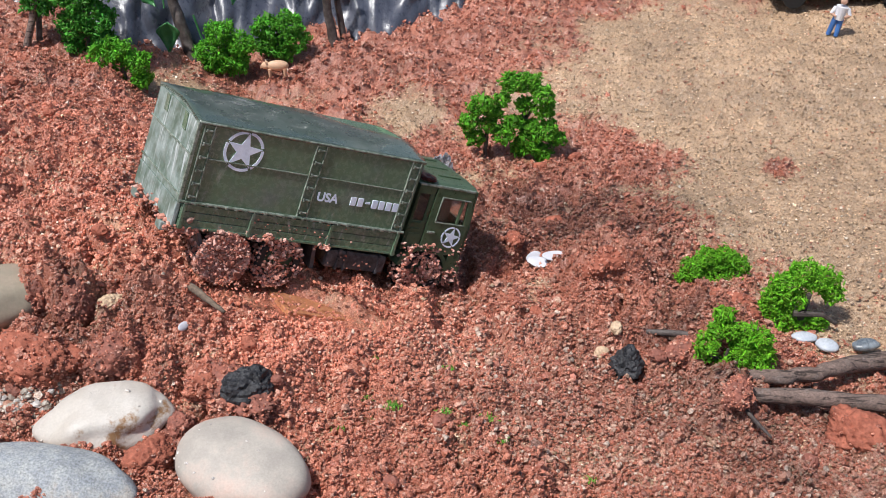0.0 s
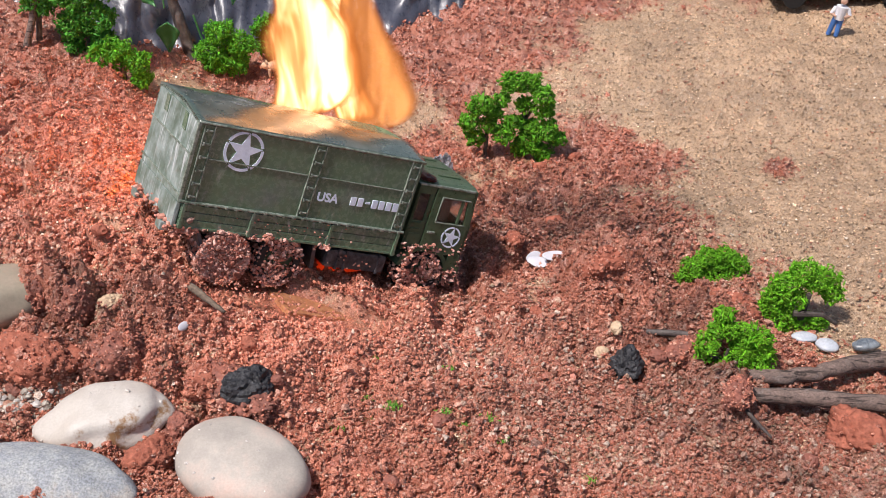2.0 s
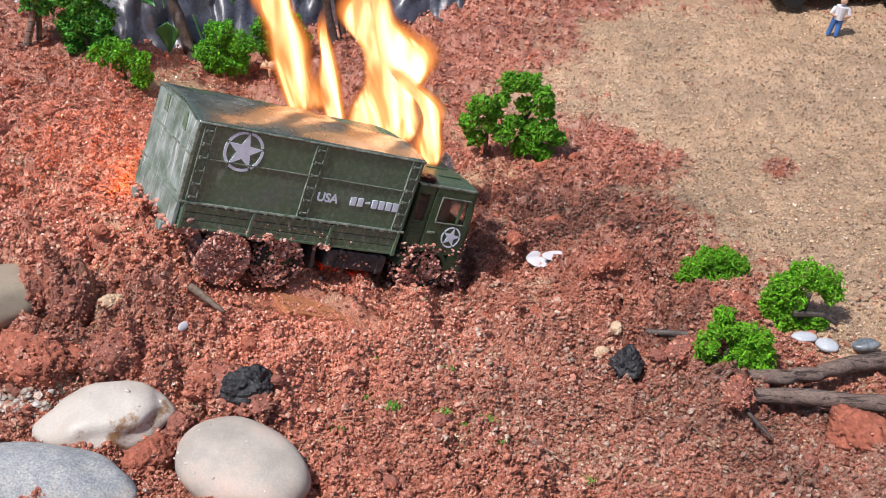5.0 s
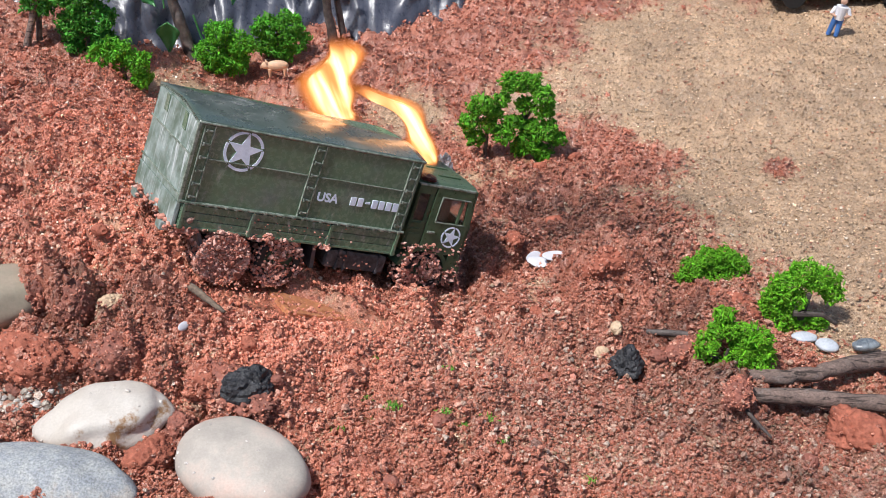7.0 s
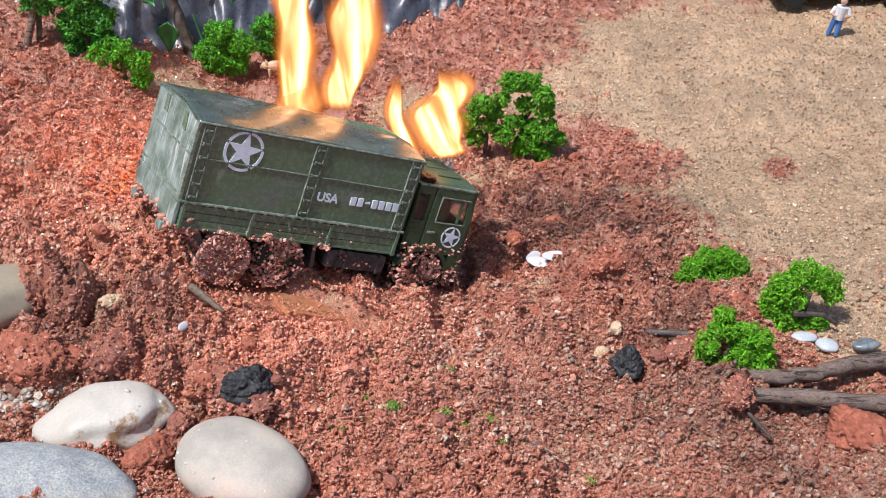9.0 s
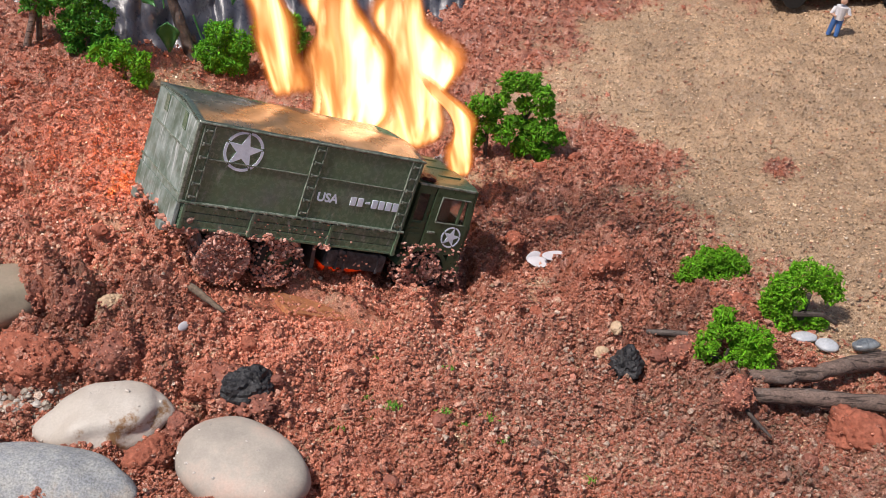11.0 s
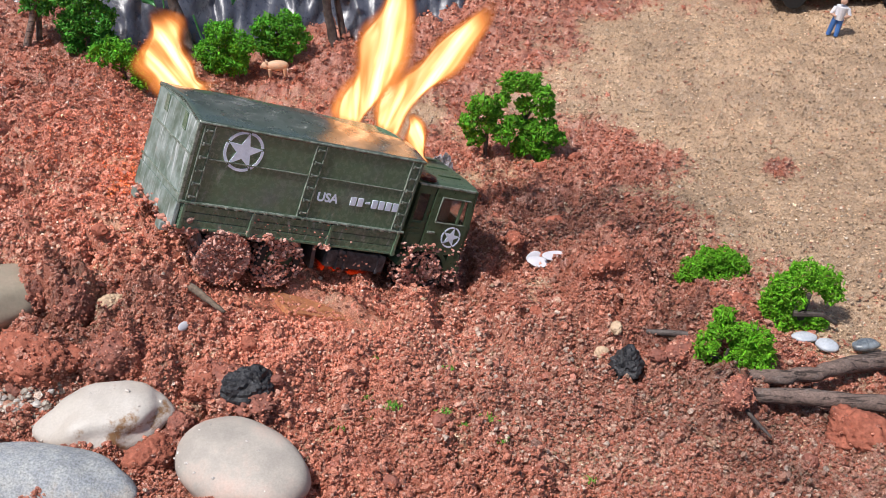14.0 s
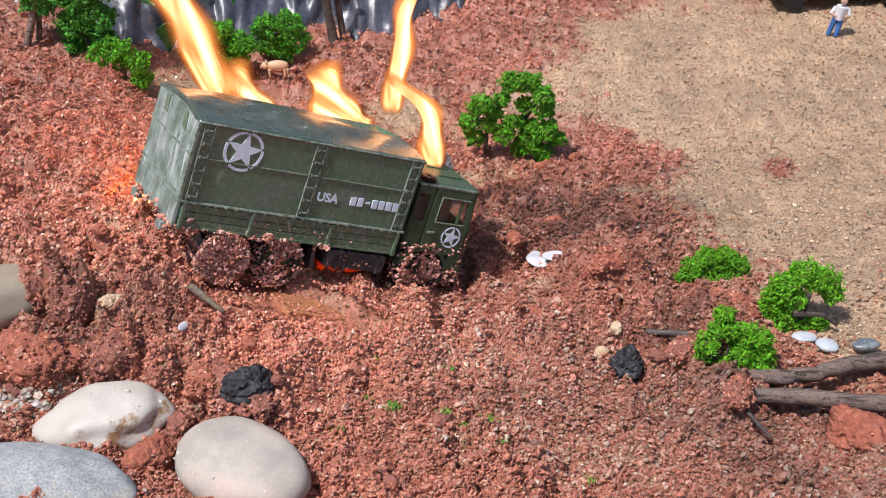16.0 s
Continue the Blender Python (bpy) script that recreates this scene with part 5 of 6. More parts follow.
    for s in (-1, 1):
        rod(bm, (s * 0.0040 + 0.0004, -0.0006, 0.0108), (s * 0.0018 + 0.0004, -0.002, 0.0100), 0.0007, 0.0006, 8)
    for f in bm.faces:
        z = f.calc_center_median().z
        f.material_index = 2 if z < 0.0090 else 0 if z > 0.0152 or (z < 0.0110 and abs(f.calc_center_median().y) > 0.0012) else 1
    bm.to_mesh(me)
    bm.free()
    for mt in (SKIN, SHIRT, JEANS):
        me.materials.append(mt)
    fig = new("model_figure", me)
    fig.matrix_basis = pose(0.1950, 0.5785, resting(0.195, 0.5785, 0.0008), 0, 4, -15) @ Matrix.Diagonal((1.12, 1.12, 1.05, 1))
    tagged(fig, "tiny painted model figure with white top and blue trousers", "figurine")

    # dark toy vehicle at the far edge of the bed, only its underside is in view
    toy = thing("toy_car", pose(0.205, 0.611, resting(0.205, 0.611, 0.001), 0, 0, 3), "black toy car parked on the sand", "toy car")
    bm = bmesh.new()
    box(bm, -0.036, 0.036, -0.006, 0.028, 0.0035, 0.016, 0.002)
    box(bm, -0.020, 0.026, -0.003, 0.025, 0.016, 0.026, 0.003)
    part("body", bm, BLACK, toy)
    for x in (-0.026, 0.026):
        for y in (-0.006, 0.024):
            bm = bmesh.new()
            rod(bm, (x, y - 0.002, 0.006), (x, y + 0.004, 0.006), 0.006, sides=20)
            part("wheel", bm, RUBBER, toy)

    # crumpled piece of clear plastic film behind the cab
    bm = bmesh.new()
    grid = []
    for i in range(19):
        u = i / 18 - 0.5
        grid.append([])
        for j in range(19):
            v = j / 18
            q = Vector((u * 5, v * 5, 3.3))
            fold = 0.0032 * (1 - 2 * abs(noise.noise(q))) + 0.0012 * noise.noise(q * 2.7)
            grid[-1].append(bm.verts.new((0.0085 * u * (1 - 0.35 * v) + 0.6 * fold, fold, 0.017 * v)))
    for i in range(18):
        for j in range(18):
            bm.faces.new((grid[i][j], grid[i + 1][j], grid[i + 1][j + 1], grid[i][j + 1]))
    ob = part("clear_plastic", bm, CLEAR)
    ob.modifiers.new("thickness", "SOLIDIFY").thickness = 0.0003
    ob.matrix_basis = pose(0.0000, 0.408, 0.0125, 0, -8, 20) @ Matrix.Diagonal((1.5, 1.2, 1.3, 1))
    tagged(ob, "crumpled scrap of clear plastic film behind the cab", "plastic")


build_stones()
build_wood()
build_trees()
build_background()


# ---- fire: tongues of flame that rise from behind the truck, lean, flicker and sink back ----
def fire_material(name, ramp, strength, soft, body, cover):
    """Glowing gas: clear at the rim and the tip, dense and hot along the middle, with rising streaks."""
    m = bpy.data.materials.new(name)
    m.use_nodes = True
    nt = m.node_tree
    nt.nodes.clear()
    link = nt.links.new
    a = nt.nodes.new("ShaderNodeAttribute")
    a.attribute_name = "flow"
    sep = nt.nodes.new("ShaderNodeSeparateXYZ")
    link(a.outputs["Vector"], sep.inputs["Vector"])

    def maths(op, x, y=None):
        n = nt.nodes.new("ShaderNodeMath")
        n.operation = op
        for k, v in enumerate((x, y)):
            if v is None:
                continue
            if isinstance(v, (int, float)):
                n.inputs[k].default_value = v
            else:
                link(v, n.inputs[k])
        return n.outputs["Value"]

    def step(value, lo, hi):
        n = nt.nodes.new("ShaderNodeMapRange")
        n.interpolation_type = "SMOOTHSTEP"
        link(value, n.inputs["Value"])
        n.inputs["From Min"].default_value, n.inputs["From Max"].default_value = lo, hi
        return n.outputs["Result"]

    where = nt.nodes.new("ShaderNodeTexCoord")
    mp = nt.nodes.new("ShaderNodeMapping")
    mp.inputs["Scale"].default_value = (95, 95, 20)
    link(where.outputs["Object"], mp.inputs["Vector"])
    streak = nt.nodes.new("ShaderNodeTexNoise")
    streak.inputs["Scale"].default_value, streak.inputs["Detail"].default_value = 1.0, 3.0
    streak.inputs["Distortion"].default_value = 0.6
    link(mp.outputs["Vector"], streak.inputs["Vector"])
    flick = step(streak.outputs["Fac"], 0.30, 0.68)
    side = maths("ABSOLUTE", sep.outputs["X"])
    rim = step(maths("SUBTRACT", 1.0, side), 0.0, soft)
    tip = step(maths("SUBTRACT", 1.0, sep.outputs["Y"]), 0.0, 0.32)
    foot = step(sep.outputs["Y"], 0.0, 0.09)
    dense = maths("MULTIPLY", maths("MULTIPLY", rim, tip), foot)
    heat = maths("MULTIPLY", dense, maths("ADD", 1 - body, maths("MULTIPLY", flick, body)))
    r = nt.nodes.new("ShaderNodeValToRGB")
    while len(r.color_ramp.elements) < len(ramp):
        r.color_ramp.elements.new(0.5)
    for e, (pos, col) in zip(r.color_ramp.elements, ramp):
        e.position, e.color = pos, (*col, 1)
    link(heat, r.inputs["Fac"])
    glow = nt.nodes.new("ShaderNodeEmission")
    link(r.outputs["Color"], glow.inputs["Color"])
    link(maths("ADD", 0.3, maths("MULTIPLY", maths("MULTIPLY", heat, heat), strength)), glow.inputs["Strength"])
    thin = nt.nodes.new("ShaderNodeBsdfTransparent")
    mix = nt.nodes.new("ShaderNodeMixShader")
    link(maths("MULTIPLY", step(heat, 0.0, 0.6), cover), mix.inputs["Fac"])
    link(thin.outputs["BSDF"], mix.inputs[1])
    link(glow.outputs["Emission"], mix.inputs[2])
    out = nt.nodes.new("ShaderNodeOutputMaterial")
    link(mix.outputs["Shader"], out.inputs["Surface"])
    return m


VEIL = fire_material("flame_veil", [(0.0, (1.0, 0.22, 0.035)), (1.0, (1.0, 0.38, 0.10))], 1.6, 0.6, 0.5, 0.55)
CORE = fire_material("flame_core", [(0.0, (1.0, 0.28, 0.05)), (0.35, (1.0, 0.42, 0.14)), (0.7, (1.0, 0.50, 0.25)), (1.0, (1.0, 0.54, 0.30))], 9.0, 0.36, 0.76, 0.93)
HOT = fire_material("flame_low", [(0.0, (1.0, 0.16, 0.02)), (1.0, (1.0, 0.30, 0.06))], 170.0, 0.8, 0.4, 0.9)
EMBER = fire_material("flame_ember", [(0.0, (1.0, 0.03, 0.006)), (1.0, (1.0, 0.07, 0.01))], 0.5, 0.8, 0.7, 0.5)
# glow of the unseen ridge added to tint the roof's reflection
BED = fire_material("roof_glow", [(0.0, (1.0, 0.26, 0.05)), (1.0, (1.0, 0.38, 0.11))], 18.0, 0.3, 0.4, 0.95)
DIM = fire_material("flame_haze", [(0.0, (1.0, 0.26, 0.05)), (1.0, (1.0, 0.40, 0.12))], 0.9, 0.5, 0.5, 0.68)


def tongue(name, tall, wide, bend, seed, mat, parent, belly=0.3, foot=0.7, grow=1.0):
    """A tapering, swaying body of flame with a lens-shaped section."""
    rnd = random.Random(seed)
    ph, ph2 = rnd.uniform(0, 6), rnd.uniform(0, 6)
    nv, na = 40, 20
    verts, flow, faces = [], [], []
    for i in range(nv + 1):
        v = i / nv
        w = foot + (1 - foot) * math.sin(min(1.0, v / belly) * math.pi / 2)
        w *= max(0.0, 1 - max(0.0, (v - belly) / (1 - belly)) ** 1.7)
        w = max(0.015, w * (1 + 0.14 * math.sin(v * 8 + ph) + 0.08 * math.sin(v * 19 + ph2))) * wide * 0.5 * grow
        cx = bend * tall * (v * v - 0.5 * v) + (0.16 * wide * math.sin(v * 6.5 + ph2) + 0.07 * wide * math.sin(v * 14 + ph)) * min(1.0, 3 - 3 * v)
        for k in range(na):
            a = 2 * math.pi * k / na
            verts.append((cx + w * math.cos(a), 0.28 * w * math.sin(a), tall * v))
            flow.append((math.cos(a), v, 0.0))
    for i in range(nv):
        for k in range(na):
            faces.append((i * na + k, i * na + (k + 1) % na, (i + 1) * na + (k + 1) % na, (i + 1) * na + k))
    me = mesh_from(name, np.array(verts), np.array(faces), smooth=True)
    at = me.attributes.new("flow", "FLOAT_VECTOR", "POINT")
    at.data.foreach_set("vector", np.array(flow, dtype=np.float32).ravel())
    me.materials.append(mat)
    ob = new(name, me)
    ob.parent = parent
    return ob


# tongue: height, width, bend, seed, belly
TONGUES = {"W0": (0.074, 0.0299, 0.1, 1, 0.45), "W1": (0.074, 0.0321, 0.1, 2, 0.45), "M0": (0.07, 0.0139, 0.16, 3, 0.4), "M1": (0.07, 0.015, 0.16, 4, 0.4), "M2": (0.07, 0.0161, 0.16, 5, 0.4), "N0": (0.06, 0.0074, 0.22, 6, 0.4), "N1": (0.06, 0.008, 0.22, 7, 0.4), "N2": (0.06, 0.0086, 0.22, 8, 0.4), "S0": (0.036, 0.0179, 0.25, 9, 0.45), "S1": (0.036, 0.0191, 0.25, 10, 0.45), "P0": (0.022, 0.007, 0.15, 11, 0.45), "P1": (0.022, 0.0075, 0.15, 12, 0.45), "P2": (0.022, 0.008, 0.15, 13, 0.45), "C0": (0.045, 0.009, -0.65, 14, 0.35), "H0": (0.07, 0.027, 0.0, 15, 0.4), 
           "T12": (0.022, 0.0110, 0.05, 12, 0.3), "T13": (0.008, 0.0240, 0.02, 13, 0.3)}

# seconds, x, y, z of the foot, lean in degrees
FIRE = {
    "W0": [
        (0.0, -0.0195, 0.4235, -0.086, -4), (0.5, -0.0195, 0.4235, 0.0401, -14), (1.0, -0.0195, 0.4235, -0.086, -4), (1.5, -0.0195, 0.4235, -0.086, -4), (2.0, -0.0195, 0.4235, -0.086, -4),
        (2.5, -0.016, 0.4248, -0.086, -2), (3.0, -0.016, 0.4248, -0.086, -2), (3.5, -0.016, 0.4248, 0.0286, -7), (4.0, -0.016, 0.4248, -0.086, -2), (4.2, -0.016, 0.4248, -0.086, -2),
        (5.0, -0.0204, 0.4235, 0.0306, -5), (5.7, -0.0204, 0.4235, -0.086, -1), (6.3, -0.0204, 0.4235, -0.086, -1), (6.5, -0.0204, 0.4235, -0.086, -1), (7.0, -0.0204, 0.4235, -0.086, -1),
        (7.5, -0.0204, 0.4235, -0.086, -1), (8.0, -0.0139, 0.4255, -0.086, -2), (8.5, -0.0139, 0.4255, -0.086, -2), (9.0, -0.0139, 0.4255, -0.086, -2), (9.2, -0.0139, 0.4255, -0.086, -2),
        (10.0, -0.0139, 0.4255, -0.086, -2), (10.7, -0.0139, 0.4255, 0.0297, -6), (11.3, -0.0081, 0.4274, 0.0265, 4), (11.5, -0.0118, 0.4261, 0.0294, -5), (12.0, -0.0118, 0.4261, -0.086, -1),
        (12.5, -0.0118, 0.4261, -0.086, -1), (13.0, -0.0118, 0.4261, -0.086, -1), (13.5, -0.0118, 0.4261, -0.086, -1), (14.0, -0.0118, 0.4261, -0.086, -1), (14.5, -0.0118, 0.4261, -0.086, -1),
        (15.0, -0.0118, 0.4261, -0.086, -1), (15.5, -0.0118, 0.4261, -0.086, -1), (16.0, -0.0118, 0.4261, -0.086, -1),
    ],
    "W1": [
        (0.0, -0.0497, 0.4146, -0.086, 2), (0.5, -0.0497, 0.4146, -0.086, 2), (1.0, -0.0497, 0.4146, -0.086, 2), (1.5, -0.0497, 0.4146, 0.0463, 6), (2.0, -0.0512, 0.414, 0.0478, 0),
        (2.5, -0.0473, 0.4153, 0.045, 0), (3.0, -0.0473, 0.4153, -0.086, 0), (3.5, -0.0552, 0.4127, -0.086, 1), (4.0, -0.0552, 0.4127, 0.0538, 5), (4.2, -0.0528, 0.4134, 0.0535, -1),
        (5.0, -0.0528, 0.4134, -0.086, 0), (5.7, -0.0528, 0.4134, -0.086, 0), (6.3, -0.0528, 0.4134, -0.086, 0), (6.5, -0.0528, 0.4134, -0.086, 0), (7.0, -0.0528, 0.4134, -0.086, 0),
        (7.5, -0.0513, 0.414, -0.086, 0), (8.0, -0.0513, 0.414, -0.086, 0), (8.5, -0.0513, 0.414, -0.086, 0), (9.0, -0.0513, 0.414, -0.086, 0), (9.2, -0.0513, 0.414, -0.086, 0),
        (10.0, -0.0513, 0.414, 0.0479, 2), (10.7, -0.0393, 0.4178, -0.086, 1), (11.3, -0.0393, 0.4178, 0.0448, 3), (11.5, -0.0393, 0.4178, -0.086, 1), (12.0, -0.0256, 0.4223, 0.0407, 13),
        (12.5, -0.045, 0.4159, 0.0502, 0), (13.0, -0.045, 0.4159, -0.086, 0), (13.5, -0.045, 0.4159, -0.086, 0), (14.0, -0.0554, 0.4127, -0.086, 0), (14.5, -0.0554, 0.4127, 0.0462, 1),
        (15.0, -0.0554, 0.4127, -0.086, 0), (15.5, -0.0554, 0.4127, -0.086, 0), (16.0, -0.0554, 0.4127, -0.086, 0),
    ],
    "M0": [
        (0.0, -0.024, 0.422, -0.082, -6), (0.5, -0.024, 0.422, -0.082, -6), (1.0, -0.024, 0.422, 0.0377, -26), (1.5, -0.014, 0.4255, 0.0273, -6), (2.0, -0.014, 0.4255, -0.082, -2),
        (2.5, -0.0093, 0.4267, 0.0229, -13), (3.0, -0.0093, 0.4267, -0.082, -3), (3.5, -0.0172, 0.4244, -0.082, -2), (4.0, -0.0172, 0.4244, 0.0316, -8), (4.2, -0.0172, 0.4244, 0.0316, -9),
        (5.0, -0.0231, 0.4223, -0.082, -2), (5.7, -0.0231, 0.4223, 0.0186, -8), (6.3, -0.0231, 0.4223, -0.082, -2), (6.5, -0.0231, 0.4223, -0.082, -2), (7.0, -0.0231, 0.4223, -0.082, -2),
        (7.5, -0.0231, 0.4223, -0.082, -2), (8.0, -0.0231, 0.4223, -0.082, -2), (8.5, -0.0231, 0.4223, -0.082, -2), (9.0, -0.0097, 0.4267, -0.082, -2), (9.2, -0.0097, 0.4267, -0.082, -2),
        (10.0, -0.0097, 0.4267, -0.082, -2), (10.7, -0.0097, 0.4267, -0.082, -2), (11.3, -0.0097, 0.4267, -0.082, -2), (11.5, -0.0097, 0.4267, -0.082, -2), (12.0, -0.0097, 0.4267, 0.0191, -6),
        (12.5, -0.0097, 0.4267, -0.082, -2), (13.0, -0.0211, 0.4235, 0.0401, 7), (13.5, -0.0182, 0.4248, 0.0319, 25), (14.0, -0.0229, 0.4235, 0.0362, 34), (14.5, -0.0229, 0.4235, -0.082, 8),
        (15.0, -0.0229, 0.4235, -0.082, 8), (15.5, -0.0229, 0.4235, -0.082, 8), (16.0, -0.0229, 0.4235, -0.082, 8),
    ],
    "M1": [
        (0.0, -0.0357, 0.4188, -0.082, -1), (0.5, -0.0357, 0.4188, -0.082, -1), (1.0, -0.0357, 0.4188, -0.082, -1), (1.5, -0.0357, 0.4188, -0.082, -1), (2.0, -0.0357, 0.4188, 0.0425, -5),
        (2.5, -0.0357, 0.4188, -0.082, -1), (3.0, -0.0452, 0.4159, 0.0434, -3), (3.5, -0.0511, 0.414, 0.0465, -5), (4.0, -0.0511, 0.414, -0.082, -1), (4.2, -0.0511, 0.414, -0.082, -1),
        (5.0, -0.0529, 0.4134, 0.049, -5), (5.7, -0.0529, 0.4134, -0.082, -1), (6.3, -0.0529, 0.4134, -0.082, -1), (6.5, -0.0529, 0.4134, -0.082, -1), (7.0, -0.0529, 0.4134, -0.082, -1),
        (7.5, -0.0558, 0.4127, -0.082, 2), (8.0, -0.0558, 0.4127, -0.082, 2), (8.5, -0.0558, 0.4127, -0.082, 2), (9.0, -0.0558, 0.4127, 0.0494, 7), (9.2, -0.0537, 0.4134, 0.0491, 7),
        (10.0, -0.0589, 0.4115, -0.082, -1), (10.7, -0.0589, 0.4115, 0.0512, -3), (11.3, -0.0609, 0.4108, 0.0515, -3), (11.5, -0.0604, 0.4109, 0.0514, -4), (12.0, -0.0514, 0.414, 0.0488, 2),
        (12.5, -0.0514, 0.414, -0.082, 0), (13.0, -0.067, 0.4089, 0.0523, 1), (13.5, -0.047, 0.4153, 0.045, -5), (14.0, -0.047, 0.4153, -0.082, -1), (14.5, -0.0399, 0.4178, 0.0431, 9),
        (15.0, -0.0531, 0.4134, 0.0477, -3), (15.5, -0.0659, 0.4092, 0.0513, -5), (16.0, -0.0803, 0.4041, 0.0575, -14),
    ],
    "M2": [
        (0.0, -0.0371, 0.4185, -0.082, 0), (0.5, -0.0371, 0.4185, -0.082, 0), (1.0, -0.0371, 0.4185, -0.082, 0), (1.5, -0.0371, 0.4185, -0.082, 0), (2.0, -0.0371, 0.4185, -0.082, 0),
        (2.5, -0.0371, 0.4185, -0.082, 0), (3.0, -0.0371, 0.4185, -0.082, 0), (3.5, -0.0371, 0.4185, -0.082, 0), (4.0, -0.0371, 0.4185, 0.0468, 0), (4.2, -0.0345, 0.4191, 0.0466, -8),
        (5.0, -0.0345, 0.4191, -0.082, -2), (5.7, -0.0345, 0.4191, -0.082, -2), (6.3, -0.0345, 0.4191, -0.082, -2), (6.5, -0.0345, 0.4191, -0.082, -2), (7.0, -0.0342, 0.4193, -0.082, 0),
        (7.5, -0.0342, 0.4193, -0.082, 0), (8.0, -0.0342, 0.4193, -0.082, 0), (8.5, -0.0342, 0.4193, -0.082, 0), (9.0, -0.0342, 0.4193, 0.0478, 0), (9.2, -0.0331, 0.4197, 0.0463, 2),
        (10.0, -0.0287, 0.421, 0.0397, -5), (10.7, -0.0332, 0.4197, 0.044, 1), (11.3, -0.0397, 0.4178, -0.082, 2), (11.5, -0.0397, 0.4178, 0.0458, 7), (12.0, -0.0397, 0.4178, -0.082, 2),
        (12.5, -0.035, 0.4197, 0.0456, 30), (13.0, -0.0343, 0.4191, 0.042, -13), (13.5, -0.0329, 0.4197, 0.0403, -5), (14.0, -0.0321, 0.4204, 0.0402, 14), (14.5, -0.0321, 0.4204, -0.082, 4),
        (15.0, -0.0281, 0.4214, 0.0396, 5), (15.5, -0.0536, 0.4134, 0.0482, 4), (16.0, -0.0536, 0.4134, -0.082, 1),
    ],
    "N0": [
        (0.0, -0.0358, 0.4191, -0.072, 2), (0.5, -0.0358, 0.4191, -0.072, 2), (1.0, -0.0358, 0.4191, -0.072, 2), (1.5, -0.0358, 0.4191, 0.0421, 7), (2.0, -0.0358, 0.4191, -0.072, 2),
        (2.5, -0.0369, 0.4185, -0.072, -2), (3.0, -0.0369, 0.4185, 0.0423, -7), (3.5, -0.0377, 0.4181, 0.0425, -14), (4.0, -0.0377, 0.4181, -0.072, -4), (4.2, -0.0377, 0.4181, -0.072, -4),
        (5.0, -0.0381, 0.4178, 0.032, -9), (5.7, -0.0381, 0.4178, -0.072, -2), (6.3, -0.0381, 0.4178, -0.072, -2), (6.5, -0.0381, 0.4178, -0.072, -2), (7.0, -0.0381, 0.4178, -0.072, -2),
        (7.5, -0.0381, 0.4178, -0.072, -2), (8.0, -0.0381, 0.4178, -0.072, -2), (8.5, -0.0381, 0.4178, -0.072, -2), (9.0, -0.0705, 0.408, -0.072, 3), (9.2, -0.0705, 0.408, -0.072, 3),
        (10.0, -0.0705, 0.408, -0.072, 3), (10.7, -0.0705, 0.408, -0.072, 3), (11.3, -0.0705, 0.408, -0.072, 3), (11.5, -0.0705, 0.408, -0.072, 3), (12.0, -0.0705, 0.408, 0.0537, 11),
        (12.5, -0.0674, 0.4092, 0.0525, 16), (13.0, -0.0674, 0.4092, -0.072, 4), (13.5, -0.0674, 0.4092, -0.072, 4), (14.0, -0.0674, 0.4092, -0.072, 4), (14.5, -0.0674, 0.4092, -0.072, 4),
        (15.0, -0.0674, 0.4092, -0.072, 4), (15.5, -0.0674, 0.4092, -0.072, 4), (16.0, -0.0674, 0.4092, -0.072, 4),
    ],
    "N1": [
        (0.0, -0.0243, 0.4216, -0.072, -4), (0.5, -0.0243, 0.4216, -0.072, -4), (1.0, -0.0243, 0.4216, -0.072, -4), (1.5, -0.0243, 0.4216, -0.072, -4), (2.0, -0.0243, 0.4216, -0.072, -4),
        (2.5, -0.0243, 0.4216, 0.0229, -15), (3.0, -0.0243, 0.4216, -0.072, -4), (3.5, -0.0243, 0.4216, -0.072, -4), (4.0, -0.0243, 0.4216, -0.072, -4), (4.2, -0.0243, 0.4216, -0.072, -4),
        (5.0, -0.0243, 0.4216, -0.072, -4), (5.7, -0.0296, 0.4218, -0.072, 0), (6.3, -0.0296, 0.4218, -0.072, 0), (6.5, -0.0296, 0.4218, -0.072, 0), (7.0, -0.0296, 0.4218, -0.072, 0),
        (7.5, -0.0296, 0.4218, 0.0176, 1), (8.0, -0.0296, 0.4218, -0.072, 0), (8.5, -0.0296, 0.4218, -0.072, 0), (9.0, -0.0296, 0.4218, -0.072, 0), (9.2, -0.0296, 0.4218, -0.072, 0),
        (10.0, -0.0296, 0.4218, -0.072, 0), (10.7, -0.0296, 0.4218, -0.072, 0), (11.3, -0.0296, 0.4218, -0.072, 0), (11.5, -0.0296, 0.4218, -0.072, 0), (12.0, -0.0296, 0.4218, -0.072, 0),
        (12.5, -0.0296, 0.4218, -0.072, 0), (13.0, -0.0296, 0.4218, -0.072, 0), (13.5, -0.0296, 0.4218, -0.072, 0), (14.0, -0.0296, 0.4218, -0.072, 0), (14.5, -0.0296, 0.4218, -0.072, 0),
        (15.0, -0.0296, 0.4218, -0.072, 0), (15.5, -0.0296, 0.4218, -0.072, 0), (16.0, -0.0296, 0.4218, -0.072, 0),
    ],
    "N2": [
        (0.0, -0.0037, 0.4, -0.072, -4), (0.5, -0.0037, 0.4, -0.072, -4), (1.0, -0.0037, 0.4, -0.072, -4), (1.5, -0.0037, 0.4, -0.072, -4), (2.0, -0.0037, 0.4, -0.072, -4),
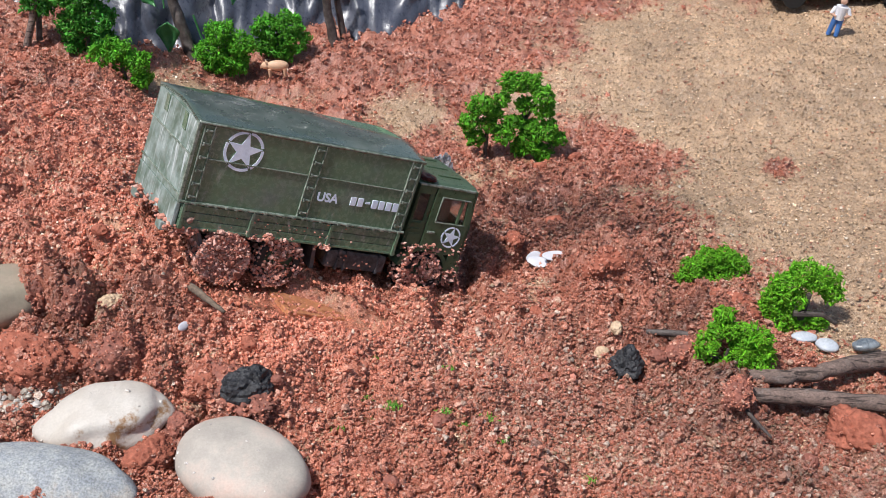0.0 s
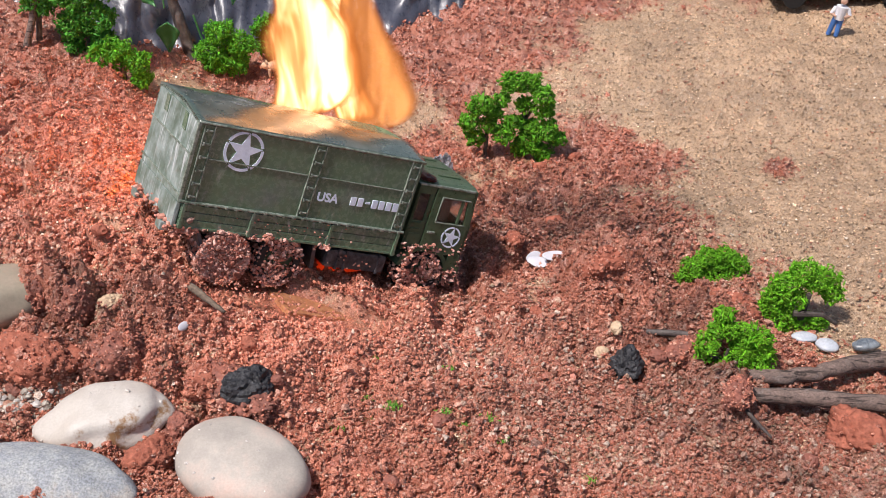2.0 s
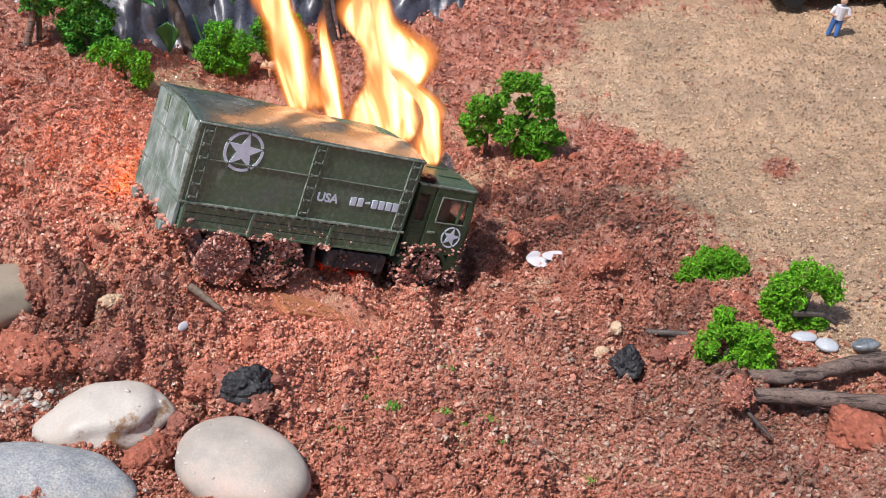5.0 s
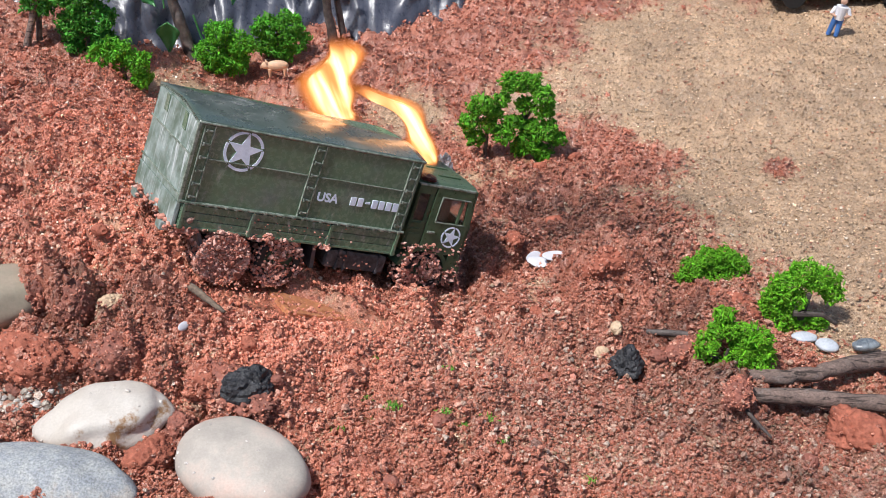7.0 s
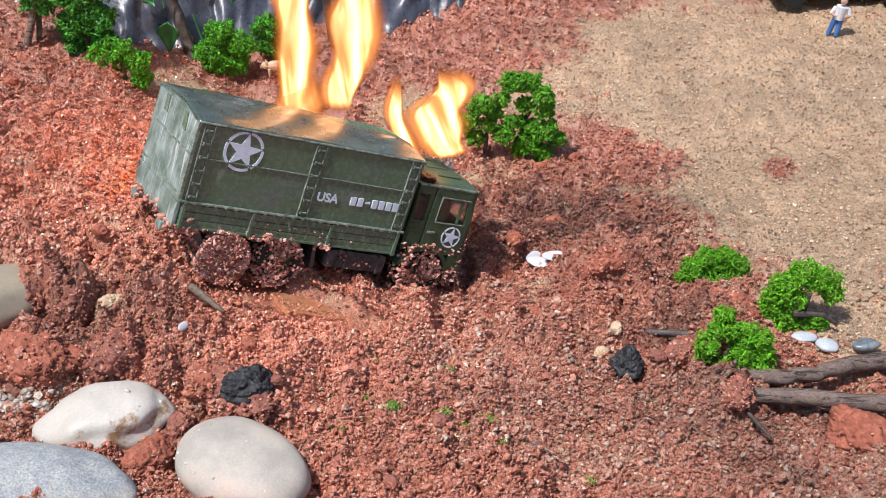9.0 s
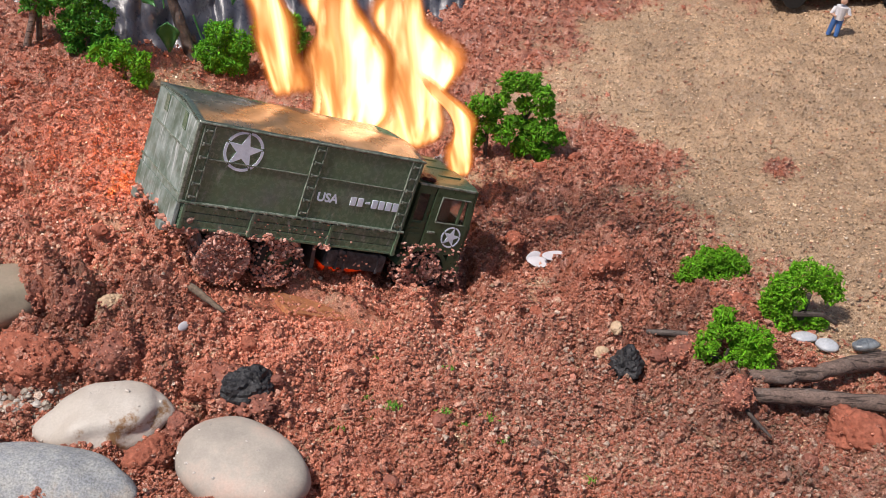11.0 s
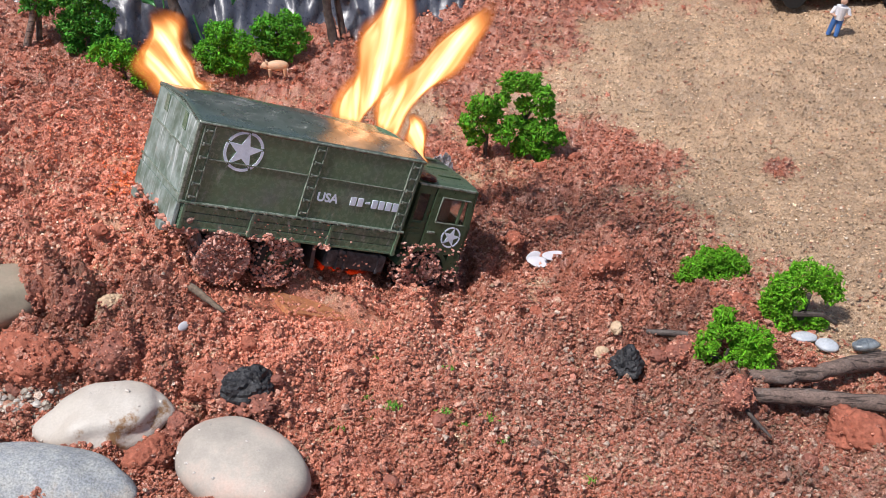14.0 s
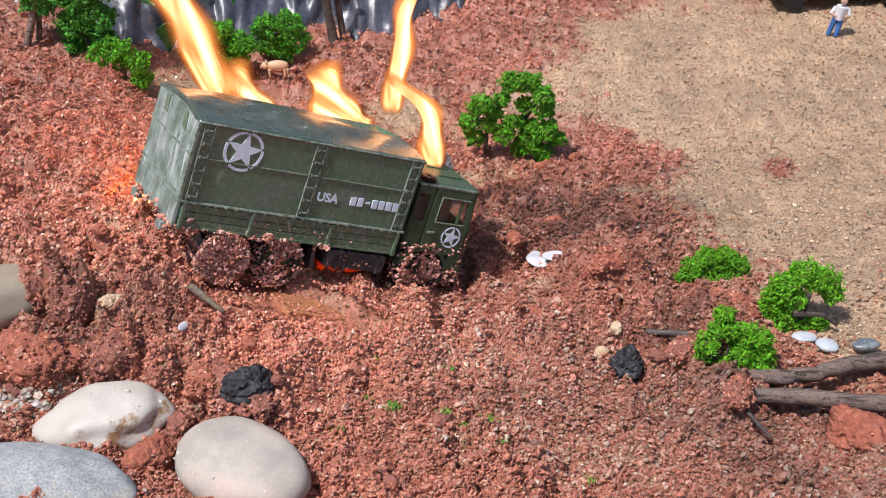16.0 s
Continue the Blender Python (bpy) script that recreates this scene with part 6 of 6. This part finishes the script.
        (2.5, -0.0037, 0.4, -0.072, -4), (3.0, -0.0037, 0.398, 0.0321, -15), (3.5, -0.0037, 0.4, -0.072, -4), (4.0, -0.0037, 0.4, -0.072, -4), (4.2, -0.0037, 0.4, -0.072, -4),
        (5.0, -0.0037, 0.4, -0.072, -4), (5.7, -0.0037, 0.4, -0.072, -4), (6.3, -0.0099, 0.4261, -0.072, -3), (6.5, -0.0099, 0.4261, -0.072, -3), (7.0, -0.0099, 0.4261, -0.072, -3),
        (7.5, -0.0099, 0.4261, -0.072, -3), (8.0, -0.0099, 0.4261, -0.072, -3), (8.5, -0.0099, 0.4261, -0.072, -3), (9.0, -0.0099, 0.4261, 0.0043, -12), (9.2, -0.0113, 0.4261, 0.0076, -8),
        (10.0, -0.0113, 0.4261, -0.072, -2), (10.7, -0.0149, 0.4244, -0.072, -4), (11.3, -0.0149, 0.4244, -0.072, -4), (11.5, -0.0149, 0.4244, 0.0159, -18), (12.0, -0.0149, 0.4244, -0.072, -4),
        (12.5, -0.0149, 0.4244, -0.072, -4), (13.0, 0.0011, 0.4, -0.072, -5), (13.5, 0.0011, 0.398, 0.0158, -20), (14.0, 0.0011, 0.4, -0.072, -5), (14.5, -0.0102, 0.4262, 0.0139, -11),
        (15.0, -0.0181, 0.4244, 0.0335, 2), (15.5, -0.0181, 0.4244, -0.072, 0), (16.0, -0.0199, 0.4239, 0.0446, 8),
    ],
    "S0": [
        (0.0, -0.0474, 0.4153, -0.048, 0), (0.5, -0.0474, 0.4153, -0.048, 0), (1.0, -0.0474, 0.4153, -0.048, 0), (1.5, -0.0474, 0.4153, -0.048, 0), (2.0, -0.0474, 0.4153, -0.048, 0),
        (2.5, -0.0474, 0.4153, -0.048, 0), (3.0, -0.0474, 0.4153, -0.048, 0), (3.5, -0.0474, 0.4153, -0.048, 0), (4.0, -0.0474, 0.4153, -0.048, 0), (4.2, -0.0474, 0.4153, -0.048, 0),
        (5.0, -0.0474, 0.4153, -0.048, 0), (5.7, -0.0474, 0.4153, 0.0467, -1), (6.3, -0.0612, 0.4121, 0.0411, 12), (6.5, -0.0612, 0.4121, -0.048, 3), (7.0, -0.0486, 0.4153, -0.048, 4),
        (7.5, -0.0486, 0.4153, 0.0446, 16), (8.0, -0.0486, 0.4153, -0.048, 4), (8.5, -0.0525, 0.414, 0.0494, 29), (9.0, -0.042, 0.414, 0.036, -37), (9.2, -0.0439, 0.414, 0.0349, -30),
        (10.0, -0.0439, 0.414, -0.048, -8), (10.7, -0.0439, 0.414, -0.048, -8), (11.3, -0.0633, 0.4095, -0.048, -3), (11.5, -0.0633, 0.4095, -0.048, -3), (12.0, -0.0633, 0.4095, -0.048, -3),
        (12.5, -0.0633, 0.4095, -0.048, -3), (13.0, -0.0633, 0.4095, 0.066, -12), (13.5, -0.0633, 0.4095, -0.048, -3), (14.0, -0.087, 0.4015, 0.0613, -28), (14.5, -0.087, 0.4015, -0.048, -7),
        (15.0, -0.087, 0.4015, -0.048, -7), (15.5, -0.0565, 0.4095, -0.048, -13), (16.0, -0.0565, 0.4095, 0.046, -51),
    ],
    "S1": [
        (0.0, -0.0238, 0.4223, -0.048, -3), (0.5, -0.0238, 0.4223, -0.048, -3), (1.0, -0.0238, 0.4223, -0.048, -3), (1.5, -0.0238, 0.4223, -0.048, -3), (2.0, -0.0238, 0.4223, -0.048, -3),
        (2.5, -0.0238, 0.4223, -0.048, -3), (3.0, -0.0238, 0.4223, -0.048, -3), (3.5, -0.0238, 0.4223, -0.048, -3), (4.0, -0.0238, 0.4223, -0.048, -3), (4.2, -0.0238, 0.4223, -0.048, -3),
        (5.0, -0.0238, 0.4223, -0.048, -3), (5.7, -0.0238, 0.4223, -0.048, -3), (6.3, -0.0238, 0.4223, 0.0376, -12), (6.5, -0.0227, 0.4223, 0.0354, -17), (7.0, -0.0356, 0.4187, 0.0441, -13),
        (7.5, -0.0356, 0.4187, -0.048, -3), (8.0, -0.0346, 0.42, 0.0312, 5), (8.5, -0.0346, 0.42, -0.048, 1), (9.0, 0.0049, 0.398, 0.0403, -15), (9.2, 0.0049, 0.4, -0.048, -4),
        (10.0, 0.0049, 0.4, -0.048, -4), (10.7, 0.0049, 0.4, -0.048, -4), (11.3, 0.0049, 0.4, -0.048, -4), (11.5, 0.0049, 0.4, -0.048, -4), (12.0, 0.0049, 0.4, -0.048, -4),
        (12.5, 0.0049, 0.4, -0.048, -4), (13.0, -0.0275, 0.4204, -0.048, -12), (13.5, -0.0275, 0.4204, -0.048, -12), (14.0, -0.0275, 0.4204, -0.048, -12), (14.5, -0.0275, 0.4204, -0.048, -12),
        (15.0, -0.0275, 0.4204, -0.048, -12), (15.5, -0.0275, 0.4204, -0.048, -12), (16.0, -0.0275, 0.4204, 0.0403, -49),
    ],
    "P0": [
        (0.0, -0.0013, 0.4, -0.034, -4), (0.5, -0.0013, 0.398, 0.0324, -16), (1.0, -0.0013, 0.4, -0.034, -4), (1.5, -0.0013, 0.4, -0.034, -4), (2.0, 0.0052, 0.4, -0.034, -3),
        (2.5, 0.0052, 0.4, -0.034, -3), (3.0, 0.0052, 0.398, 0.0215, -13), (3.5, 0.0052, 0.4, -0.034, -3), (4.0, 0.0052, 0.4, -0.034, -3), (4.2, 0.0052, 0.4, -0.034, -3),
        (5.0, 0.0083, 0.4, -0.034, -2), (5.7, 0.0083, 0.4, -0.034, -2), (6.3, 0.0083, 0.398, 0.0276, -9), (6.5, 0.0083, 0.4, -0.034, -2), (7.0, 0.0083, 0.4, -0.034, -2),
        (7.5, -0.0069, 0.4, -0.034, 9), (8.0, -0.0069, 0.398, 0.0281, 35), (8.5, -0.0025, 0.398, 0.0314, -29), (9.0, -0.0025, 0.4, -0.034, -7), (9.2, -0.0025, 0.4, -0.034, -7),
        (10.0, -0.0025, 0.4, -0.034, -7), (10.7, -0.0025, 0.4, -0.034, -7), (11.3, -0.0064, 0.4, -0.034, -4), (11.5, -0.0064, 0.4, -0.034, -4), (12.0, -0.0064, 0.4, -0.034, -4),
        (12.5, -0.0064, 0.4, -0.034, -4), (13.0, -0.0064, 0.4, -0.034, -4), (13.5, -0.0064, 0.4, -0.034, -4), (14.0, -0.0064, 0.398, 0.037, -18), (14.5, -0.0005, 0.398, 0.0263, -25),
        (15.0, -0.0005, 0.4, -0.034, -6), (15.5, -0.0005, 0.4, -0.034, -6), (16.0, -0.0005, 0.4, -0.034, -6),
    ],
    "P1": [
        (0.0, -0.0685, 0.4087, -0.034, 1), (0.5, -0.0685, 0.4087, -0.034, 1), (1.0, -0.0685, 0.4087, -0.034, 1), (1.5, -0.0685, 0.4087, -0.034, 1), (2.0, -0.0685, 0.4087, -0.034, 1),
        (2.5, -0.0685, 0.4087, -0.034, 1), (3.0, -0.0685, 0.4087, -0.034, 1), (3.5, -0.0685, 0.4087, -0.034, 1), (4.0, -0.0685, 0.4087, -0.034, 1), (4.2, -0.0685, 0.4087, -0.034, 1),
        (5.0, -0.0685, 0.4087, -0.034, 1), (5.7, -0.0685, 0.4087, -0.034, 1), (6.3, -0.0685, 0.4087, -0.034, 1), (6.5, -0.0685, 0.4087, 0.0476, 3), (7.0, -0.0685, 0.4087, -0.034, 1),
        (7.5, -0.0685, 0.4087, -0.034, 1), (8.0, 0.0052, 0.4, -0.034, -3), (8.5, 0.0052, 0.398, 0.0304, -13), (9.0, 0.0052, 0.4, -0.034, -3), (9.2, 0.0052, 0.4, -0.034, -3),
        (10.0, 0.0052, 0.4, -0.034, -3), (10.7, 0.0095, 0.428, -0.034, -3), (11.3, 0.0095, 0.428, -0.034, -3), (11.5, 0.0095, 0.428, -0.034, -3), (12.0, 0.0095, 0.428, -0.034, -3),
        (12.5, 0.0095, 0.428, 0.055, -12), (13.0, 0.0095, 0.428, -0.034, -3), (13.5, 0.0095, 0.428, -0.034, -3), (14.0, 0.0095, 0.428, -0.034, -3), (14.5, 0.0095, 0.428, -0.034, -3),
        (15.0, 0.0095, 0.428, -0.034, -3), (15.5, 0.0095, 0.428, -0.034, -3), (16.0, 0.0095, 0.428, -0.034, -3),
    ],
    "P2": [
        (0.0, -0.0498, 0.4143, -0.034, -2), (0.5, -0.0498, 0.4143, -0.034, -2), (1.0, -0.0498, 0.4143, -0.034, -2), (1.5, -0.0498, 0.4143, -0.034, -2), (2.0, -0.0498, 0.4143, -0.034, -2),
        (2.5, -0.0498, 0.4143, -0.034, -2), (3.0, -0.0498, 0.4143, -0.034, -2), (3.5, -0.0498, 0.4143, -0.034, -2), (4.0, -0.0498, 0.4143, -0.034, -2), (4.2, -0.0498, 0.4143, -0.034, -2),
        (5.0, -0.0498, 0.4143, -0.034, -2), (5.7, -0.0498, 0.4143, -0.034, -2), (6.3, -0.0498, 0.4143, -0.034, -2), (6.5, -0.0498, 0.4143, 0.0426, -8), (7.0, -0.0498, 0.4143, -0.034, -2),
        (7.5, -0.0248, 0.421, -0.034, -8), (8.0, -0.0248, 0.421, 0.0359, -31), (8.5, -0.0221, 0.4239, 0.0294, 10), (9.0, -0.0221, 0.4239, -0.034, 2), (9.2, -0.0221, 0.4239, -0.034, 2),
        (10.0, -0.0221, 0.4239, -0.034, 2), (10.7, -0.0221, 0.4239, -0.034, 2), (11.3, -0.0221, 0.4239, -0.034, 2), (11.5, -0.0221, 0.4239, -0.034, 2), (12.0, -0.027, 0.4216, -0.034, 0),
        (12.5, -0.027, 0.4216, -0.034, 0), (13.0, -0.027, 0.4216, -0.034, 0), (13.5, -0.027, 0.4216, -0.034, 0), (14.0, -0.027, 0.4216, -0.034, 0), (14.5, -0.027, 0.4216, 0.0397, 1),
        (15.0, -0.027, 0.4216, -0.034, 0), (15.5, -0.027, 0.4216, -0.034, 0), (16.0, -0.027, 0.4216, -0.034, 0),
    ],
    "C0": [
        (0.0, 0.0043, 0.4, -0.057, -5), (0.5, 0.0043, 0.398, 0.0343, -19), (1.0, 0.0043, 0.4, -0.057, -5), (1.5, -0.0068, 0.398, 0.0352, -11), (2.0, -0.0068, 0.4, -0.057, -3),
        (2.5, -0.0068, 0.4, -0.057, -3), (3.0, -0.0043, 0.4, -0.057, 0), (3.5, -0.0043, 0.398, 0.0352, -2), (4.0, -0.0051, 0.398, 0.0352, -3), (4.2, -0.0051, 0.398, 0.0352, -1),
        (5.0, -0.0043, 0.398, 0.0352, -5), (5.7, -0.0043, 0.398, 0.0352, -11), (6.3, -0.0043, 0.398, 0.0361, -17), (6.5, -0.0035, 0.398, 0.0352, -18), (7.0, -0.0035, 0.398, 0.0352, -26),
        (7.5, -0.0027, 0.398, 0.0343, -21), (8.0, -0.0035, 0.398, 0.0352, 8), (8.5, -0.0035, 0.4, -0.057, 2), (9.0, -0.0035, 0.4, -0.057, 2), (9.2, -0.0043, 0.4, -0.057, -1),
        (10.0, -0.0043, 0.398, 0.0352, -3), (10.7, 0.0081, 0.4, -0.057, -3), (11.3, 0.0081, 0.398, 0.0283, -11), (11.5, 0.0123, 0.398, 0.0259, -16), (12.0, 0.0123, 0.4, -0.057, -4),
        (12.5, -0.0035, 0.398, 0.0352, -25), (13.0, -0.0068, 0.398, 0.0343, -6), (13.5, -0.0068, 0.4, -0.057, -2), (14.0, -0.0068, 0.4, -0.057, -2), (14.5, -0.0027, 0.4, -0.057, -1),
        (15.0, -0.0027, 0.398, 0.0343, -5), (15.5, -0.0019, 0.398, 0.0352, -26), (16.0, -0.0027, 0.398, 0.0343, -10),
    ],
    "H0": [
        (0.0, -0.0327, 0.442, -0.082, 1), (0.5, -0.0327, 0.442, -0.082, 1), (1.0, -0.0327, 0.442, -0.082, 1), (1.5, -0.0327, 0.442, -0.082, 1), (2.0, -0.0327, 0.442, 0.0304, 5),
        (2.5, -0.0214, 0.442, 0.0284, 1), (3.0, -0.0227, 0.442, 0.0284, 1), (3.5, -0.037, 0.442, 0.0318, 2), (4.0, -0.0347, 0.442, 0.0318, 2), (4.2, -0.0347, 0.442, 0.0318, 2),
        (5.0, -0.0347, 0.442, -0.082, 0), (5.7, -0.0347, 0.442, -0.082, 0), (6.3, -0.0347, 0.442, -0.082, 0), (6.5, -0.0347, 0.442, -0.082, 0), (7.0, -0.0347, 0.442, -0.082, 0),
        (7.5, -0.0392, 0.442, -0.082, 1), (8.0, -0.0392, 0.442, -0.082, 1), (8.5, -0.0392, 0.442, -0.082, 1), (9.0, -0.0392, 0.442, -0.082, 1), (9.2, -0.0392, 0.442, -0.082, 1),
        (10.0, -0.0392, 0.442, 0.0343, 4), (10.7, -0.0369, 0.442, 0.0343, 2), (11.3, -0.0325, 0.442, 0.0318, 2), (11.5, -0.037, 0.442, 0.0318, 2), (12.0, -0.037, 0.442, -0.082, 0),
        (12.5, -0.037, 0.442, -0.082, 0), (13.0, -0.037, 0.442, -0.082, 0), (13.5, -0.037, 0.442, -0.082, 0), (14.0, -0.037, 0.442, -0.082, 0), (14.5, -0.037, 0.442, -0.082, 0),
        (15.0, -0.037, 0.442, -0.082, 0), (15.5, -0.037, 0.442, -0.082, 0), (16.0, -0.037, 0.442, -0.082, 0),
    ],
    "T12": [
        (0, -0.0936, 0.3796, 0.006, 0), (0.5, -0.0936, 0.3796, 0.022, 0), (1.0, -0.0936, 0.3796, 0.0188, 0), (1.5, -0.0936, 0.3796, 0.0252, 0), (2.0, -0.0936, 0.3796, 0.0348, 0),
        (2.5, -0.0936, 0.3796, 0.0348, 0), (3.0, -0.0936, 0.3796, 0.0348, 0), (3.5, -0.0936, 0.3796, 0.038, 0), (4.0, -0.0936, 0.3796, 0.038, 0), (4.2, -0.0936, 0.3796, 0.038, 0),
        (5.0, -0.0936, 0.3796, 0.0284, 0), (5.7, -0.0936, 0.3796, 0.0156, 0), (6.3, -0.0936, 0.3796, 0.0092, 0), (6.5, -0.0936, 0.3796, 0.006, 0), (7.0, -0.0936, 0.3796, 0.006, 0),
        (7.5, -0.0936, 0.3796, 0.006, 0), (8.0, -0.0936, 0.3796, 0.006, 0), (8.5, -0.0936, 0.3796, 0.0092, 0), (9.0, -0.0936, 0.3796, 0.022, 0), (9.2, -0.0936, 0.3796, 0.0316, 0),
        (10.0, -0.0936, 0.3796, 0.0348, 0), (10.7, -0.0936, 0.3796, 0.038, 0), (11.3, -0.0936, 0.3796, 0.038, 0), (11.5, -0.0936, 0.3796, 0.038, 0), (12.0, -0.0936, 0.3796, 0.0348, 0),
        (12.5, -0.0936, 0.3796, 0.0364, 0), (13.0, -0.0936, 0.3796, 0.0348, 0), (13.5, -0.0936, 0.3796, 0.0316, 0), (14.0, -0.0936, 0.3796, 0.0316, 0), (14.5, -0.0936, 0.3796, 0.0332, 0),
        (15.0, -0.0936, 0.3796, 0.0252, 0), (15.5, -0.0936, 0.3796, 0.0284, 0), (16.0, -0.0936, 0.3796, 0.0348, 0),
    ],
    "T13": [
        (0, -0.0437, 0.3683, -0.0032, 0), (0.5, -0.0437, 0.3683, 0.0028, 0), (1.0, -0.0437, 0.3683, 0.0016, 0), (1.5, -0.0437, 0.3683, 0.004, 0), (2.0, -0.0437, 0.3683, 0.0076, 0),
        (2.5, -0.0437, 0.3683, 0.0076, 0), (3.0, -0.0437, 0.3683, 0.0076, 0), (3.5, -0.0437, 0.3683, 0.0088, 0), (4.0, -0.0437, 0.3683, 0.0088, 0), (4.2, -0.0437, 0.3683, 0.0088, 0),
        (5.0, -0.0437, 0.3683, 0.0052, 0), (5.7, -0.0437, 0.3683, 0.001, 0), (6.3, -0.0437, 0.3683, 0.001, 0), (6.5, -0.0437, 0.3683, 0.001, 0), (7.0, -0.0437, 0.3683, 0.001, 0),
        (7.5, -0.0437, 0.3683, 0.001, 0), (8.0, -0.0437, 0.3683, 0.001, 0), (8.5, -0.0437, 0.3683, 0.001, 0), (9.0, -0.0437, 0.3683, 0.0028, 0), (9.2, -0.0437, 0.3683, 0.0064, 0),
        (10.0, -0.0437, 0.3683, 0.0076, 0), (10.7, -0.0437, 0.3683, 0.0088, 0), (11.3, -0.0437, 0.3683, 0.0088, 0), (11.5, -0.0437, 0.3683, 0.0088, 0), (12.0, -0.0437, 0.3683, 0.0076, 0),
        (12.5, -0.0437, 0.3683, 0.0082, 0), (13.0, -0.0437, 0.3683, 0.0076, 0), (13.5, -0.0437, 0.3683, 0.0064, 0), (14.0, -0.0437, 0.3683, 0.0064, 0), (14.5, -0.0437, 0.3683, 0.007, 0),
        (15.0, -0.0437, 0.3683, 0.004, 0), (15.5, -0.0437, 0.3683, 0.0052, 0), (16.0, -0.0437, 0.3683, 0.0076, 0),
    ],
}

FLAMES = {}
for key, (tall, wide, bend, seed, belly) in TONGUES.items():
    fl = thing("flame", pose(*FIRE[key][0][1:4]), "wide orange haze of flame above the truck" if key == "H0" else "low orange flame at the foot of the truck" if key in ("T12", "T13") else "flickering yellow and orange tongue of flame behind the truck", "flame", "flames")
    tongue("veil", tall * 1.05, wide * 1.5, bend, seed, {"H0": DIM, "T13": EMBER}.get(key, VEIL), fl, belly, grow=0.8 if wide > 0.02 else 1.0)
    if key != "H0":
        tongue("core", tall, wide, bend, seed, {"T12": HOT, "T13": EMBER}.get(key, CORE), fl, belly)
    FLAMES[key] = fl


def roof_glow_bed(x0, x1):
    """An unseen low ridge of flame along the far foot of the cover roof, below its edge as the camera sees it, added so
    that the roof reflects orange.
    """
    fl = thing("flame", TRUCK @ pose(0.5 * (x0 + x1), W + 0.006, H - 0.062), "unseen bed of orange fire added for the cover roof's reflection", "flame", "flames")
    n, na = 24, 12
    verts, flow, faces = [], [], []
    for i in range(n + 1):
        u = i / n
        r = 0.0035 * math.sqrt(max(0.02, 1 - (2 * u - 1) ** 4))
        top = 0.016 + 0.0006 * math.sin(u * 17) + 0.0004 * math.sin(u * 41 + 1)
        for k in range(na):
            a = 2 * math.pi * k / na
            verts.append(((u - 0.5) * (x1 - x0), r * math.cos(a), top * (0.5 + 0.5 * math.sin(a))))
            flow.append((0.2, 0.2 + 0.3 * (0.5 + 0.5 * math.sin(a)), 0.0))
    for i in range(n):
        for k in range(na):
            faces.append((i * na + k, i * na + (k + 1) % na, (i + 1) * na + (k + 1) % na, (i + 1) * na + k))
    me = mesh_from("core", np.array(verts), np.array(faces), smooth=True)
    at = me.attributes.new("flow", "FLOAT_VECTOR", "POINT")
    at.data.foreach_set("vector", np.array(flow, dtype=np.float32).ravel())
    me.materials.append(BED)
    ob = new("core", me)
    ob.parent = fl
    return fl


# seconds at which the added bed of fire stands at the roof's edge (1) or has sunk (0), front and rear
BED_ROWS = [(0.0, 0, 0), (0.3, 1, 0.3), (0.5, 0.9, 0.1), (1.0, 0.7, 0.2), (1.5, 1, 0.7), (2.0, 1, 1), (4.2, 1, 1), (5.2, 0.9, 0.5), (6.3, 0.7, 0.0), (7.0, 0.6, 0), (7.5, 0.6, 0), (8.0, 0.4, 0), (8.4, 0, 0), (8.7, 0.2, 0),
            (9.0, 1, 1), (11.3, 1, 1), (12.5, 1, 1), (13.0, 1, 0.7), (13.5, 0.9, 0.2), (14.0, 0.7, 0), (14.5, 0.7, 0.3), (15.0, 0.8, 0.3), (15.5, 0.7, 0.3), (16.0, 0.6, 0.3)]
BEDS = [roof_glow_bed(0.040, 0.080), roof_glow_bed(0.003, 0.044)]


def motions():
    for side, fl in enumerate(BEDS):
        walk(fl, [(row[0], TRUCK @ pose((0.060, 0.0235)[side], W + 0.0055, H - 0.062 + 0.0438 * row[1 + side])) for row in BED_ROWS])
    for key, fl in FLAMES.items():
        rnd = random.Random(key)
        keys = FIRE[key]
        rows = []
        for (t0, x0, y0, z0, a0), (t1, x1, y1, z1, a1) in zip(keys, keys[1:]):
            n = max(1, round((t1 - t0) / 0.1))
            for i in range(n):
                u = i / n
                u = u * u * (3 - 2 * u)
                rise = 1 - (1 - u) ** 4 if z1 > z0 + 0.03 else u ** 4 if z1 < z0 - 0.03 else u
                k = 0.0 if i == 0 else 1.0
                rows.append((t0 + (t1 - t0) * i / n, pose(x0 + (x1 - x0) * u + k * rnd.gauss(0, 0.0018), y0 + (y1 - y0) * u,
                                                          z0 + (z1 - z0) * rise + k * rnd.gauss(0, 0.0035), 0, a0 + (a1 - a0) * u + k * rnd.gauss(0, 4), 0)))
        t, x, y, z, a = keys[-1]
        rows.append((t, pose(x, y, z, 0, a, 0)))
        walk(fl, rows)


motions()
